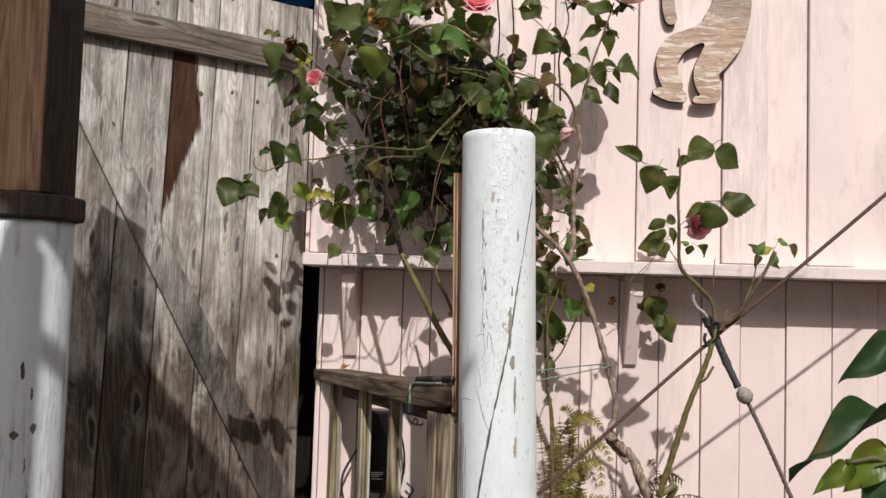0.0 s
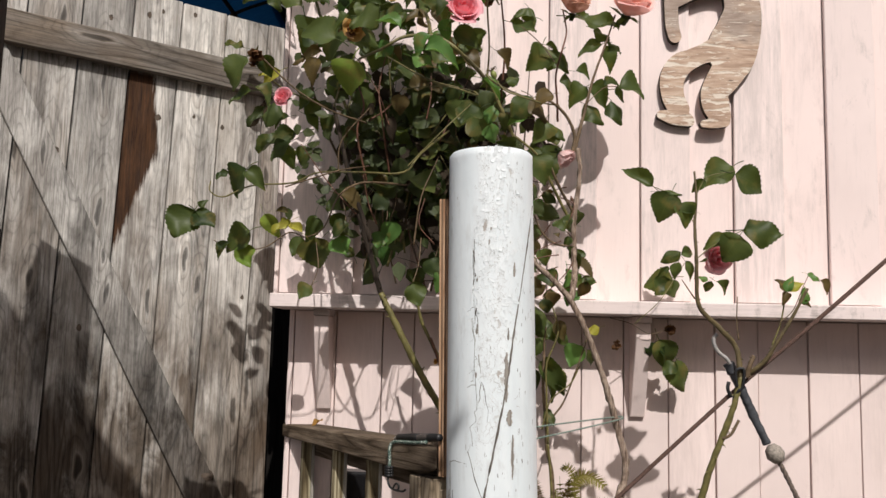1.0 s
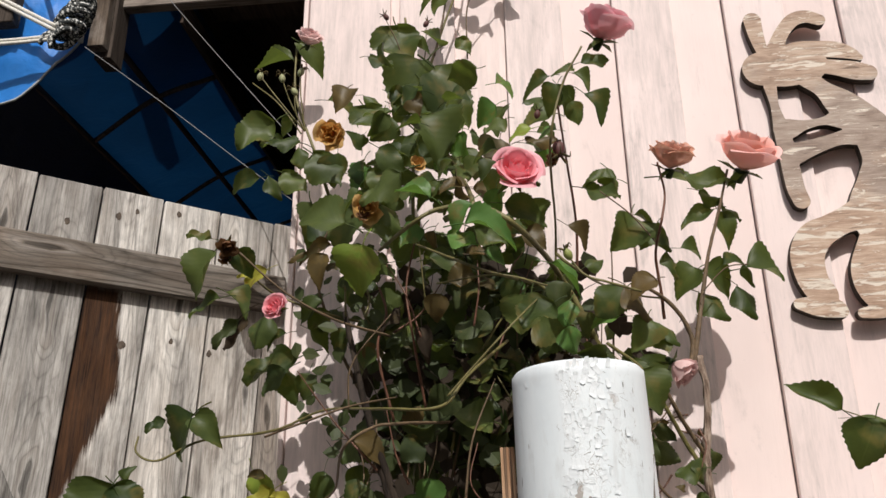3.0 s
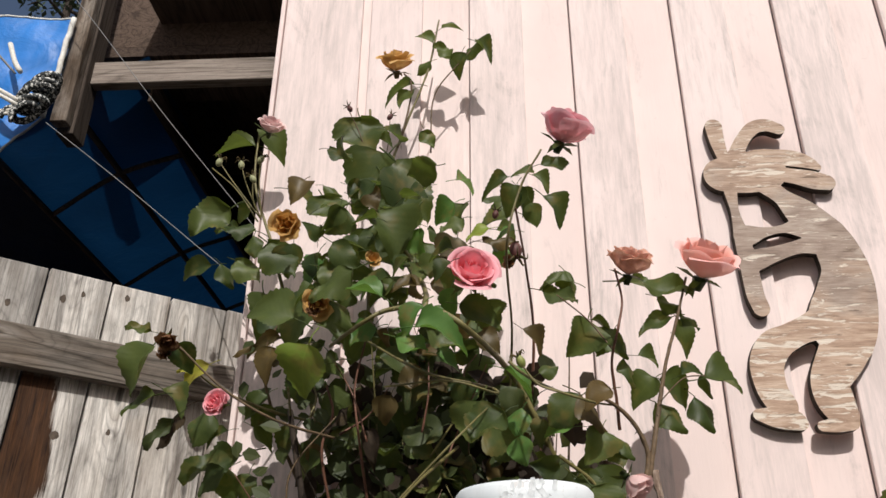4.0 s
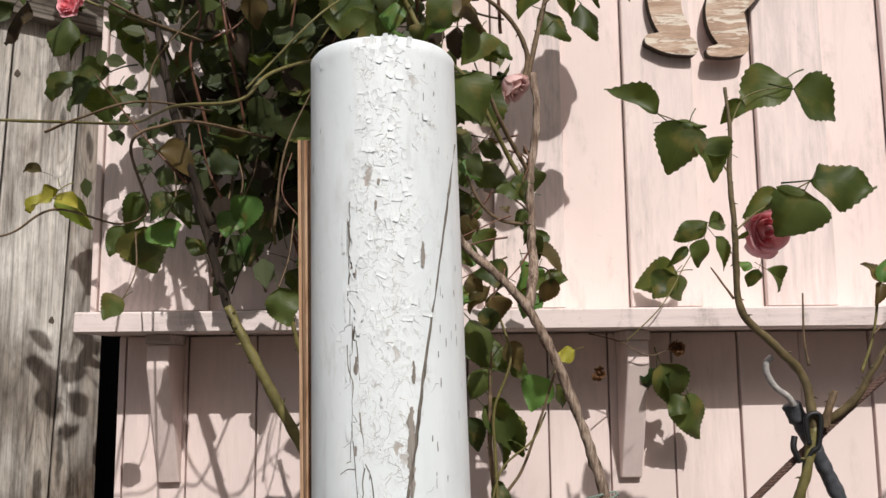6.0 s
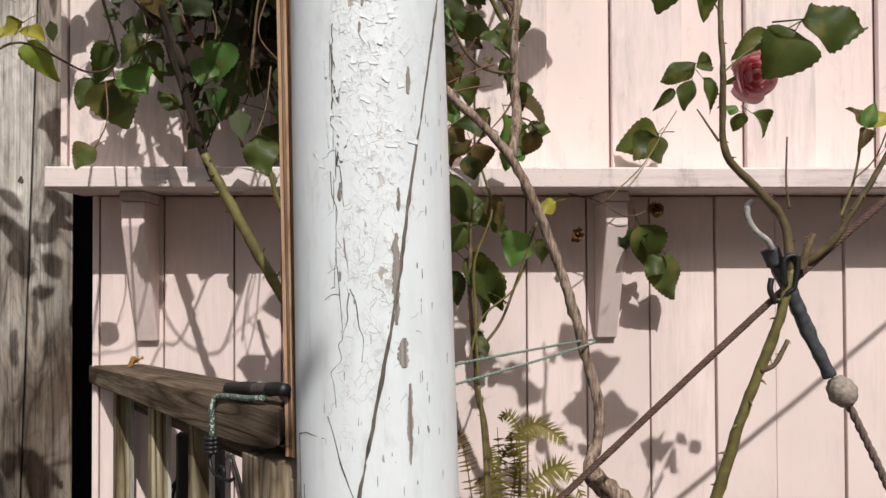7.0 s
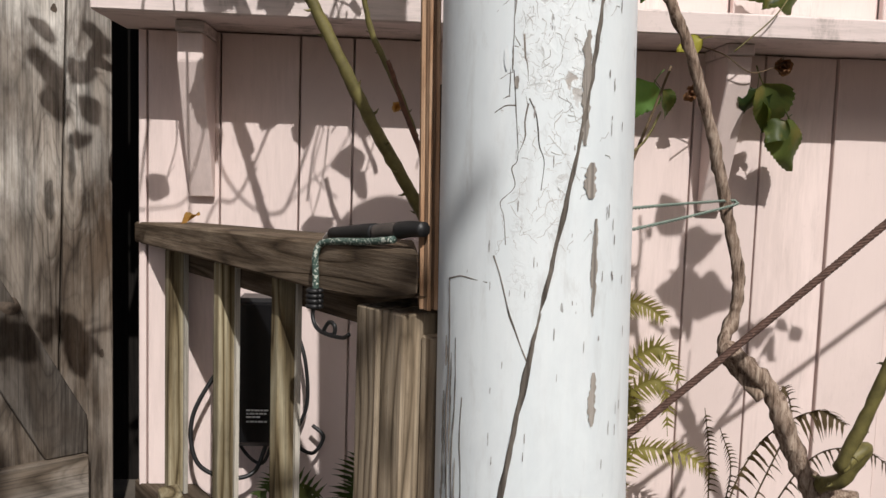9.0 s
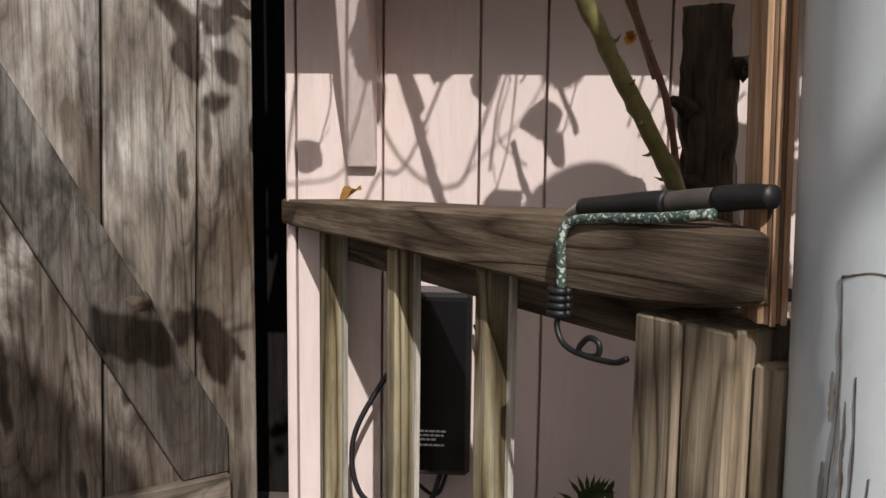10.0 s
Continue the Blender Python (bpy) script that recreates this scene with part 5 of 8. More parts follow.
def rose_petals(seed, petals, open_, ragged):
    """Broad round petals wound round a tight bud, the outer ones bellied and rolled back at the rim: one bmesh each."""
    rnd = random.Random(seed)
    made = []
    for i in range(petals):
        bm = bmesh.new()
        t = i / (petals - 1)
        phi = 2.39996 * i + rnd.uniform(-0.2, 0.2)
        half = 1.35 - 0.35 * t + rnd.uniform(-0.08, 0.08)
        belly = 0.13 + (0.30 + 0.55 * open_) * t ** 0.9
        high = 0.86 + 0.10 * math.sin(2.2 * t) - 0.55 * open_ * t * t + rnd.uniform(-0.05, 0.05)
        lean = rnd.uniform(-0.05, 0.05)
        rows = []
        for a in range(8):
            v = a / 7
            roll = max(0.0, v - 0.7) / 0.3
            row = []
            for b in range(9):
                u = b / 4 - 1
                crease = noise.noise(Vector((u * 1.7 + seed, v * 1.9, i * 2.3)))
                r = 0.05 + (belly - 0.05) * math.sin(0.5 * math.pi * min(1.0, 1.35 * v)) ** 0.8
                r += t * 0.20 * roll ** 2 * (0.4 + open_) - (1 - t) * 0.05 * roll + ragged * 0.16 * crease * v
                z = high * v * (1 - 0.17 * u * u * v) - t * 0.16 * roll ** 2 * (0.3 + open_)
                z += 0.025 * v * math.sin(4 * u + 1.7 * i) + lean * u * v - ragged * 0.10 * abs(crease) * v
                ang = phi + u * half * (0.55 + 0.45 * math.sin(math.pi * min(1.0, 0.2 + 0.65 * v)))
                row.append(bm.verts.new((r * math.cos(ang), r * math.sin(ang), z - 0.45)))
            rows.append(row)
        for a, b in zip(rows, rows[1:]):
            for k in range(8):
                bm.faces.new((a[k], a[k + 1], b[k + 1], b[k]))
        made.append(bm)
    return made


BLOOM_COUNT = [0]


def bloom(at, size, mat, facing, cup=None, torn=None):
    i = BLOOM_COUNT[0]
    BLOOM_COUNT[0] += 1
    withered = mat in (PETAL_DRY, PETAL_BROWN)
    words = {PETAL_PINK: "full pink rose", PETAL_DEEP: "deep pink rose", PETAL_CORAL: "fading pink and orange rose", PETAL_RUST: "orange rose browning at the rim", PETAL_PALE: "pale drooping rose", PETAL_DRY: "dried orange rose", PETAL_BROWN: "withered brown rose head"}
    bm = bmesh.new()
    for k in range(5):
        a = 2 * math.pi * k / 5
        tipv = Vector((0.62 * math.cos(a), 0.62 * math.sin(a), -0.62 + 0.25 * math.sin(3 * a)))
        root = Vector((0.1 * math.cos(a), 0.1 * math.sin(a), -0.52))
        side = Vector((-math.sin(a), math.cos(a), 0)) * 0.09
        mid = root.lerp(tipv, 0.5) + Vector((0, 0, 0.06))
        bm.faces.new([bm.verts.new(p) for p in (root - side, root + side, mid + side, tipv, mid - side)])
    tube([(0, 0, -0.78), (0, 0, -0.62), (0, 0, -0.46)], 0.09, 0.17, 2, 8, bm=bm)
    ob = part("rose_bloom", bm, B if withered else G, None, words[mat], smooth=True)
    q = Vector(facing).to_track_quat("Z", "Y").to_matrix().to_4x4()
    ob.matrix_basis = Matrix.Translation(at) @ q @ Matrix.Diagonal((size, size, size, 1))
    under(ob, BUSH)
    count = 8 if size < 0.02 else 11 if withered else 17
    for bm in rose_petals(i, count, cup or 0.5, torn or (1.6 if withered else 0.18)):
        part("petal", bm, mat, ob, smooth=True)
    return ob


def rose_main():
    cane(((0.134, 2.660, 1.844), (0.077, 2.400, 1.721), (0.039, 2.360, 1.667), (-0.066, 2.420, 1.678), (-0.211, 2.660, 1.724), (-0.211, 2.360, 1.639), (-0.281, 2.260, 1.611), (-0.338, 2.250, 1.584), (-0.365, 2.240, 1.594), (-0.365, 2.240, 1.616)), 0.0028, 0.0014, GREEN_STEM)
    cane(((0.026, 2.660, 1.695), (-0.030, 2.420, 1.654), (-0.072, 2.400, 1.645), (-0.111, 2.380, 1.610), (-0.199, 2.710, 1.583), (-0.246, 2.710, 1.557), (-0.231, 2.430, 1.532), (-0.282, 2.400, 1.492), (-0.348, 2.370, 1.482), (-0.388, 2.360, 1.502)), 0.0026, 0.0012, BROWN_STEM)
    cane(((-0.238, 2.400, 1.636), (-0.182, 2.380, 1.650), (-0.107, 2.400, 1.679), (-0.074, 2.660, 1.744)), 0.0020, 0.0015, BROWN_STEM)
    cane(((-0.110, 2.650, 2.035), (-0.023, 2.420, 1.982), (0.034, 2.400, 2.005), (0.109, 2.400, 2.004), (0.173, 2.420, 1.965), (0.235, 2.660, 1.978), (0.285, 2.710, 1.896), (0.330, 2.760, 1.805)), 0.0032, 0.0058, GREEN_STEM)
    cane(((-0.088, 2.810, 2.703), (-0.054, 2.710, 2.481), (0.005, 2.670, 2.294), (0.066, 2.650, 2.160), (0.091, 2.420, 2.018)), 0.0030, 0.0055, GREEN_STEM)
    cane(((0.292, 2.400, 2.306), (0.253, 2.410, 2.233), (0.227, 2.430, 2.124), (0.238, 2.680, 2.076), (0.230, 2.730, 1.934), (0.227, 2.790, 1.808)), 0.0018, 0.0028, GREEN_STEM)
    cane(((0.244, 2.410, 2.194), (0.267, 2.650, 2.207), (0.281, 2.710, 2.088), (0.274, 2.770, 1.945)), 0.0020, 0.0030, RED_STEM)
    cane(((-0.038, 2.650, 2.044), (0.056, 2.430, 1.926), (0.110, 2.430, 1.902), (0.184, 2.650, 1.953), (0.215, 2.660, 1.936), (0.247, 2.710, 1.865)), 0.0020, 0.0035, GREEN_STEM)
    cane(((0.225, 2.400, 1.915), (0.251, 2.410, 1.895), (0.319, 2.650, 1.943), (0.388, 2.710, 1.939), (0.435, 2.740, 1.941)), 0.0026, 0.0020, GREEN_STEM)
    cane(((-0.328, 2.420, 1.953), (-0.334, 2.650, 1.964), (-0.266, 2.680, 1.935), (-0.187, 2.710, 1.915), (-0.080, 2.790, 1.908)), 0.0020, 0.0030, GREEN_STEM)
    cane(((0.075, 2.840, 3.007), (0.049, 2.840, 2.844), (-0.008, 2.840, 2.658), (-0.056, 2.810, 2.440), (-0.067, 2.810, 2.258), (-0.066, 2.830, 2.085)), 0.0022, 0.0045, GREEN_STEM)
    cane(((-0.008, 2.810, 2.811), (0.010, 2.820, 2.785), (0.004, 2.830, 2.717), (-0.019, 2.830, 2.604)), 0.0020, 0.0025, BROWN_STEM)
    cane(((0.191, 2.840, 2.941), (0.126, 2.840, 2.861), (0.065, 2.840, 2.757), (0.060, 2.840, 2.594)), 0.0015, 0.0020, BROWN_STEM)
    cane(((-0.356, 2.810, 2.648), (-0.343, 2.790, 2.488), (-0.283, 2.770, 2.321), (-0.232, 2.770, 2.163), (-0.193, 2.810, 2.018), (-0.129, 2.840, 1.853)), 0.0022, 0.0055, GREEN_STEM)
    cane(((-0.451, 2.790, 2.534), (-0.379, 2.770, 2.462), (-0.316, 2.760, 2.371)), 0.0014, 0.0018, GREEN_STEM)
    cane(((-0.224, 2.710, 2.126), (-0.260, 2.730, 2.034), (-0.231, 2.790, 1.906), (-0.176, 2.840, 1.784)), 0.0020, 0.0040, BROWN_STEM)
    cane(((-0.125, 2.420, 1.882), (-0.182, 2.710, 1.893), (-0.160, 2.810, 1.801)), 0.0018, 0.0035, GREEN_STEM)
    leaf((-0.343, 2.390, 1.945), (-0.389, 2.391, 1.875), 0.85, G)
    leaf((-0.354, 2.400, 1.972), (-0.400, 2.404, 1.975), 0.45, G)
    leaf((-0.330, 2.400, 1.865), (-0.390, 2.406, 1.844), 0.60, G)
    leaf((-0.319, 2.420, 1.957), (-0.292, 2.430, 1.915), 0.72, G)
    leaf((-0.328, 2.420, 1.882), (-0.286, 2.424, 1.848), 0.60, G)
    leaf((-0.301, 2.420, 1.832), (-0.340, 2.430, 1.784), 0.30, D)
    leaf((-0.332, 2.670, 1.916), (-0.362, 2.653, 1.857), 0.72, G)
    leaf((-0.302, 2.690, 1.884), (-0.347, 2.686, 1.864), 0.50, G)
    leaf((-0.305, 2.720, 1.817), (-0.362, 2.730, 1.772), 0.60, G)
    leaf((-0.260, 2.720, 1.810), (-0.274, 2.721, 1.758), 0.72, G)
    leaf((-0.287, 2.235, 1.643), (-0.333, 2.244, 1.595), 0.95, G)
    leaf((-0.285, 2.235, 1.641), (-0.250, 2.220, 1.607), 0.60, G)
    leaf((-0.326, 2.235, 1.636), (-0.350, 2.231, 1.617), 0.50, G)
    leaf((-0.403, 2.260, 1.555), (-0.442, 2.249, 1.492), 0.85, G)
    leaf((-0.399, 2.260, 1.554), (-0.357, 2.258, 1.513), 0.80, G)
    leaf((-0.391, 2.270, 1.559), (-0.381, 2.269, 1.581), 0.60, G)
    leaf((-0.306, 2.360, 1.526), (-0.360, 2.342, 1.490), 0.80, G)
    leaf((-0.353, 2.360, 1.498), (-0.383, 2.349, 1.464), 0.60, G)
    leaf((-0.314, 2.360, 1.493), (-0.299, 2.350, 1.439), 0.70, Y)
    leaf((-0.228, 2.430, 1.560), (-0.270, 2.439, 1.527), 0.40, YY)
    leaf((-0.200, 2.430, 1.532), (-0.243, 2.435, 1.567), 0.35, YY)
    leaf((-0.284, 2.830, 1.574), (-0.304, 2.817, 1.516), 0.60, G)
    leaf((-0.243, 2.830, 1.572), (-0.235, 2.836, 1.484), 0.90, G)
    leaf((-0.224, 2.830, 1.568), (-0.269, 2.816, 1.507), 0.70, G)
    leaf((-0.220, 2.360, 1.570), (-0.252, 2.361, 1.579), 0.40, B)
    leaf((-0.287, 2.770, 2.201), (-0.274, 2.756, 2.100), 0.85, G)
    leaf((-0.154, 2.670, 2.133), (-0.211, 2.652, 2.054), 0.80, G)
    leaf((-0.088, 2.380, 1.940), (-0.112, 2.388, 1.866), 0.95, Y)
    leaf((-0.224, 2.720, 2.079), (-0.297, 2.708, 2.058), 0.35, B)
    leaf((-0.237, 2.700, 2.053), (-0.249, 2.688, 1.986), 0.55, B)
    leaf((-0.176, 2.720, 2.010), (-0.199, 2.731, 1.951), 0.60, G)
    leaf((-0.032, 2.420, 2.087), (-0.110, 2.428, 2.041), 0.55, G)
    leaf((0.021, 2.400, 2.029), (-0.033, 2.391, 2.057), 0.60, L)
    leaf((0.083, 2.340, 1.952), (0.168, 2.351, 1.948), 0.62, L)
    leaf((0.091, 2.360, 1.996), (0.054, 2.358, 1.947), 0.60, L)
    leaf((0.052, 2.360, 1.942), (0.100, 2.362, 1.915), 0.70, L)
    leaf((-0.243, 2.720, 1.963), (-0.285, 2.708, 1.918), 0.60, G)
    leaf((-0.219, 2.720, 1.932), (-0.266, 2.730, 1.901), 0.60, G)
    leaf((-0.192, 2.770, 1.911), (-0.226, 2.773, 1.853), 0.70, G)
    leaf((-0.268, 2.740, 1.904), (-0.223, 2.751, 1.870), 0.60, G)
    leaf((-0.104, 2.720, 1.860), (-0.060, 2.729, 1.908), 0.72, G)
    leaf((-0.038, 2.720, 2.100), (-0.082, 2.711, 2.023), 0.72, G)
    leaf((0.009, 2.720, 2.061), (0.054, 2.713, 2.008), 0.72, G)


def rose_right():
    cane(((0.414, 2.480, 2.109), (0.428, 2.520, 2.067), (0.414, 2.500, 2.007), (0.406, 2.550, 1.964), (0.413, 2.580, 1.902), (0.417, 2.600, 1.857)), 0.0018, 0.0030, RED_STEM)
    cane(((0.453, 2.600, 1.770), (0.461, 2.600, 1.818), (0.441, 2.590, 1.864), (0.406, 2.570, 1.894), (0.358, 2.530, 1.907)), 0.0050, 0.0030, BROWN_STEM)
    cane(((0.566, 2.610, 2.150), (0.541, 2.610, 2.070), (0.511, 2.610, 1.983), (0.490, 2.610, 1.900), (0.474, 2.600, 1.837), (0.458, 2.600, 1.770)), 0.0022, 0.0050, BROWN_STEM)
    cane(((0.317, 2.550, 2.092), (0.372, 2.570, 2.050), (0.415, 2.580, 1.995)), 0.0012, 0.0016, BROWN_STEM)
    cane(((0.491, 2.600, 1.907), (0.533, 2.590, 1.945), (0.570, 2.580, 1.947)), 0.0012, 0.0012, BROWN_STEM)
    cane(((0.453, 2.600, 1.596), (0.424, 2.580, 1.641), (0.398, 2.550, 1.684), (0.362, 2.530, 1.749), (0.303, 2.500, 1.791)), 0.0040, 0.0030, GREEN_STEM)
    cane(((0.447, 2.552, 1.394), (0.459, 2.575, 1.452), (0.460, 2.600, 1.524), (0.461, 2.600, 1.607), (0.474, 2.600, 1.711), (0.470, 2.600, 1.788)), 0.0080, 0.0058, BARK)
    cane(((0.461, 2.600, 1.616), (0.433, 2.580, 1.658), (0.408, 2.550, 1.696), (0.385, 2.530, 1.745)), 0.0040, 0.0030, BROWN_STEM)
    cane(((0.455, 2.600, 1.532), (0.408, 2.580, 1.538), (0.376, 2.560, 1.562), (0.355, 2.550, 1.605)), 0.0030, 0.0020, BROWN_STEM)
    cane(((0.321, 2.500, 1.528), (0.356, 2.530, 1.482), (0.399, 2.540, 1.446), (0.443, 2.550, 1.399), (0.473, 2.550, 1.346), (0.496, 2.550, 1.294), (0.531, 2.560, 1.200), (0.559, 2.570, 1.112), (0.585, 2.570, 1.007), (0.581, 2.570, 0.955), (0.565, 2.560, 0.914), (0.596, 2.560, 0.870), (0.619, 2.550, 0.846)), 0.0062, 0.0095, BARK)
    cane(((0.561, 2.555, 0.918), (0.596, 2.550, 0.889), (0.630, 2.550, 0.858), (0.648, 2.540, 0.814), (0.672, 2.540, 0.759), (0.696, 2.540, 0.711), (0.717, 2.540, 0.606), (0.746, 2.540, 0.354)), 0.0115, 0.0150, BARK)
    leaf((0.354, 2.590, 2.134), (0.295, 2.577, 2.140), 0.60, G)
    leaf((0.295, 2.590, 2.118), (0.356, 2.576, 2.080), 0.60, G)
    leaf((0.339, 2.590, 2.157), (0.359, 2.574, 2.104), 0.60, G)
    leaf((0.375, 2.590, 2.058), (0.343, 2.581, 1.991), 0.85, G)
    leaf((0.384, 2.610, 2.066), (0.426, 2.610, 2.047), 0.40, G)
    leaf((0.424, 2.610, 2.047), (0.387, 2.592, 1.997), 0.80, G)
    leaf((0.423, 2.610, 2.035), (0.453, 2.612, 1.998), 0.60, G)
    leaf((0.464, 2.640, 2.155), (0.578, 2.632, 2.113), 0.42, G)
    leaf((0.538, 2.640, 2.082), (0.472, 2.631, 2.051), 0.45, G)
    leaf((0.545, 2.640, 2.096), (0.593, 2.647, 2.065), 0.60, G)
    leaf((0.548, 2.640, 2.076), (0.567, 2.636, 2.010), 0.50, G)
    leaf((0.515, 2.640, 2.123), (0.560, 2.631, 2.088), 0.60, G)
    leaf((0.494, 2.640, 1.963), (0.445, 2.636, 1.926), 0.85, G)
    leaf((0.502, 2.640, 1.961), (0.561, 2.643, 1.925), 0.85, G)
    leaf((0.441, 2.640, 2.002), (0.466, 2.624, 1.954), 0.55, G)
    leaf((0.467, 2.640, 2.006), (0.512, 2.651, 1.997), 0.60, G)
    leaf((0.490, 2.640, 1.918), (0.544, 2.623, 1.874), 0.62, G)
    leaf((0.542, 2.640, 1.969), (0.587, 2.644, 1.987), 0.60, G)
    leaf((0.576, 2.620, 1.954), (0.652, 2.627, 1.950), 0.78, G)
    leaf((0.561, 2.640, 1.928), (0.594, 2.623, 1.872), 0.62, G)
    leaf((0.578, 2.640, 1.971), (0.601, 2.646, 1.928), 0.35, G)
    leaf((0.349, 2.540, 1.901), (0.292, 2.533, 1.859), 0.80, G)
    leaf((0.345, 2.540, 1.906), (0.401, 2.539, 1.855), 0.62, B)
    leaf((0.382, 2.560, 1.848), (0.355, 2.542, 1.793), 0.80, G)
    leaf((0.400, 2.560, 1.838), (0.434, 2.543, 1.807), 0.60, G)
    leaf((0.399, 2.560, 1.826), (0.412, 2.547, 1.784), 0.70, G)
    leaf((0.334, 2.560, 1.853), (0.281, 2.571, 1.849), 0.40, L)
    leaf((0.248, 2.500, 1.868), (0.231, 2.488, 1.829), 0.80, L)
    leaf((0.220, 2.500, 1.936), (0.280, 2.505, 1.902), 0.60, L)
    leaf((0.243, 2.500, 1.824), (0.260, 2.510, 1.779), 0.80, L)
    leaf((0.182, 2.500, 1.881), (0.161, 2.510, 1.815), 0.90, G)
    leaf((0.331, 2.530, 1.762), (0.368, 2.522, 1.709), 0.75, G)
    leaf((0.361, 2.530, 1.749), (0.322, 2.523, 1.709), 0.75, G)
    leaf((0.131, 2.440, 2.108), (0.098, 2.438, 2.080), 0.80, G)
    leaf((0.160, 2.500, 2.138), (0.216, 2.505, 2.108), 0.50, G)
    leaf((0.144, 2.530, 2.068), (0.215, 2.515, 2.035), 0.60, G)
    leaf((0.279, 2.530, 1.938), (0.314, 2.534, 1.957), 0.60, G)
    leaf((0.087, 2.500, 2.009), (0.145, 2.506, 1.970), 0.60, G)
    leaf((0.253, 2.540, 2.023), (0.292, 2.548, 1.984), 0.50, B)
    leaf((0.184, 2.530, 2.020), (0.212, 2.513, 1.973), 0.60, B)
    leaf((0.296, 2.480, 2.327), (0.352, 2.490, 2.342), 0.50, G)
    leaf((0.282, 2.480, 2.307), (0.248, 2.465, 2.311), 0.50, G)
    leaf((0.279, 2.480, 2.303), (0.310, 2.472, 2.270), 0.50, G)
    leaf((0.250, 2.480, 2.282), (0.228, 2.480, 2.230), 0.75, G)
    leaf((0.253, 2.480, 2.276), (0.275, 2.490, 2.234), 0.70, G)
    leaf((0.235, 2.480, 2.300), (0.184, 2.472, 2.273), 0.45, G)
    leaf((0.275, 2.480, 2.244), (0.288, 2.490, 2.201), 0.75, G)
    leaf((0.298, 2.480, 2.258), (0.333, 2.478, 2.203), 0.55, G)
    leaf((0.185, 2.500, 2.181), (0.250, 2.491, 2.178), 0.35, B)
    leaf((0.201, 2.500, 2.204), (0.155, 2.492, 2.182), 0.50, Y)


def rose_top():
    leaf((-0.368, 2.720, 2.383), (-0.443, 2.707, 2.308), 0.60, G)
    leaf((-0.306, 2.720, 2.327), (-0.381, 2.704, 2.341), 0.55, G)
    leaf((-0.307, 2.720, 2.315), (-0.303, 2.706, 2.267), 0.70, G)
    leaf((-0.399, 2.740, 2.256), (-0.473, 2.743, 2.240), 0.55, G)
    leaf((-0.379, 2.740, 2.260), (-0.342, 2.752, 2.217), 0.65, G)
    leaf((-0.348, 2.740, 2.266), (-0.289, 2.727, 2.218), 0.65, G)
    leaf((-0.276, 2.720, 2.298), (-0.210, 2.703, 2.220), 0.70, G)
    leaf((-0.220, 2.720, 2.295), (-0.230, 2.732, 2.220), 0.70, G)
    leaf((-0.195, 2.720, 2.243), (-0.122, 2.718, 2.203), 0.60, G)
    leaf((-0.088, 2.700, 2.245), (-0.151, 2.694, 2.256), 0.60, G)
    leaf((-0.092, 2.720, 2.610), (-0.064, 2.709, 2.492), 0.80, G)
    leaf((-0.062, 2.720, 2.576), (-0.015, 2.720, 2.552), 0.60, G)
    leaf((-0.017, 2.680, 2.490), (-0.094, 2.687, 2.381), 0.80, G)
    leaf((0.000, 2.660, 2.456), (0.080, 2.656, 2.322), 0.62, G)
    leaf((-0.017, 2.670, 2.414), (0.038, 2.665, 2.286), 0.60, G)
    leaf((-0.162, 2.720, 2.406), (-0.121, 2.704, 2.323), 0.75, G)
    leaf((-0.099, 2.720, 2.405), (-0.060, 2.729, 2.364), 0.65, G)
    leaf((-0.048, 2.720, 2.337), (0.007, 2.703, 2.233), 0.75, G)
    leaf((-0.059, 2.720, 2.321), (-0.090, 2.717, 2.254), 0.60, G)
    leaf((0.016, 2.830, 2.793), (-0.065, 2.837, 2.787), 0.55, G)
    leaf((0.014, 2.830, 2.775), (-0.022, 2.816, 2.723), 0.60, G)
    leaf((0.046, 2.830, 2.651), (0.067, 2.834, 2.598), 0.60, G)
    leaf((0.106, 2.830, 2.867), (0.059, 2.840, 2.915), 0.50, G)
    leaf((0.184, 2.830, 2.927), (0.141, 2.831, 2.885), 0.60, G)
    leaf((0.136, 2.830, 2.888), (0.120, 2.836, 2.826), 0.60, G)
    leaf((0.169, 2.830, 2.924), (0.214, 2.815, 2.865), 0.35, G)
    leaf((0.062, 2.830, 2.924), (0.019, 2.825, 2.960), 0.60, G)
    leaf((0.083, 2.830, 2.970), (0.134, 2.816, 2.976), 0.60, G)
    leaf((0.056, 2.830, 2.862), (0.017, 2.837, 2.838), 0.60, G)
    leaf((-0.364, 2.820, 2.615), (-0.464, 2.811, 2.620), 0.40, G)
    leaf((-0.352, 2.820, 2.663), (-0.292, 2.816, 2.593), 0.60, G)
    leaf((-0.340, 2.770, 2.421), (-0.377, 2.782, 2.386), 0.50, G)
    leaf((-0.358, 2.770, 2.362), (-0.413, 2.778, 2.350), 0.50, G)
    leaf((-0.260, 2.770, 2.461), (-0.185, 2.781, 2.438), 0.45, G)
    leaf((-0.172, 2.740, 2.450), (-0.128, 2.736, 2.433), 0.50, G)
    leaf((0.018, 2.670, 2.243), (0.065, 2.667, 2.179), 0.50, G)
    leaf((-0.166, 2.670, 2.146), (-0.224, 2.674, 2.172), 0.60, G)
    leaf((0.024, 2.520, 2.113), (-0.024, 2.516, 2.079), 0.60, G)
    leaf((-0.094, 2.520, 2.081), (-0.040, 2.511, 2.035), 0.60, G)
    leaf((-0.282, 2.740, 2.151), (-0.221, 2.734, 2.118), 0.80, G)
    leaf((0.079, 2.670, 1.984), (0.016, 2.656, 2.013), 0.60, G)


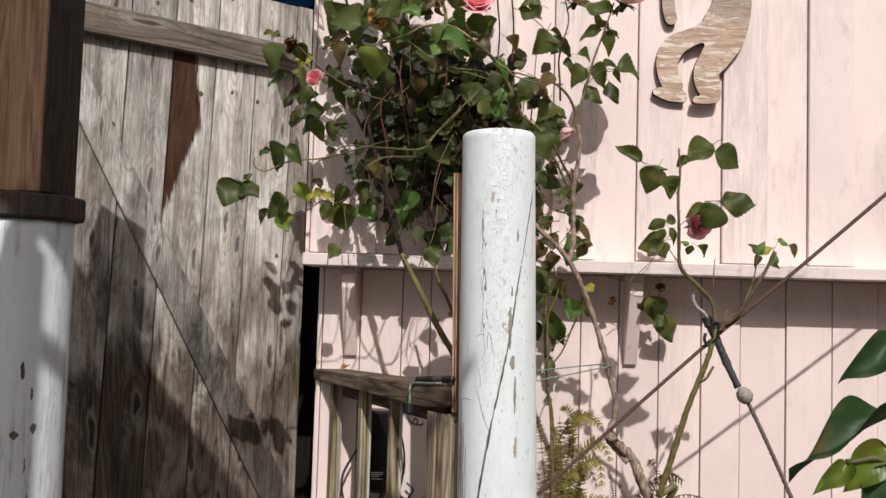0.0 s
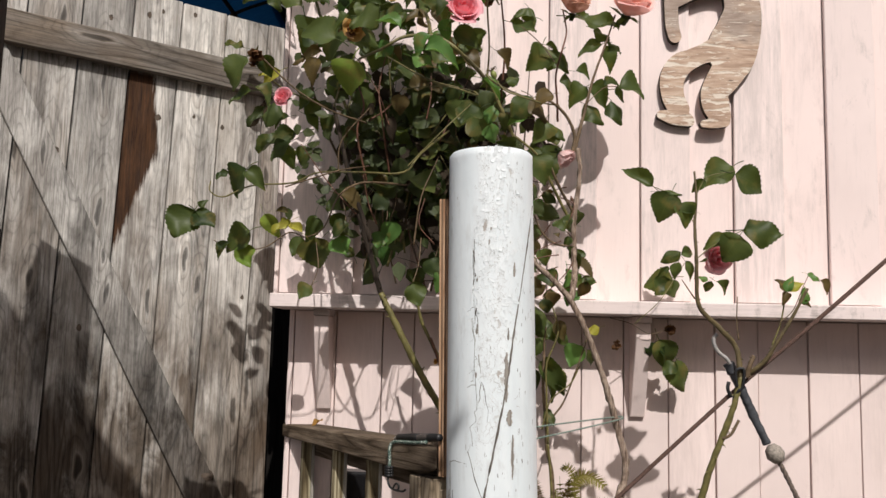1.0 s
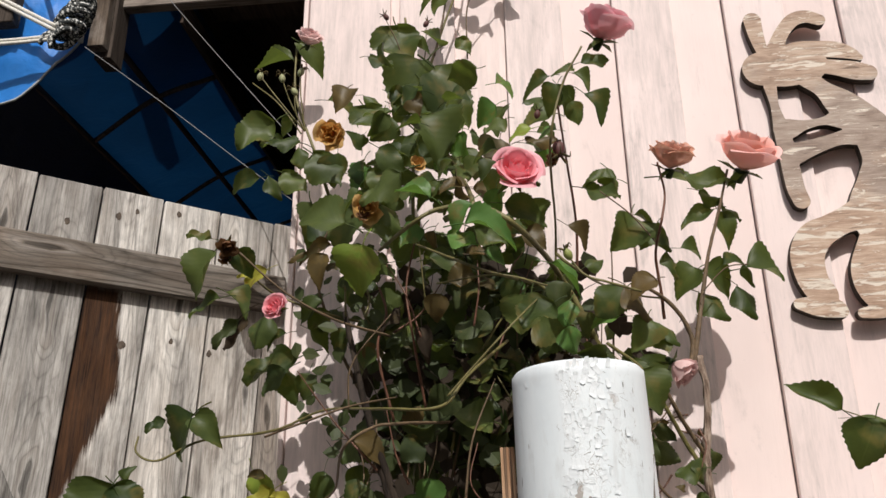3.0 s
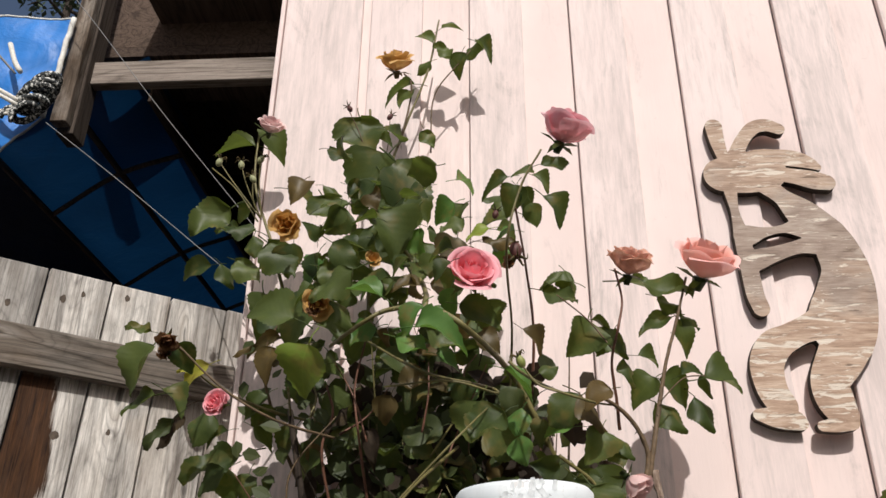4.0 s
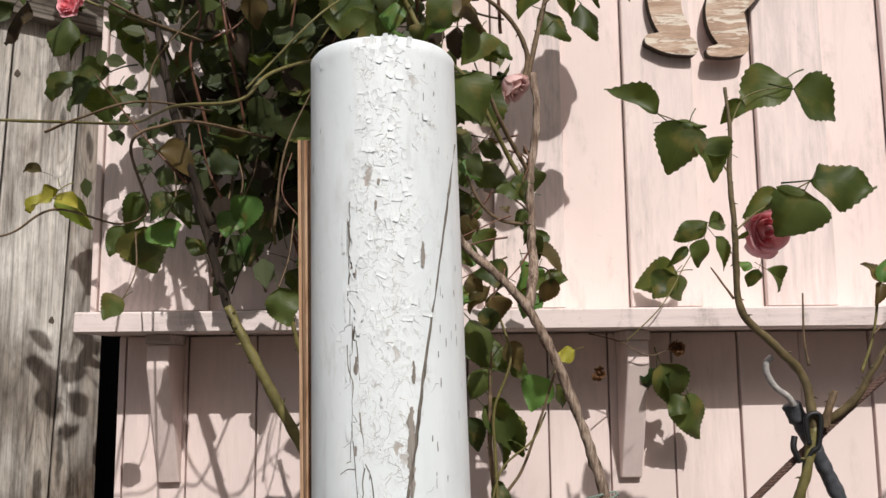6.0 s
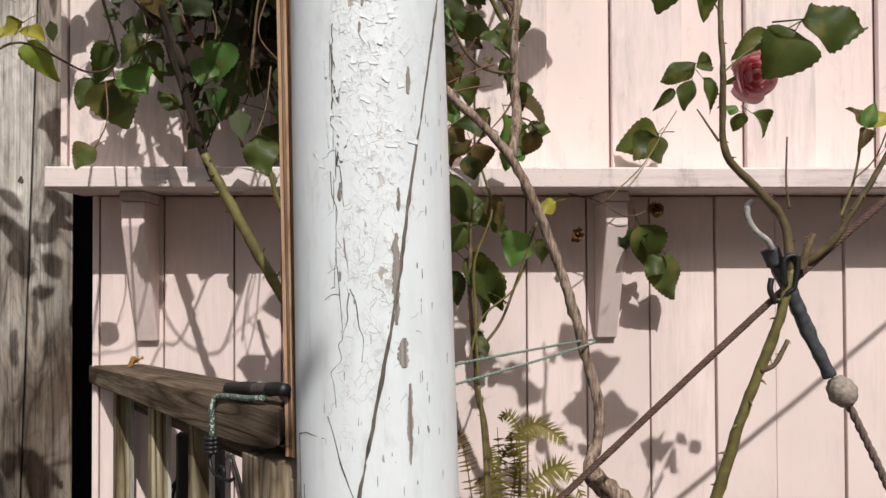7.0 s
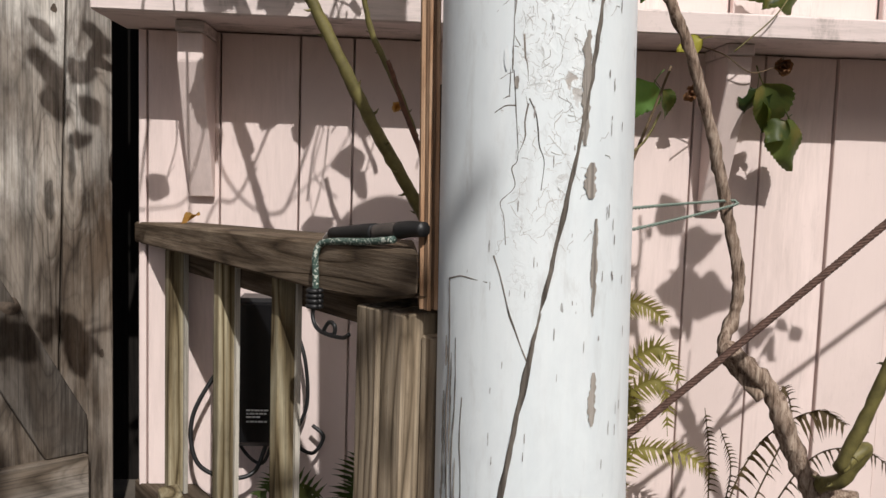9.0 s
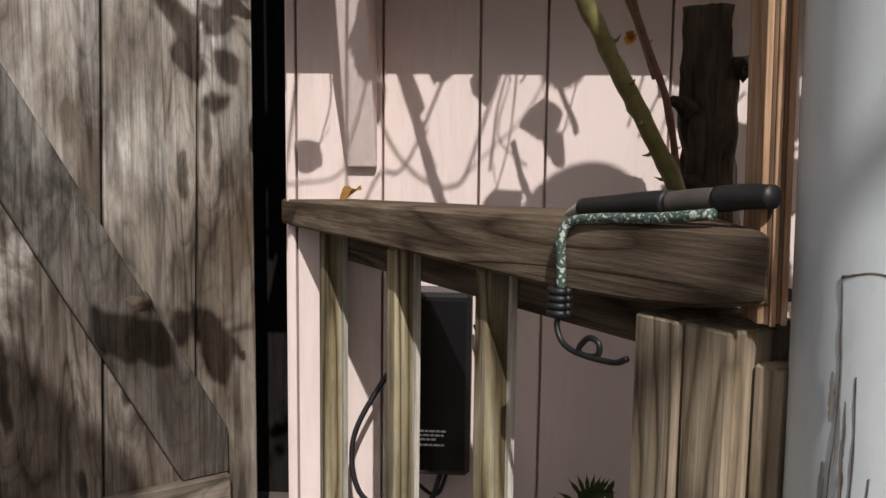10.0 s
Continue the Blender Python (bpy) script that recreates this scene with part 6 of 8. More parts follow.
def rose_low():
    cane(((-0.027, 2.600, 1.404), (0.002, 2.600, 1.348), (0.048, 2.610, 1.260), (0.103, 2.630, 1.162), (0.153, 2.660, 1.080), (0.200, 2.720, 0.988)), 0.0075, 0.0100, GREEN_STEM)
    cane(((-0.058, 2.600, 1.536), (-0.118, 2.600, 1.705), (-0.174, 2.640, 1.907)), 0.0075, 0.0050, STUMP_BARK)
    cane(((-0.118, 2.60, 1.705), (-0.095, 2.60, 1.62), (-0.060, 2.600, 1.51), (-0.027, 2.600, 1.404), (0.002, 2.600, 1.348)), 0.0060, 0.0076, STUMP_BARK)
    cane(((0.057, 2.680, 1.411), (0.074, 2.690, 1.337), (0.112, 2.700, 1.260), (0.143, 2.720, 1.189)), 0.0040, 0.0050, GREEN_STEM)
    cane(((0.099, 2.680, 1.295), (0.124, 2.690, 1.227), (0.153, 2.700, 1.157), (0.174, 2.720, 1.063)), 0.0035, 0.0045, RED_STEM)
    cane(((0.404, 2.640, 1.035), (0.399, 2.640, 1.163), (0.398, 2.630, 1.236), (0.425, 2.620, 1.317), (0.407, 2.620, 1.389)), 0.0030, 0.0020, GREEN_STEM)
    cane(((0.419, 2.660, 0.819), (0.415, 2.660, 0.930), (0.404, 2.640, 1.035)), 0.0040, 0.0030, GREEN_STEM)
    cane(((0.386, 2.620, 1.072), (0.408, 2.620, 1.144), (0.457, 2.620, 1.188), (0.480, 2.620, 1.232)), 0.0020, 0.0015, GREEN_STEM)
    cane(((0.593, 2.840, 1.363), (0.651, 2.840, 1.348), (0.708, 2.850, 1.321), (0.775, 2.860, 1.345)), 0.0012, 0.0008, BROWN_STEM)
    leaf((-0.150, 2.790, 1.696), (-0.209, 2.783, 1.647), 0.80, G)
    leaf((0.021, 2.790, 1.592), (-0.053, 2.802, 1.551), 0.75, G)
    leaf((-0.020, 2.770, 1.544), (-0.044, 2.781, 1.486), 0.60, L)
    leaf((-0.296, 2.770, 1.855), (-0.402, 2.771, 1.796), 0.45, G)
    leaf((-0.334, 2.790, 1.841), (-0.293, 2.787, 1.774), 0.60, G)
    leaf((-0.234, 2.770, 1.626), (-0.254, 2.762, 1.552), 0.50, G)
    leaf((-0.195, 2.840, 1.640), (-0.156, 2.825, 1.583), 0.60, G)
    leaf((0.028, 2.840, 1.487), (0.062, 2.830, 1.433), 0.60, G)
    leaf((-0.132, 2.840, 1.520), (-0.162, 2.845, 1.565), 0.60, G)
    leaf((-0.381, 2.790, 1.630), (-0.345, 2.798, 1.563), 0.50, Y)
    leaf((0.394, 2.740, 1.827), (0.423, 2.733, 1.735), 0.90, G)
    leaf((0.358, 2.740, 1.817), (0.394, 2.746, 1.765), 0.70, G)
    leaf((0.380, 2.720, 1.354), (0.426, 2.725, 1.290), 0.60, G)
    leaf((0.437, 2.720, 1.321), (0.464, 2.723, 1.283), 0.60, G)
    leaf((0.500, 2.720, 1.283), (0.465, 2.722, 1.228), 0.80, L)
    leaf((0.512, 2.720, 1.273), (0.535, 2.725, 1.233), 0.60, G)
    leaf((0.399, 2.720, 1.250), (0.454, 2.713, 1.161), 0.42, G)
    leaf((0.526, 2.600, 1.330), (0.492, 2.603, 1.316), 0.60, YY)
    leaf((0.394, 2.720, 1.197), (0.432, 2.710, 1.140), 0.40, G)
    leaf((0.736, 2.870, 1.306), (0.759, 2.867, 1.227), 0.75, G)
    leaf((0.727, 2.870, 1.298), (0.716, 2.875, 1.250), 0.70, G)
    leaf((0.785, 2.870, 1.250), (0.817, 2.873, 1.160), 0.60, G)
    leaf((0.780, 2.870, 1.245), (0.745, 2.861, 1.210), 0.70, G)
    leaf((0.736, 2.870, 1.282), (0.778, 2.880, 1.235), 0.70, G)


def rose_small():
    cane(((0.697, 2.530, 0.731), (0.714, 2.500, 0.753), (0.729, 2.480, 0.800), (0.683, 2.460, 0.779)), 0.0110, 0.0085, GREEN_STEM)
    cane(((0.683, 2.460, 0.779), (0.710, 2.440, 0.874), (0.740, 2.420, 0.995), (0.770, 2.410, 1.083), (0.794, 2.400, 1.154), (0.812, 2.400, 1.222)), 0.0085, 0.0066, GREEN_STEM)
    cane(((0.813, 2.400, 1.210), (0.801, 2.400, 1.287), (0.765, 2.390, 1.327), (0.715, 2.380, 1.377), (0.707, 2.370, 1.439), (0.704, 2.360, 1.483), (0.701, 2.360, 1.560), (0.705, 2.360, 1.623), (0.701, 2.360, 1.682)), 0.0068, 0.0024, OLIVE_STEM)
    cane(((0.830, 2.400, 1.230), (0.859, 2.380, 1.259), (0.879, 2.370, 1.296), (0.908, 2.360, 1.347), (0.945, 2.350, 1.421)), 0.0055, 0.0030, OLIVE_STEM)
    cane(((0.770, 2.405, 1.084), (0.786, 2.40, 1.092), (0.797, 2.40, 1.110), (0.806, 2.40, 1.126)), 0.0040, 0.0030, BROWN_STEM)
    cane(((0.822, 2.395, 1.222), (0.828, 2.39, 1.247), (0.838, 2.39, 1.270)), 0.0062, 0.0045, BROWN_STEM)
    cane(((0.805, 2.390, 1.304), (0.801, 2.390, 1.341), (0.803, 2.390, 1.402)), 0.0020, 0.0012, BROWN_STEM)
    cane(((0.705, 2.380, 1.394), (0.676, 2.380, 1.437)), 0.0020, 0.0010, BROWN_STEM)
    cane(((0.653, 2.800, 1.346), (0.720, 2.796, 1.410), (0.781, 2.850, 1.487), (0.807, 2.860, 1.524)), 0.0012, 0.0010, GREEN_STEM)
    cane(((0.709, 2.370, 1.485), (0.741, 2.370, 1.512), (0.785, 2.360, 1.537), (0.808, 2.350, 1.550)), 0.0012, 0.0009, GREEN_STEM)
    cane(((0.702, 2.360, 1.560), (0.681, 2.360, 1.591), (0.648, 2.360, 1.627), (0.607, 2.360, 1.646)), 0.0012, 0.0008, GREEN_STEM)
    cane(((0.706, 2.360, 1.630), (0.731, 2.360, 1.670), (0.789, 2.350, 1.682)), 0.0012, 0.0008, GREEN_STEM)
    leaf((0.607, 2.360, 1.646), (0.544, 2.361, 1.693), 0.42, G, (0.05, -1.0, 0.2), 0.2)
    leaf((0.650, 2.360, 1.631), (0.621, 2.359, 1.570), 0.85, G, (0.05, -1.0, 0.2), 0.2)
    leaf((0.621, 2.360, 1.635), (0.667, 2.342, 1.630), 0.30, G, (0.05, -1.0, 0.2), 0.2)
    leaf((0.700, 2.360, 1.590), (0.660, 2.358, 1.600), 0.40, G, (0.05, -1.0, 0.2), 0.2)
    leaf((0.660, 2.360, 1.607), (0.685, 2.350, 1.556), 0.70, G, (0.05, -1.0, 0.2), 0.2)
    leaf((0.788, 2.360, 1.695), (0.725, 2.362, 1.653), 0.75, G, (0.05, -1.0, 0.2), 0.2)
    leaf((0.786, 2.340, 1.673), (0.856, 2.336, 1.642), 0.75, G, (0.05, -1.0, 0.2), 0.2)
    leaf((0.724, 2.360, 1.664), (0.699, 2.367, 1.635), 0.55, G, (0.05, -1.0, 0.2), 0.2)
    leaf((0.803, 2.340, 1.548), (0.895, 2.341, 1.544), 0.62, G, (0.05, -1.0, 0.2), 0.2)
    leaf((0.802, 2.360, 1.538), (0.763, 2.366, 1.482), 0.95, G, (0.05, -1.0, 0.2), 0.2)
    leaf((0.776, 2.380, 1.535), (0.729, 2.372, 1.515), 0.55, G, (0.05, -1.0, 0.2), 0.2)
    leaf((0.675, 2.380, 1.498), (0.630, 2.381, 1.482), 0.55, G, (0.05, -1.0, 0.2), 0.2)
    leaf((0.675, 2.380, 1.494), (0.708, 2.384, 1.503), 0.70, G, (0.05, -1.0, 0.2), 0.2)
    leaf((0.670, 2.380, 1.477), (0.667, 2.387, 1.436), 0.55, G, (0.05, -1.0, 0.2), 0.2)
    leaf((0.684, 2.380, 1.479), (0.702, 2.373, 1.438), 0.40, G, (0.05, -1.0, 0.2), 0.2)
    leaf((0.775, 2.870, 1.481), (0.698, 2.877, 1.464), 0.75, G, (0.05, -1.0, 0.2), 0.2)
    leaf((0.775, 2.870, 1.476), (0.792, 2.878, 1.426), 0.85, G, (0.05, -1.0, 0.2), 0.2)
    leaf((0.769, 2.870, 1.476), (0.724, 2.873, 1.430), 0.75, G, (0.05, -1.0, 0.2), 0.2)
    leaf((0.749, 2.400, 1.436), (0.738, 2.411, 1.411), 0.60, G, (0.05, -1.0, 0.2), 0.2)
    leaf((0.759, 2.400, 1.436), (0.791, 2.411, 1.409), 0.40, G, (0.05, -1.0, 0.2), 0.2)
    leaf((0.651, 2.400, 1.468), (0.627, 2.398, 1.441), 0.35, G, (0.05, -1.0, 0.2), 0.2)
    leaf((0.741, 2.400, 1.439), (0.718, 2.398, 1.446), 0.50, L, (0.05, -1.0, 0.2), 0.2)


rose_main()
rose_right()
rose_top()
rose_low()
rose_small()


def cane_tip():
    """Withered flower heads and a last leaf at the end of the green cane."""
    leaf((0.917, 2.400, 1.416), (0.893, 2.390, 1.444), 0.70, B)
    leaf((0.918, 2.400, 1.416), (0.928, 2.390, 1.450), 0.50, L)
    leaf((0.921, 2.400, 1.416), (0.948, 2.390, 1.442), 0.60, YY)
    leaf((0.917, 2.400, 1.416), (0.905, 2.390, 1.388), 0.50, B)
    leaf((0.946, 2.400, 1.390), (0.962, 2.390, 1.425), 0.60, L)
    leaf((0.951, 2.400, 1.390), (0.968, 2.390, 1.384), 0.50, B)
    leaf((0.965, 2.400, 1.458), (0.990, 2.390, 1.443), 0.45, L)
    leaf((0.994, 2.400, 1.444), (1.013, 2.390, 1.418), 0.60, B)
    cane(((0.900, 2.400, 1.345), (0.931, 2.400, 1.375), (0.954, 2.400, 1.427), (0.968, 2.400, 1.456)), 0.0012, 0.0008, BROWN_STEM)
    cane(((0.886, 2.410, 1.294), (0.906, 2.410, 1.345), (0.920, 2.410, 1.416)), 0.0022, 0.0015, GREEN_STEM)


def thicket():
    """The crowded heart of the bush: old twigs and shaded leaves close to the wall."""
    r = random.Random(3)
    for i in range(15):
        x = r.uniform(-0.12, 0.36)
        lean = r.uniform(-0.12, 0.12)
        z0 = r.uniform(1.35, 1.6)
        z1 = z0 + r.uniform(0.2, 0.55)
        y = r.uniform(2.68, 2.87)
        mid = Vector((x + lean * 0.3 + r.uniform(-0.05, 0.05), y + r.uniform(-0.04, 0.04), (z0 + z1) / 2))
        cane(((x, y, z0), tuple(mid), (x + lean, y - r.uniform(0, 0.08), z1)), r.uniform(0.0022, 0.004), 0.0012, r.choice((BROWN_STEM, BROWN_STEM, RED_STEM, GREEN_STEM)))
    for i in range(125):
        x = r.gauss(0.10, 0.15)
        z = r.gauss(1.78, 0.15)
        y = r.uniform(2.56, 2.86)
        if not (-0.18 < x < 0.38 and 1.58 < z < 2.12):
            continue
        size = r.uniform(0.045, 0.075)
        a = r.uniform(-math.pi, math.pi)
        d = Vector((math.cos(a), r.uniform(-0.5, 0.3), math.sin(a) - 0.5)).normalized() * size
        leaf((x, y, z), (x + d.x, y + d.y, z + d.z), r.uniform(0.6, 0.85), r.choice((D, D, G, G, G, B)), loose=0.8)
    # bare reddish twigs across the front of the heart
    for i in range(16):
        x, z, y = r.uniform(-0.16, 0.30), r.uniform(1.45, 1.95), r.uniform(2.5, 2.66)
        a = r.uniform(-0.9, 0.9)
        d = Vector((math.sin(a), r.uniform(-0.2, 0.2), math.cos(a))) * r.uniform(0.10, 0.24)
        bow = Vector((r.uniform(-0.03, 0.03), r.uniform(-0.03, 0.03), r.uniform(-0.02, 0.02)))
        p = Vector((x, y, z))
        cane((tuple(p), tuple(p + d * 0.5 + bow), tuple(p + d)), r.uniform(0.0014, 0.003), 0.0009, r.choice((BROWN_STEM, RED_STEM, RED_STEM, GREEN_STEM)))
    # leaves and twigs between the post and the old cane
    for i in range(16):
        x, z, y = r.uniform(0.33, 0.50), r.uniform(1.38, 1.68), r.uniform(2.58, 2.80)
        size = r.uniform(0.04, 0.06)
        a = r.uniform(-math.pi, math.pi)
        leaf((x, y, z), (x + size * math.cos(a), y - 0.01, z + size * (0.6 * math.sin(a) - 0.4)), r.uniform(0.6, 0.9), r.choice((G, G, G, B, L)), loose=0.7)
    # a few leaves low over the ledge, whose shadows fall on the boards below it
    for i in range(8):
        x, z, y = -0.21 + 0.052 * i + r.uniform(-0.02, 0.02), r.uniform(1.40, 1.60), r.uniform(2.58, 2.68)
        a = r.uniform(-2.6, -0.5)
        size = r.uniform(0.045, 0.065)
        leaf((x, y, z), (x + size * math.cos(a), y - 0.01, z + size * math.sin(a)), r.uniform(0.7, 0.95), r.choice((G, G, L, D)), loose=0.6)
        cane(((x, y, z), (x + 0.012, y + 0.02, z + 0.05), (x + r.uniform(-0.02, 0.03), y + 0.05, z + 0.12)), 0.0011, 0.0015, BROWN_STEM)
    # dry twigs and small leaves hanging round the old cane
    for i in range(13):
        p = Vector((r.uniform(0.39, 0.47), r.uniform(2.56, 2.66), r.uniform(1.45, 1.72)))
        a = r.uniform(-1.3, 1.3)
        d = Vector((math.sin(a), r.uniform(-0.3, 0.2), -math.cos(a) * 0.8)) * r.uniform(0.05, 0.11)
        cane((tuple(p), tuple(p + d * 0.5 + Vector((0.01, 0, 0.006))), tuple(p + d)), 0.0018, 0.0008, r.choice((BROWN_STEM, RED_STEM)))
        for f in (0.7, 1.0):
            q = p + d * f
            e = Vector((r.uniform(-1, 1), r.uniform(-0.3, 0.2), r.uniform(-1.2, 0.2))).normalized() * r.uniform(0.03, 0.05)
            leaf(tuple(q), tuple(q + e), r.uniform(0.55, 0.85), r.choice((G, G, D, B)), loose=0.7)
    # the overhanging crown above the heart
    for i in range(110):
        x, z, y = r.gauss(0.0, 0.15), r.uniform(1.95, 2.40), r.uniform(2.46, 2.76)
        if not -0.17 < x < 0.27:
            continue
        size = r.uniform(0.042, 0.066)
        a = r.uniform(-math.pi, math.pi)
        d = Vector((math.cos(a), r.uniform(-0.5, 0.3), 0.6 * math.sin(a) - 0.5)).normalized() * size
        leaf((x, y, z), (x + d.x, y + d.y, z + d.z), r.uniform(0.65, 0.9), r.choice((G, G, G, G, B, L)), loose=0.8)
    # small shaded inner leaves and dead twigs, too many to count
    inner, dead = bmesh.new(), bmesh.new()
    for i in range(1300):
        if i < 850:
            x, z, y0, y1, small = r.gauss(0.06, 0.13), r.gauss(1.76, 0.15), 2.70, 2.91, 1.0
            if not (-0.17 < x < 0.40 and 1.46 < z < 2.08) or (z < 1.66 and x < 0.22 and i % 5 < 3):
                continue
        else:
            x, z, y0, y1, small = r.uniform(-0.30, 0.46), r.uniform(1.55, 2.30), 2.62, 2.88, 0.62
            if (x + 0.05) ** 2 / 0.12 + (z - 1.9) ** 2 / 0.17 > r.uniform(0.2, 1.0):
                continue
        p = Vector((x, r.uniform(y0, y1), z))
        a = r.uniform(-math.pi, math.pi)
        d = Vector((math.cos(a), r.uniform(-0.3, 0.3), math.sin(a) - 0.4)).normalized() * r.uniform(0.04, 0.065) * small
        up = Vector((r.uniform(-0.5, 0.5), -1, r.uniform(-0.2, 0.8)))
        w = d.cross(up).normalized() * d.length * 0.36
        k = up.normalized() * d.length * r.uniform(-0.12, 0.12)
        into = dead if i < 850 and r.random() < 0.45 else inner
        rib = [into.verts.new(q) for q in (p, p + d * 0.35, p + d * 0.7, p + d)]
        for sg in (-1, 1):
            e1, e2 = into.verts.new(p + d * 0.28 + w * sg * 0.95 + k), into.verts.new(p + d * 0.62 + w * sg * 0.85 + k)
            into.faces.new((rib[0], rib[1], e1))
            into.faces.new((rib[1], rib[2], e2, e1))
            into.faces.new((rib[2], rib[3], e2))
    for i in range(70):
        p = Vector((r.gauss(0.08, 0.13), r.uniform(2.62, 2.88), r.uniform(1.42, 2.0)))
        if not -0.17 < p.x < 0.36:
            continue
        a = r.gauss(0, 0.7)
        d = Vector((math.sin(a), r.uniform(-0.3, 0.2), math.cos(a))) * r.uniform(0.06, 0.17)
        tube([p, p + d * 0.5 + Vector((r.uniform(-0.012, 0.012), 0, r.uniform(-0.01, 0.01))), p + d], r.uniform(0.0009, 0.002), 0.0006, 2, 4, bm=dead)
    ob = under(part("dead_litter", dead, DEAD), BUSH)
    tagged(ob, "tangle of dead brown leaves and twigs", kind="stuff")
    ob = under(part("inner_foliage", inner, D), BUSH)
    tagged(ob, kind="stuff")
    # root stock
    bm = tube([(0.235, 2.76, 0.36), (0.225, 2.76, 0.7), (0.215, 2.755, 1.0), (0.208, 2.75, 1.15), (0.203, 2.75, 1.27)], 0.046, 0.030, 16, 36)
    for v in bm.verts:
        axis = Vector((0.235 - 0.035 * (v.co.z - 0.36), 2.757, v.co.z))
        out = (v.co - axis)
        turn = math.atan2(out.y, out.x)
        furrow = abs(noise.noise(Vector((math.cos(turn) * 4.5, math.sin(turn) * 4.5, v.co.z * 7)))) * 0.55
        v.co = axis + out * (1 - furrow + 0.22 * noise.noise(Vector((turn, 0, v.co.z * 26))))
    under(part("stump", bm, STUMP_BARK, None, "dark furrowed old stump", smooth=True), BUSH)
    for x, z, dx in ((0.19, 1.15, -0.02), (0.235, 1.2, 0.02), (0.205, 1.06, -0.022)):
        under(part("stump_knob", tube([(x, 2.735, z), (x + dx, 2.722, z + 0.012), (x + dx * 1.5, 2.718, z + 0.016)], 0.013, 0.004, 4, 9, rough=0.9), STUMP_BARK, smooth=True), BUSH)
    # cut stub where the green cane leaves the old wood
    under(part("cut_stub", tube([(0.70, 2.545, 0.715), (0.725, 2.53, 0.71), (0.745, 2.515, 0.712)], 0.017, 0.0165, 3, 10, rough=0.2), BARK, smooth=True), BUSH)


def low_growth():
    """Thin shoots and hanging leaves beside the foot of the rose."""
    cane(((0.394, 2.66, 1.258), (0.392, 2.66, 1.173), (0.401, 2.665, 1.080), (0.405, 2.67, 1.015), (0.419, 2.675, 0.950), (0.424, 2.68, 0.791), (0.43, 2.69, 0.40)), 0.0034, 0.0055, BROWN_STEM)
    cane(((0.503, 2.655, 1.300), (0.476, 2.66, 1.220), (0.443, 2.66, 1.136), (0.410, 2.665, 1.090), (0.402, 2.668, 1.060)), 0.0018, 0.0030, BROWN_STEM)
    cane(((0.398, 2.66, 1.33), (0.394, 2.66, 1.29), (0.394, 2.66, 1.25)), 0.0018, 0.0030, BROWN_STEM)
    for a, b, w, m in (((0.362, 2.68, 1.385), (0.418, 2.68, 1.305), 0.56, G), ((0.384, 2.675, 1.240), (0.452, 2.66, 1.160), 0.42, G), ((0.425, 2.69, 1.345), (0.452, 2.68, 1.300), 0.6, B),
                       ((0.392, 2.66, 1.30), (0.362, 2.65, 1.255), 0.6, G), ((0.400, 2.66, 1.12), (0.418, 2.65, 1.075), 0.5, D), ((0.36, 2.70, 1.22), (0.375, 2.69, 1.165), 0.55, D)):
        leaf(a, b, w, m)


low_growth()
thicket()
cane_tip()
bloom((0.346, 2.480, 2.408), 0.068, PETAL_PINK, (0.35, -0.35, 0.85), 0.5)
bloom((0.607, 2.600, 2.182), 0.082, PETAL_CORAL, (0.25, -0.62, 0.72), 0.5, 0.45)
bloom((0.449, 2.520, 2.144), 0.058, PETAL_RUST, (0.15, -0.5, 0.85), 0.42, 1.4)
bloom((0.168, 2.470, 2.106), 0.058, PETAL_DEEP, (0.25, -0.9, 0.25), 0.55)
bloom((-0.301, 2.600, 1.912), 0.032, PETAL_DEEP, (-0.3, -0.9, 0.1))
bloom((-0.015, 2.700, 2.764), 0.056, PETAL_DRY, (0, -0.7, 0.7))
bloom((-0.281, 2.660, 2.560), 0.040, PETAL_PALE, (0.3, -0.6, 0.6))
bloom((-0.213, 2.620, 2.288), 0.042, PETAL_DRY, (0, -0.9, -0.3))
bloom((0.769, 2.420, 1.493), 0.048, PETAL_PINK, (0.2, -0.9, -0.2))
bloom((0.432, 2.570, 1.757), 0.044, PETAL_PALE, (0.55, -0.25, -0.6), 0.22)
bloom((0.114, 2.720, 1.233), 0.010, PETAL_DRY, (0, -0.9, -0.3))
bloom((0.621, 2.890, 1.288), 0.019, PETAL_BROWN, (0, -0.9, -0.3))
bloom((0.765, 2.860, 1.336), 0.020, PETAL_BROWN, (0, -0.9, -0.3))
bloom((-0.330, 2.410, 1.940), 0.018, PETAL_BROWN, (0.2, -0.8, 0.3))
bloom((0.230, 2.500, 2.136), 0.016, PETAL_BROWN, (0.2, -0.8, -0.3))
bloom((-0.113, 2.500, 2.052), 0.018, PETAL_BROWN, (0.2, -0.8, -0.1))


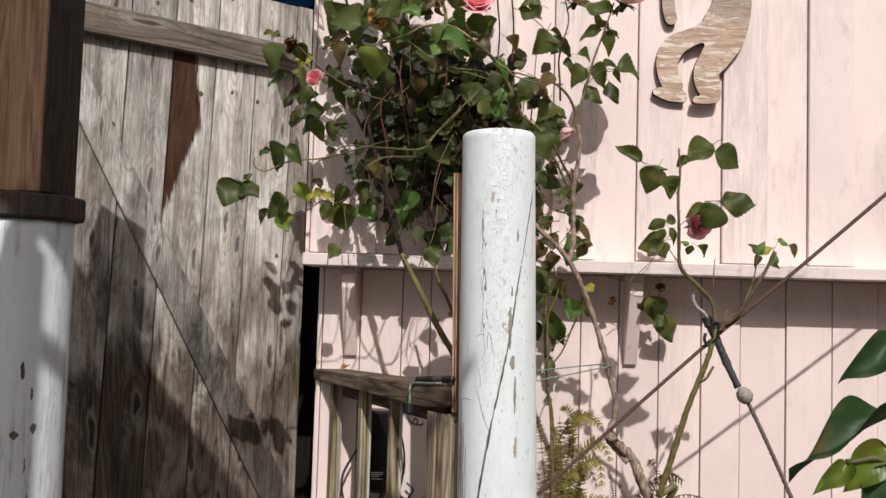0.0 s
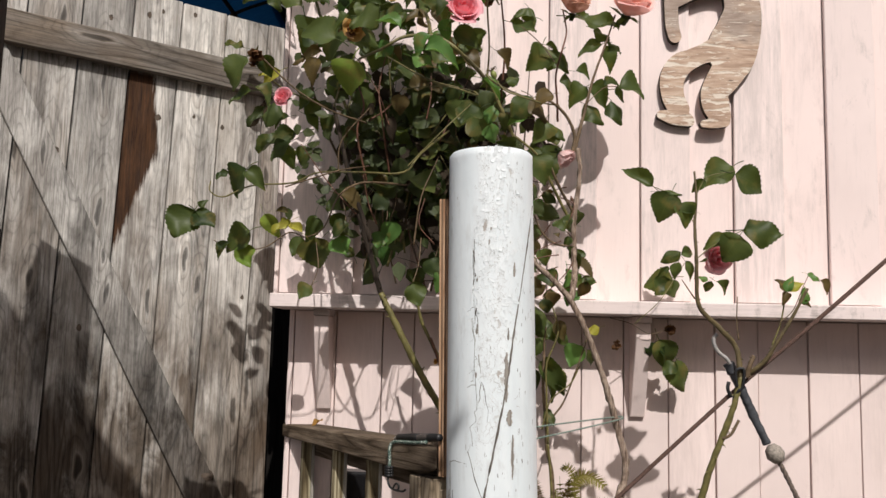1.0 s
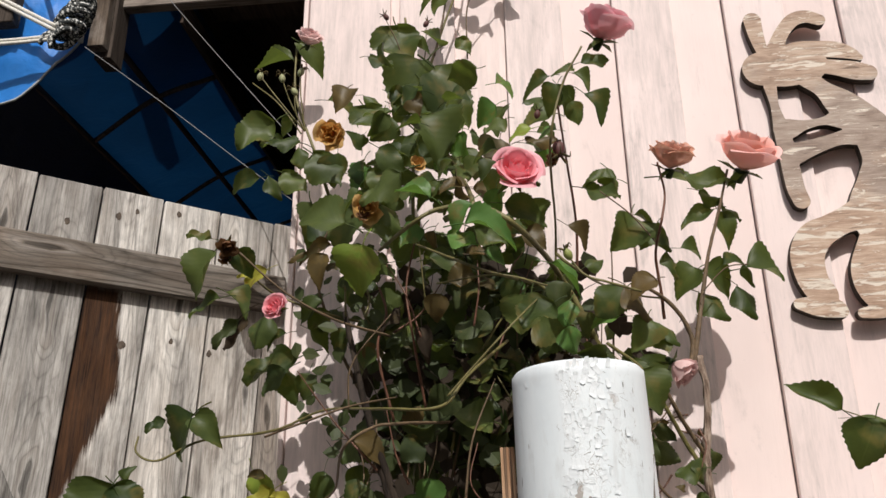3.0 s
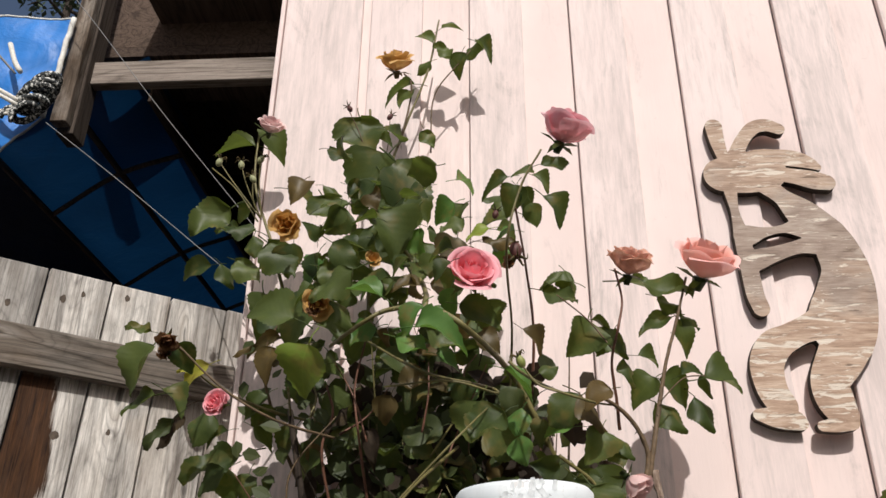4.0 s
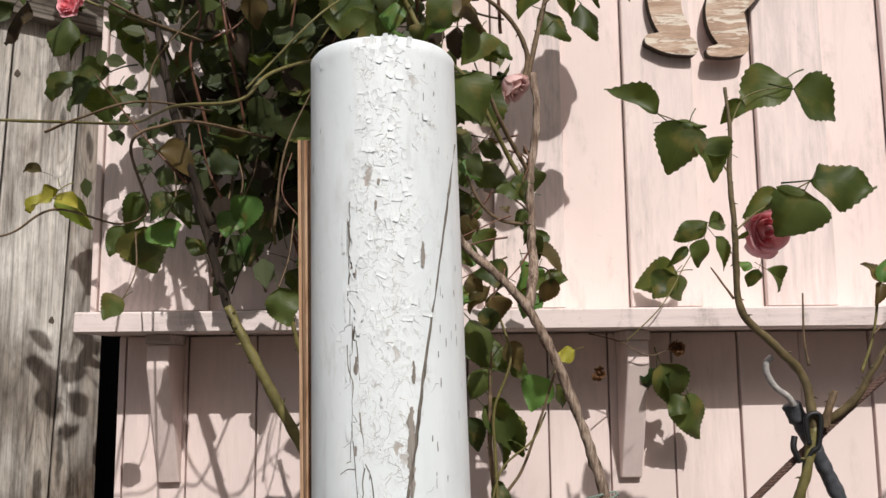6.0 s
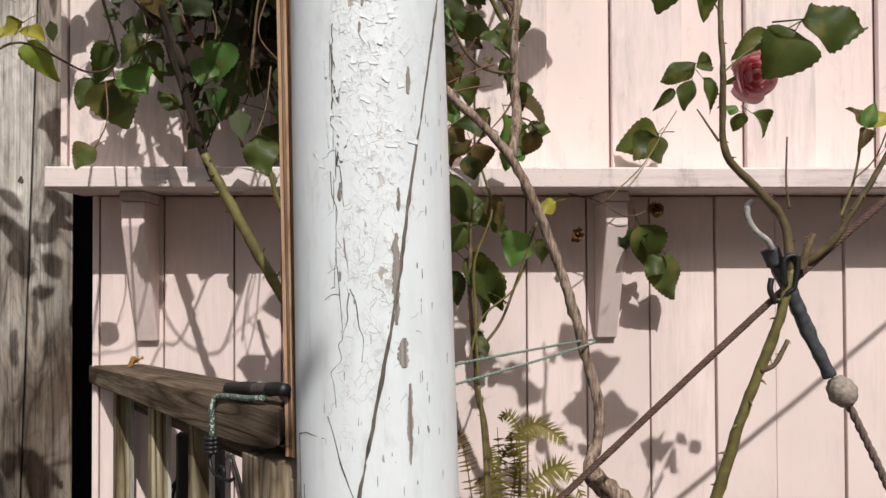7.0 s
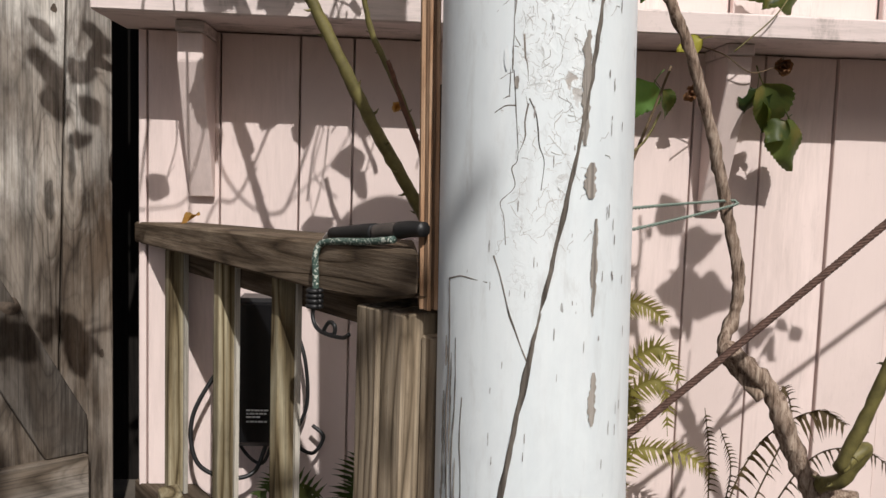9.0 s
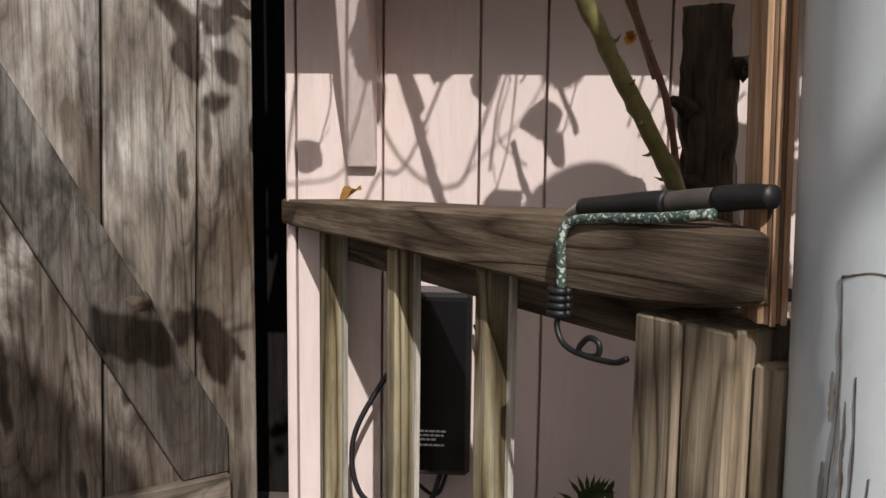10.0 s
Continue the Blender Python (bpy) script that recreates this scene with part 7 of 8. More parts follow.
def bud(at, size, mat, up, label):
    """A closed bud or hip in its five drawn-out sepals."""
    bm = bmesh.new()
    bmesh.ops.create_uvsphere(bm, u_segments=10, v_segments=8, radius=1.0)
    for v in bm.verts:
        taper = 1 - 0.35 * max(0, v.co.z)
        v.co = Vector((v.co.x * 0.62 * taper, v.co.y * 0.62 * taper, v.co.z))
    ob = part("bud", bm, mat, None, label, smooth=True)
    q = Vector(up).to_track_quat("Z", "Y").to_matrix().to_4x4()
    ob.matrix_basis = Matrix.Translation(at) @ q @ Matrix.Diagonal((size, size, size, 1))
    under(ob, BUSH)
    for k in range(5):
        a = 2 * math.pi * k / 5 + size * 900
        out = Vector((math.cos(a), math.sin(a), 0))
        sep = bmesh.new()
        tube([out * 0.3 + Vector((0, 0, 0.75)), out * 0.9 + Vector((0, 0, 1.25)), out * (1.3 + 0.3 * math.sin(7 * a)) + Vector((0, 0, 1.1 + 0.5 * math.cos(5 * a)))], 0.16, 0.03, 3, 5, bm=sep)
        part("sepal", sep, B, ob, smooth=True)


def buds():
    green = plain("green_hip", (0.24, 0.27, 0.07), 0.5, grainy=200.0)
    pale = plain("pale_green_bud", (0.30, 0.31, 0.16), 0.6, grainy=200.0)
    red = plain("dark_red_bud", (0.09, 0.028, 0.022), 0.6, grainy=200.0)
    bud((0.244, 2.42, 1.922), 0.012, green, (-0.4, -0.2, 0.8), "round green rose hip")
    cane(((0.247, 2.42, 1.914), (0.270, 2.42, 1.884), (0.309, 2.42, 1.869), (0.36, 2.45, 1.862)), 0.0016, 0.0022, GREEN_STEM)
    for at, up in (((-0.401, 2.70, 2.492), (0.3, 0, 1)), ((-0.350, 2.70, 2.483), (-0.1, 0, 1)), ((-0.307, 2.70, 2.496), (0.5, -0.2, 0.8)), ((-0.320, 2.70, 2.446), (-0.5, 0, 0.8))):
        bud(at, 0.012, pale, up, "pale green rose bud")
        cane((at, (0.6 * at[0] - 0.4 * 0.31, 2.71, at[2] - 0.05), (-0.30, 2.73, 2.36)), 0.0012, 0.0016, GREEN_STEM)
    bud((0.210, 2.50, 2.233), 0.010, red, (0.2, 0, 1), "spent dark red bud")
    bud((0.245, 2.50, 2.157), 0.019, red, (0.1, -0.2, -1), "hanging dark red bud")
    bud((-0.112, 2.68, 2.613), 0.010, red, (-0.5, 0, 0.8), "spent dark red bud")
    bud((-0.025, 2.72, 2.616), 0.010, red, (0.5, 0, 0.8), "spent dark red bud")
    cane(((-0.112, 2.68, 2.605), (-0.09, 2.70, 2.56), (-0.07, 2.72, 2.50)), 0.0010, 0.0014, BROWN_STEM)
    cane(((-0.025, 2.72, 2.606), (-0.03, 2.74, 2.55), (-0.05, 2.77, 2.46)), 0.0010, 0.0014, BROWN_STEM)
    cane(((0.051, 2.35, 1.680), (0.089, 2.35, 1.722), (0.148, 2.35, 1.784), (0.19, 2.40, 1.84)), 0.0017, 0.0013, GREEN_STEM)
    cane(((-0.313, 2.42, 1.954), (-0.238, 2.45, 1.889), (-0.161, 2.50, 1.851), (-0.079, 2.60, 1.845)), 0.0016, 0.0026, BROWN_STEM)
    cane(((0.025, 2.45, 1.891), (0.130, 2.40, 1.884), (0.208, 2.42, 1.869)), 0.0014, 0.0018, GREEN_STEM)
    cane(((-0.105, 2.62, 1.948), (-0.090, 2.62, 1.895), (-0.105, 2.62, 1.824), (-0.08, 2.66, 1.70)), 0.0020, 0.0028, RED_STEM)
    cane(((-0.034, 2.60, 2.027), (-0.049, 2.60, 1.940), (-0.039, 2.60, 1.858), (-0.02, 2.66, 1.72)), 0.0018, 0.0026, RED_STEM)
    for a, b, w, m in (((-0.287, 2.50, 1.949), (-0.329, 2.49, 1.915), 0.5, YY), ((-0.299, 2.50, 1.948), (-0.340, 2.49, 1.937), 0.35, YY), ((-0.322, 2.50, 1.871), (-0.368, 2.49, 1.818), 0.32, DEAD),
                       ((0.393, 2.50, 1.899), (0.349, 2.49, 1.877), 0.8, B), ((0.216, 2.40, 1.833), (0.166, 2.39, 1.788), 0.9, G), ((0.347, 2.45, 1.732), (0.379, 2.44, 1.671), 0.85, G),
                       ((-0.160, 2.55, 2.053), (-0.248, 2.54, 2.084), 0.8, G), ((-0.018, 2.55, 2.273), (0.030, 2.54, 2.181), 0.8, G), ((-0.247, 2.60, 2.020), (-0.281, 2.59, 2.006), 0.3, B),
                       ((-0.06, 2.60, 1.90), (-0.10, 2.60, 1.86), 0.4, DEAD), ((-0.02, 2.60, 1.86), (-0.01, 2.58, 1.80), 0.4, DEAD), ((0.05, 2.62, 1.80), (0.09, 2.60, 1.76), 0.4, DEAD)):
        leaf(a, b, w, m)


buds()
bloom((-0.321, 2.39, 1.952), 0.024, PETAL_BROWN, (0.1, -0.5, -0.8))
bloom((-0.108, 2.50, 2.061), 0.034, PETAL_DRY, (-0.2, -0.8, -0.4), 0.6)
bloom((-0.021, 2.55, 2.172), 0.020, PETAL_DRY, (0.4, -0.8, 0.1))


# ---- ropes and wire ----
RUST_WIRE = plain("rusty_wire_rope", (0.13, 0.075, 0.058), 0.75, 0.2, 200.0, 0.4)
TAPE = plain("dark_grey_tape", (0.052, 0.054, 0.062), 0.6, grainy=120.0, amount=0.4)
BROWN_ROPE = plain("brown_rope", (0.16, 0.12, 0.10), 0.9, grainy=250.0, amount=0.4)
TWINE = plain("green_twine", (0.20, 0.26, 0.22), 0.8, grainy=400.0, amount=0.4)
STEEL = plain("dull_steel", (0.45, 0.45, 0.46), 0.4, 0.7)
BLACK = plain("black_rubber", (0.012, 0.012, 0.013), 0.5, amount=0.3)

cord(((0.0, 2.60, 0.40), (0.4, 2.50, 0.79), (0.8, 2.41, 1.19), (1.2, 2.33, 1.567), (3.0, 1.98, 3.30)), 0.0050, RUST_WIRE, "wire_rope", "taut rusty twisted wire rope", "wire rope", strands=6)


def taped_rope():
    """A rope end wound in tape, lumpy where the turns overlap."""
    pts = [(0.792, 2.425, 1.252), (0.807, 2.425, 1.220), (0.826, 2.425, 1.181), (0.849, 2.425, 1.129), (0.876, 2.424, 1.073)]
    bm = tube(pts, 0.0108, 0.0088, 16, 14, rough=0.22, taper=lambda f: 1 + 0.07 * (math.sin(46 * f) > 0.4) + (0.22 if f < 0.18 else 0))
    return tagged(part("taped_rope", bm, TAPE, smooth=True), "rope end bound in dark grey tape", "rope")


taped_rope()
cord(((0.90, 2.424, 1.038), (0.953, 2.43, 0.932), (1.02, 2.44, 0.79), (1.13, 2.46, 0.55), (1.21, 2.48, 0.382)), 0.0058, BROWN_ROPE, "stay_rope", "brown twisted rope running down to the ground", "rope", strands=3)
cord(((0.326, 2.319, 1.103), (0.44, 2.44, 1.108), (0.565, 2.572, 1.112), (0.580, 2.584, 1.110), (0.566, 2.560, 1.106), (0.44, 2.43, 1.090), (0.326, 2.316, 1.077)), 0.0021, TWINE, "garden_twine", "green garden twine looped from post to rose cane", "twine", strands=2)
BONE = plain("scuffed_grey_plastic", (0.33, 0.31, 0.30), 0.5, grainy=45.0, amount=0.75)
cord(((0.763, 2.408, 1.316), (0.755, 2.408, 1.308), (0.755, 2.408, 1.294), (0.765, 2.408, 1.276), (0.783, 2.41, 1.262), (0.791, 2.412, 1.250)), 0.0045, BONE, "rope_hook", "scuffed grey hook at the rope crossing", "hook")
cord(((0.786, 2.405, 1.210), (0.783, 2.403, 1.194), (0.791, 2.403, 1.176)), 0.0042, BLACK, "tape_tail", "loose dark tail of tape", "tape")
cord(((0.800, 2.393, 1.20), (0.798, 2.391, 1.235), (0.815, 2.389, 1.238), (0.812, 2.391, 1.20), (0.803, 2.394, 1.19), (0.795, 2.40, 1.17), (0.798, 2.40, 1.15)), 0.0035, BLACK, "cable_tie", "black tie binding the ropes and the cane", "tie")


def rope_ball():
    """A turned knot: cord wound over a core."""
    bm = bmesh.new()
    bmesh.ops.create_uvsphere(bm, u_segments=24, v_segments=16, radius=0.0195)
    for v in bm.verts:
        v.co *= 1 + 0.06 * math.sin(14 * math.atan2(v.co.y, v.co.x) + 260 * v.co.z) + 0.05 * noise.noise(v.co * 120)
        v.co.z *= 1.12
    ob = part("rope_ball", bm, plain("weathered_rope_ball", (0.30, 0.26, 0.22), 0.9, grainy=180.0, amount=0.45, relief=0.5), smooth=True)
    ob.matrix_basis = pose(0.892, 2.422, 1.052, 0, -28, 0)
    tagged(ob, "round weathered rope knot on the stay rope", "knot")


rope_ball()

# ---- things on and behind the railing ----
def black_box():
    th = thing("black_box", pose(-0.143, 2.90, 0.65), "black plastic case hung on the pink wall", "box")
    part("case", box(-0.01, 0.083, 0.006, 0.0715, 0, 0.262), plain("black_plastic", (0.007, 0.007, 0.008), 0.4, amount=0.2), th, bevel=0.006)
    part("front_panel", box(-0.004, 0.077, 0.0, 0.0055, 0.008, 0.254), plain("black_gloss_panel", (0.006, 0.006, 0.007), 0.25, amount=0.2), th, bevel=0.002)
    white = plain("white_print", (0.7, 0.7, 0.7), 0.6)
    for i, (z, w) in enumerate(((0.066, 0.038), (0.060, 0.034), (0.054, 0.020), (0.046, 0.036))):
        x, k = 0.012, 0
        bm = bmesh.new()
        while x < 0.012 + w:
            step = (0.007, 0.004, 0.009, 0.005)[(k + i) % 4]
            box(x, x + step, -0.0006, -0.0001, z, z + 0.0028, bm)
            x += step + 0.0014
            k += 1
        part("printed_line", bm, white, th, "line of small white print")


black_box()
cord(((-0.150, 2.955, 0.82), (-0.185, 2.93, 0.78), (-0.225, 2.91, 0.70), (-0.215, 2.90, 0.625), (-0.165, 2.905, 0.595), (-0.12, 2.92, 0.60), (-0.10, 2.94, 0.648)), 0.004, BLACK, "power_cable", "black cable looped beside the black case", "cable")
cord(((-0.155, 2.958, 0.85), (-0.172, 2.94, 0.74), (-0.150, 2.935, 0.65), (-0.11, 2.935, 0.61), (-0.09, 2.945, 0.649)), 0.003, BLACK, "power_cable", "thin black cable hanging from the black case", "cable")
cord(((-0.056, 2.95, 0.86), (-0.035, 2.935, 0.80), (-0.03, 2.935, 0.72), (-0.05, 2.935, 0.655), (-0.02, 2.935, 0.63), (0.0, 2.935, 0.66), (-0.02, 2.94, 0.68)), 0.0035, BLACK, "power_cable", "thin black cable curled beside the case", "cable")


def bungee():
    th = thing("bungee_cord", rail_frame(), "grey-green flecked bungee cord with a black grip and hook", "bungee cord")
    z = 1.057
    part("grip", tube([(0.662, 0.020, z + 0.004), (0.70, 0.018, z + 0.008), (0.735, 0.016, z + 0.012), (0.762, 0.014, z + 0.014)], 0.0082, 0.0096, 6, 16), BLACK, th, "black plastic grip", smooth=True)
    part("grip_tip", tube([(0.640, 0.022, z - 0.003), (0.652, 0.021, z + 0.001), (0.663, 0.020, z + 0.004)], 0.0035, 0.0075, 4, 12), STEEL, th, "ribbed metal tip", smooth=True)
    part("sleeve", tube([(0.762, 0.014, z + 0.014), (0.785, 0.014, z + 0.017), (0.806, 0.014, z + 0.019)], 0.0082, 0.0084, 6, 14), plain("grey_sleeve", (0.075, 0.062, 0.055), 0.7), th, "grey sleeve", smooth=True)
    part("handle", tube([(0.806, 0.014, z + 0.019), (0.828, 0.014, z + 0.022), (0.848, 0.015, z + 0.023)], 0.0092, 0.0078, 6, 14), BLACK, th, "black plastic handle", smooth=True)
    m, nt, bs = nodes_of("teal_flecked_cord")
    v, rnd, raw = coords(nt, shift=0.0)
    fleck = noise_at(nt, scaled(nt, raw, (330, 330, 330)), 1.0, 1, 0.5)
    nt.links.new(mix(nt, ramp(nt, fleck, ((0.57, grey(0)), (0.60, grey(1)))), (0.055, 0.095, 0.078), (0.50, 0.54, 0.48)), bs.inputs["Base Color"])
    part("cord", tube([(0.812, 0.003, z + 0.010), (0.765, 0.001, z + 0.004), (0.70, 0.0, z - 0.001), (0.674, -0.003, z - 0.006), (0.668, -0.007, z - 0.020), (0.668, -0.006, z - 0.045), (0.668, -0.006, z - 0.059)], 0.0040, None, 8, 10), m, th, "grey-green cord with white flecks", smooth=True)
    for i in range(4):
        part("end_coil", tube([(0.668 + 0.0078 * math.cos(a), -0.007 + 0.0075 * math.sin(a), z - 0.061 - 0.006 * i) for a in (k * math.pi / 6 for k in range(13))], 0.0032, None, 1, 8), BLACK, th, "black end coil", smooth=True)
    def hk(along, off, up):
        return (0.670 + (along - 0.613) * 0.62, off, z - 0.08 + (up - z + 0.08) * 0.66)

    part("hook", tube([hk(0.613, -0.009, z - 0.080), hk(0.612, -0.010, z - 0.096), hk(0.625, -0.010, z - 0.113), hk(0.655, -0.010, z - 0.120), hk(0.69, -0.010, z - 0.116), hk(0.695, -0.011, z - 0.100), hk(0.675, -0.011, z - 0.098), hk(0.66, -0.011, z - 0.118), hk(0.72, -0.011, z - 0.117), hk(0.745, -0.011, z - 0.108)], 0.0024, None, 8, 8), BLACK, th, "black coated wire hook", smooth=True)


bungee()


def fallen_leaf():
    me = leaf_shape(9, teeth=6, fold=0.5, droop=-0.3)
    me.materials.append(leaf_green("dead_orange_leaf", (0.30, 0.15, 0.03), (0.50, 0.28, 0.07), (0.3, 0.15, 0.03), 0.7))
    ob = new("fallen_leaf", me)
    ob.matrix_basis = Matrix.Translation((-0.245, 2.905, 1.036)) @ pose(0, 0, 0, 20, 10, -70) @ Matrix.Diagonal((0.03, 0.036, 0.03, 1))
    tagged(ob, "curled orange dead leaf lying on the rail", "leaf")


fallen_leaf()

# ---- ferns ----
FERN = leaf_green("fern_green", (0.16, 0.145, 0.028), (0.33, 0.28, 0.075), (0.24, 0.24, 0.05), 0.6)
FERN_OLD = leaf_green("fern_old_gold", (0.10, 0.075, 0.025), (0.26, 0.19, 0.06), (0.2, 0.15, 0.04), 0.7)
FERN_DRY = leaf_green("fern_brown", (0.05, 0.035, 0.02), (0.12, 0.085, 0.04), (0.1, 0.07, 0.03), 0.8)
# darker green: the shade behind the railing is put into this colour
FERN_DARK = leaf_green("fern_shaded", (0.03, 0.05, 0.015), (0.07, 0.10, 0.03), (0.06, 0.1, 0.02), 0.6)


def frond(parent, points, width, mat, pairs=24, curl=0.0):
    """A stalk with paired, toothed side blades that shorten to the tip."""
    ps = glide(points, 12)
    bm = tube(points, 0.0018, 0.0006, 8, 5)
    n = len(ps) - 2
    for i in range(pairs):
        f = 0.22 + 0.76 * i / (pairs - 1)
        j = int(f * n)
        p = ps[j]
        d = (ps[j + 1] - ps[j]).normalized()
        side = d.cross(Vector((0.1, -1, 0.2))).normalized()
        w = width * (math.sin(math.pi * (0.12 + 0.85 * (1 - f))) ** 0.8) * (0.9 + 0.2 * noise.noise(p * 50))
        for sgn in (-1, 1):
            out = (side * sgn + d * 0.45 + Vector((0, -0.25 + curl * sgn, -0.25 - curl))).normalized()
            wide = d * (width * 0.12)
            up = Vector((0, -0.004, 0.002))
            prev = None
            for k in range(5):
                g = k / 4
                c = p + out * w * g - Vector((0, 0, 1)) * (curl + 0.12) * w * g * g
                h = wide * (1 - g) * (1.0 if k % 2 == 0 else 0.62)
                cur = (bm.verts.new(c - h + up * g), bm.verts.new(c + h + up * g))
                if prev:
                    bm.faces.new((prev[0], prev[1], cur[1], cur[0]))
                prev = cur
    return under(part("frond", bm, mat), parent)


def ferns():
    th = thing("fern", pose(0.47, 2.88, 0.38), "yellow-green fern growing behind the white post", "fern")
    for pts, w in ((((0.47, 2.88, 0.41), (0.499, 2.855, 0.821), (0.499, 2.848, 0.886), (0.493, 2.840, 0.930), (0.474, 2.832, 0.954), (0.457, 2.825, 0.943)), 0.022),
                   (((0.47, 2.88, 0.41), (0.504, 2.875, 0.795), (0.496, 2.868, 0.894), (0.521, 2.860, 0.926), (0.552, 2.852, 0.921), (0.585, 2.845, 0.897)), 0.034),
                   (((0.47, 2.88, 0.41), (0.526, 2.895, 0.693), (0.523, 2.888, 0.796), (0.560, 2.880, 0.836), (0.591, 2.872, 0.841), (0.626, 2.865, 0.776)), 0.036),
                   (((0.47, 2.88, 0.41), (0.528, 2.855, 0.638), (0.520, 2.848, 0.751), (0.550, 2.840, 0.791), (0.581, 2.832, 0.787), (0.589, 2.825, 0.703)), 0.036),
                   (((0.47, 2.88, 0.41), (0.506, 2.875, 0.554), (0.543, 2.868, 0.657), (0.585, 2.860, 0.669), (0.638, 2.852, 0.660), (0.685, 2.845, 0.626)), 0.036),
                   (((0.47, 2.88, 0.41), (0.476, 2.895, 0.614), (0.468, 2.880, 0.777), (0.459, 2.865, 0.923)), 0.030),
                   (((0.47, 2.88, 0.41), (0.484, 2.855, 0.607), (0.481, 2.845, 0.730), (0.511, 2.835, 0.755), (0.542, 2.825, 0.735)), 0.034),
                   (((0.47, 2.88, 0.41), (0.458, 2.875, 0.622), (0.449, 2.860, 0.821), (0.442, 2.845, 0.898)), 0.030),
                   (((0.47, 2.88, 0.41), (0.501, 2.895, 0.525), (0.481, 2.885, 0.640), (0.511, 2.875, 0.686), (0.542, 2.865, 0.662)), 0.034)):
        frond(th, pts, w, FERN, pairs=30)
    for i in range(9):
        x = 0.408 + 0.012 * i
        top = 0.915 - 0.028 * ((i * 5) % 7)
        lean = 0.018 * ((i * 3) % 5 - 1.5)
        frond(th, ((0.47, 2.89, 0.41), (0.455 + 0.4 * (x - 0.455), 2.89, 0.60), (x, 2.89 - 0.004 * i, top - 0.10), (x + lean * 0.6, 2.875, top - 0.02), (x + lean, 2.86, top)), 0.026, FERN_OLD, pairs=26)
    th = thing("dry_fern", pose(0.66, 2.69, 0.38), "dry brown curling fern under the rose", "fern")
    for pts, w in ((((0.655, 2.70, 0.42), (0.64, 2.69, 0.62), (0.68, 2.67, 0.745), (0.75, 2.65, 0.80), (0.79, 2.63, 0.785)), 0.040),
                   (((0.66, 2.70, 0.42), (0.67, 2.69, 0.60), (0.72, 2.67, 0.77), (0.70, 2.65, 0.835), (0.69, 2.64, 0.82)), 0.022),
                   (((0.66, 2.70, 0.42), (0.70, 2.69, 0.60), (0.76, 2.67, 0.72), (0.83, 2.65, 0.74), (0.89, 2.63, 0.70)), 0.024),
                   (((0.65, 2.70, 0.42), (0.615, 2.69, 0.60), (0.60, 2.67, 0.72), (0.585, 2.66, 0.80)), 0.022),
                   (((0.65, 2.70, 0.42), (0.63, 2.69, 0.58), (0.635, 2.67, 0.70), (0.61, 2.66, 0.77)), 0.02),
                   (((0.66, 2.70, 0.42), (0.73, 2.68, 0.56), (0.79, 2.66, 0.64), (0.86, 2.64, 0.62)), 0.022)):
        frond(th, pts, w, FERN_DRY, curl=0.35)
    th = thing("shaded_fern", pose(0.03, 2.80, 0.38), "dark green fern in the shade behind the railing", "fern")
    for pts, w in ((((0.03, 2.80, 0.42), (0.0, 2.79, 0.52), (-0.02, 2.77, 0.60), (0.0, 2.75, 0.64)), 0.05),
                   (((0.04, 2.80, 0.42), (0.05, 2.79, 0.58), (0.08, 2.77, 0.68), (0.12, 2.75, 0.70)), 0.05),
                   (((0.03, 2.80, 0.42), (0.02, 2.79, 0.55), (-0.04, 2.77, 0.64), (-0.09, 2.75, 0.62)), 0.05),
                   (((0.04, 2.80, 0.42), (0.05, 2.79, 0.52), (0.06, 2.77, 0.62), (0.08, 2.76, 0.66)), 0.04)):
        frond(th, pts, w, FERN_DARK)


ferns()

# ---- broad-leaved shrub beside the path ----
SHRUB_LEAF = leaf_green("glossy_shrub_leaf", (0.012, 0.035, 0.012), (0.04, 0.085, 0.03), (0.06, 0.14, 0.03), 0.5)
SHRUB_YOUNG = leaf_green("young_shrub_leaf", (0.08, 0.12, 0.015), (0.16, 0.22, 0.03), (0.24, 0.34, 0.04), 0.35)


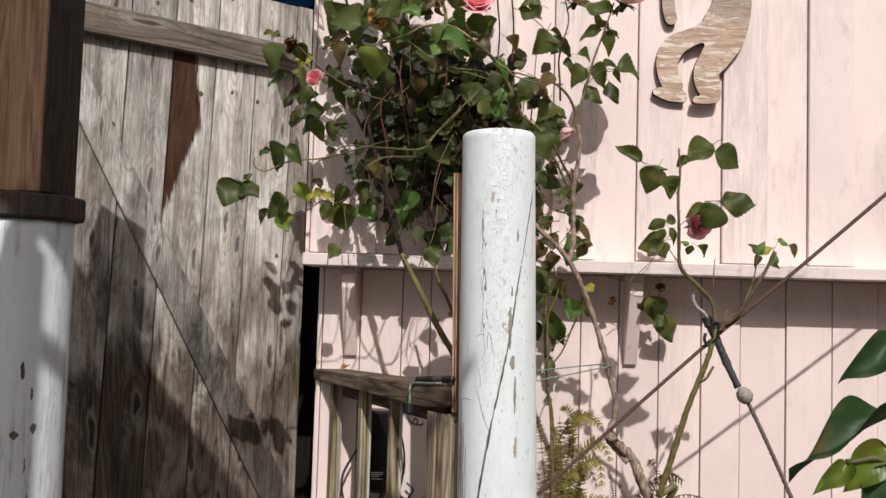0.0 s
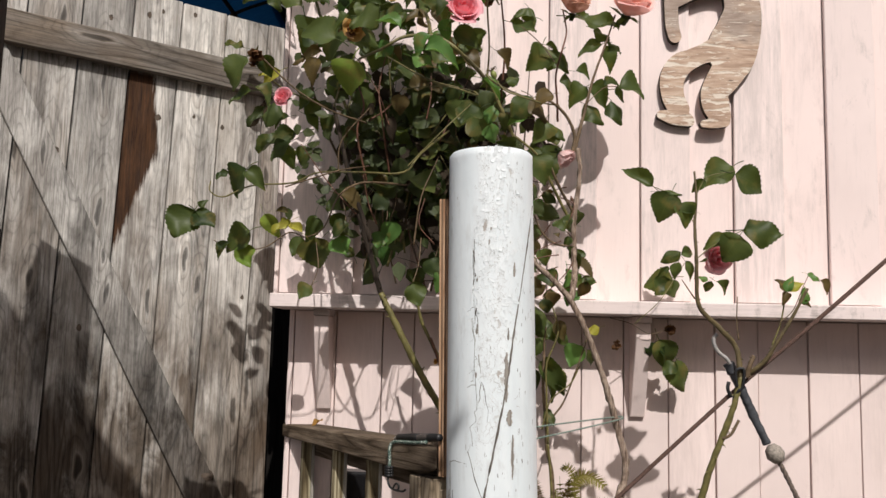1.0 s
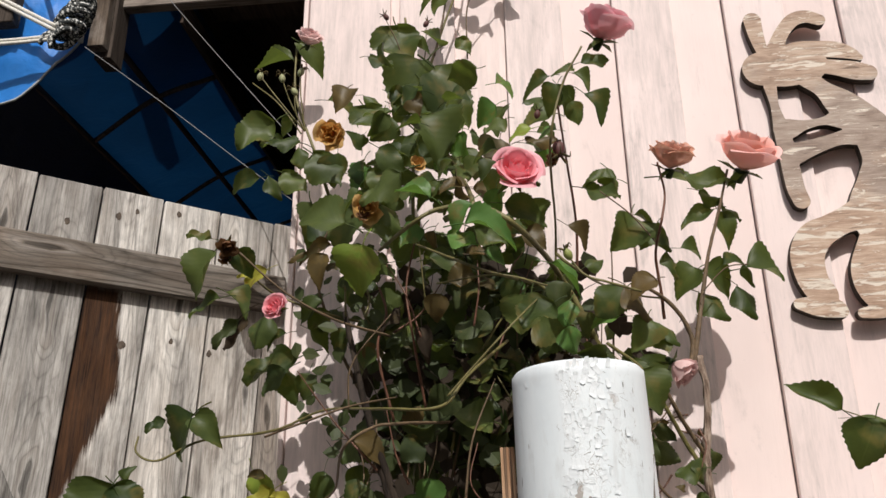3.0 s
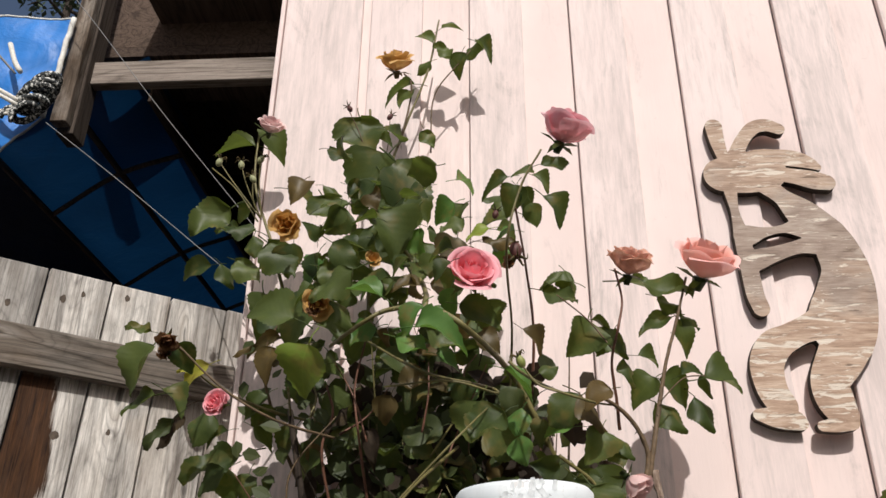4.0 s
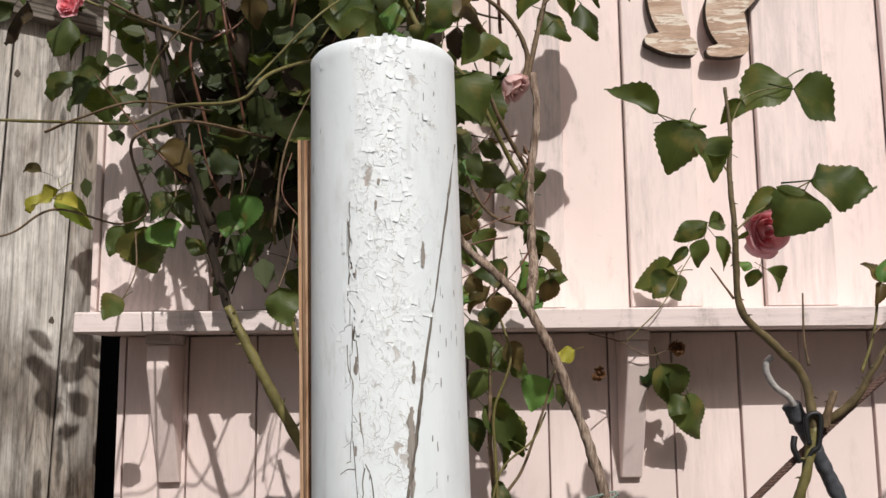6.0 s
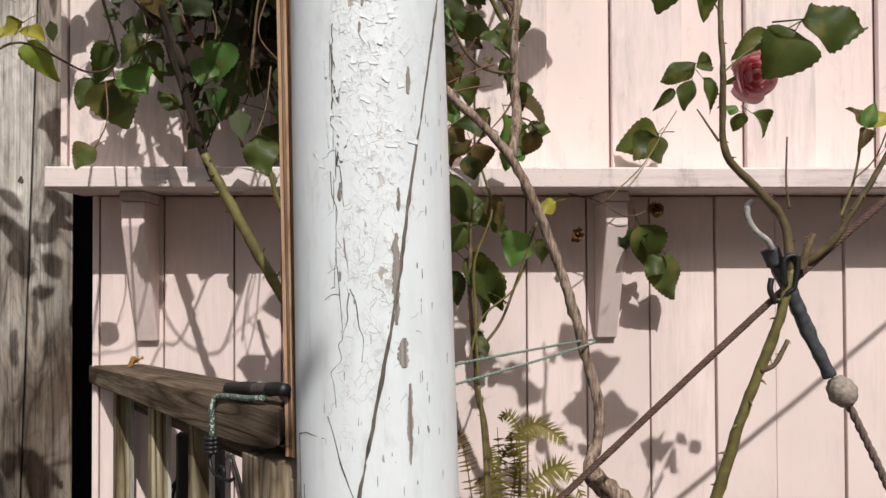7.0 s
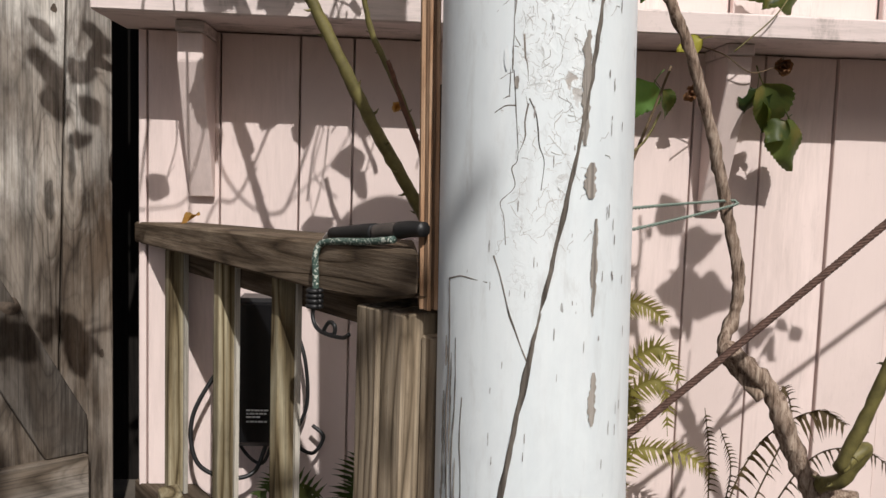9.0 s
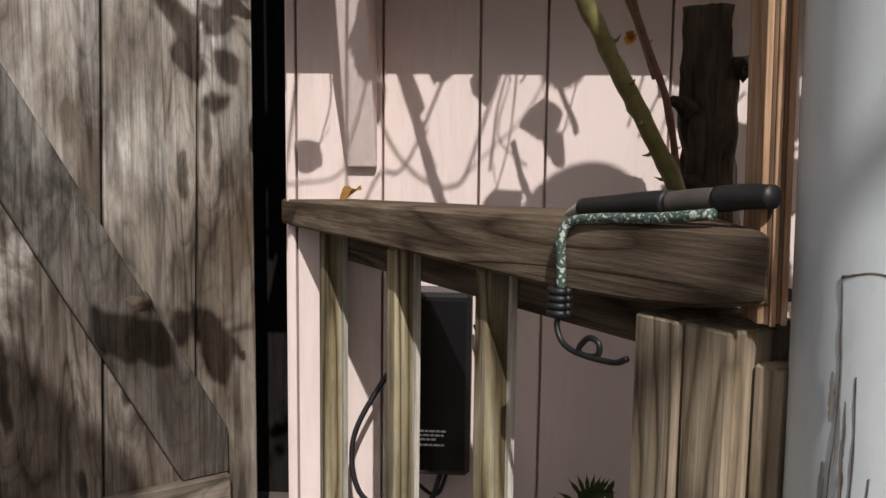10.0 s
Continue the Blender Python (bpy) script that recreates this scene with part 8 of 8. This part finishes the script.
def shrub():
    th = thing("shrub", pose(0.62, 0.72, 0.055), "broad-leaved shrub with glossy dark and young leaves", "shrub")
    stem = plain("shrub_stem", (0.10, 0.09, 0.04), 0.7)
    def twig(pts, r):
        under(part("twig", tube(pts, r, r * 0.5, 6, 7), stem, smooth=True), th)
    twig(((0.62, 0.72, 0.05), (0.60, 0.71, 0.6), (0.54, 0.70, 1.0), (0.47, 0.69, 1.20), (0.438, 0.672, 1.272)), 0.006)
    twig(((0.54, 0.70, 1.0), (0.48, 0.69, 1.13), (0.432, 0.668, 1.20), (0.405, 0.665, 1.204)), 0.003)
    twig(((0.47, 0.69, 1.20), (0.455, 0.68, 1.222), (0.437, 0.672, 1.230)), 0.002)
    def blade(a, b, w, mat, facing, i):
        a, b = Vector(a), Vector(b)
        y = (b - a).normalized()
        z = Vector(facing)
        z = (z - y * z.dot(y)).normalized()
        x = y.cross(z)
        size = (b - a).length
        me = leaf_shape(30 + i, teeth=10, fold=0.45, droop=0.3, toothed=0.0, stalk=0.0)
        me.materials.append(mat)
        ob = new("leaf", me)
        ob.matrix_basis = Matrix.Translation(a) @ Matrix((x * size * w * 0.78, y * size, z * size)).transposed().to_4x4()
        under(ob, th)
    blade((0.437, 0.672, 1.230), (0.373, 0.66, 1.210), 0.36, SHRUB_LEAF, (-0.2, -0.5, 0.85), 0)
    blade((0.440, 0.672, 1.272), (0.403, 0.66, 1.252), 0.62, SHRUB_LEAF, (-0.1, -0.9, 0.5), 1)
    blade((0.407, 0.665, 1.203), (0.387, 0.66, 1.189), 0.62, SHRUB_YOUNG, (0.1, -0.8, 0.6), 2)
    blade((0.428, 0.668, 1.212), (0.405, 0.66, 1.190), 0.85, SHRUB_YOUNG, (0.2, -0.9, 0.5), 3)
    blade((0.432, 0.668, 1.200), (0.412, 0.66, 1.172), 0.75, SHRUB_LEAF, (0.0, -0.8, 0.6), 4)
    blade((0.46, 0.69, 1.25), (0.50, 0.66, 1.28), 0.5, SHRUB_LEAF, (0.2, -0.8, 0.6), 5)
    blade((0.49, 0.69, 1.15), (0.54, 0.66, 1.19), 0.5, SHRUB_LEAF, (0.2, -0.8, 0.6), 6)
    blade((0.54, 0.70, 1.0), (0.49, 0.68, 0.96), 0.6, SHRUB_LEAF, (0.2, -0.8, 0.6), 7)

shrub()

# ---- an unseen canopy, added so that its edge shades the foot of the gate ----
def shade_canopy():
    th = thing("shade_canopy", pose(-0.45, 0.25, 0.0), "unseen board canopy added to shade the foot of the gate", "roof")
    out = ((-0.386, 0.852), (-0.187, 0.719), (0.426, 0.304), (0.452, -0.156), (-0.347, 0.132))
    part("decking", prism(out, 2.98, 3.02, "z"), DARK_WOOD, th)
    for x, y0, y1 in ((-0.28, 0.13, 0.76), (0.10, -0.03, 0.50)):
        part("post", box(x - 0.04, x + 0.04, y0 - 0.04, y0 + 0.04, -0.02, 2.91), DARK_TRIM, th, bevel=0.004)
        part("arm", box(x - 0.025, x + 0.025, y0 - 0.06, y1, 2.9115, 2.9785), DARK_TRIM, th, bevel=0.004)


def shadow_mast():
    """An unseen pole, added so its boom throws a soft shadow on the white post."""
    th = thing("shadow_mast", pose(-1.15, -0.25, 0.0), "unseen dark pole and slanting boom added to shade the white post", "pole")
    part("pole", tube(((0, 0, -0.02), (0.01, 0, 1.4), (0, 0, 2.95)), 0.07, 0.055, 3, 10), DARK_TRIM, th, smooth=True)
    part("boom", tube(((0.0, 0.05, 2.825), (1.02, 0.05, 3.209), (1.869, 0.05, 3.544)), 0.034, 0.015, 3, 10), DARK_TRIM, th, smooth=True)


shade_canopy()
shadow_mast()


def wall_behind():
    """An unseen dark wall closing the yard, added to cut low sky light; the sun stands above it."""
    wall = part("wall_south", box(0.6, 9, -4.3, -4.0, -0.05, 5.5), SKY_BLOCK_WOOD)
    tagged(wall, "tall dark unseen wall added to block low sky light", "wall", kind="structure")


wall_behind()


def sky_block_hedge():
    """An unseen hedge beyond the end of the shed wall, added to block side sky light."""
    th = thing("hedge", pose(3.0, 0.6, 0.05), "tall dark green hedge, unseen, added to block side sky light", "hedge")
    r = random.Random(12)
    leaves = bmesh.new()
    for i in range(5200):
        p = Vector((r.gauss(0, 0.16), r.uniform(-2.8, 2.6), r.uniform(0.1, 2.9) + 0.12 * math.sin(i)))
        d = Vector((r.uniform(-1, 1), r.uniform(-1, 1), r.uniform(-0.8, 0.8))).normalized() * r.uniform(0.09, 0.17)
        w = d.cross(Vector((r.uniform(-1, 1), r.uniform(-1, 1), 1))).normalized() * d.length * 0.35
        leaves.faces.new([leaves.verts.new(q) for q in (p, p + d * 0.5 + w, p + d, p + d * 0.5 - w)])
    tagged(part("foliage", leaves, plain("hedge_leaf", (0.045, 0.07, 0.03), 0.55), th), kind="stuff")
    for y in (-2.4, -1.5, -0.6, 0.3, 1.2, 2.1):
        part("stem", tube(((0, y, -0.05), (0.05, y + 0.05, 1.2), (0, y, 2.5)), 0.035, 0.012, 3, 7), DARK_TRIM, th, smooth=True)


sky_block_hedge()
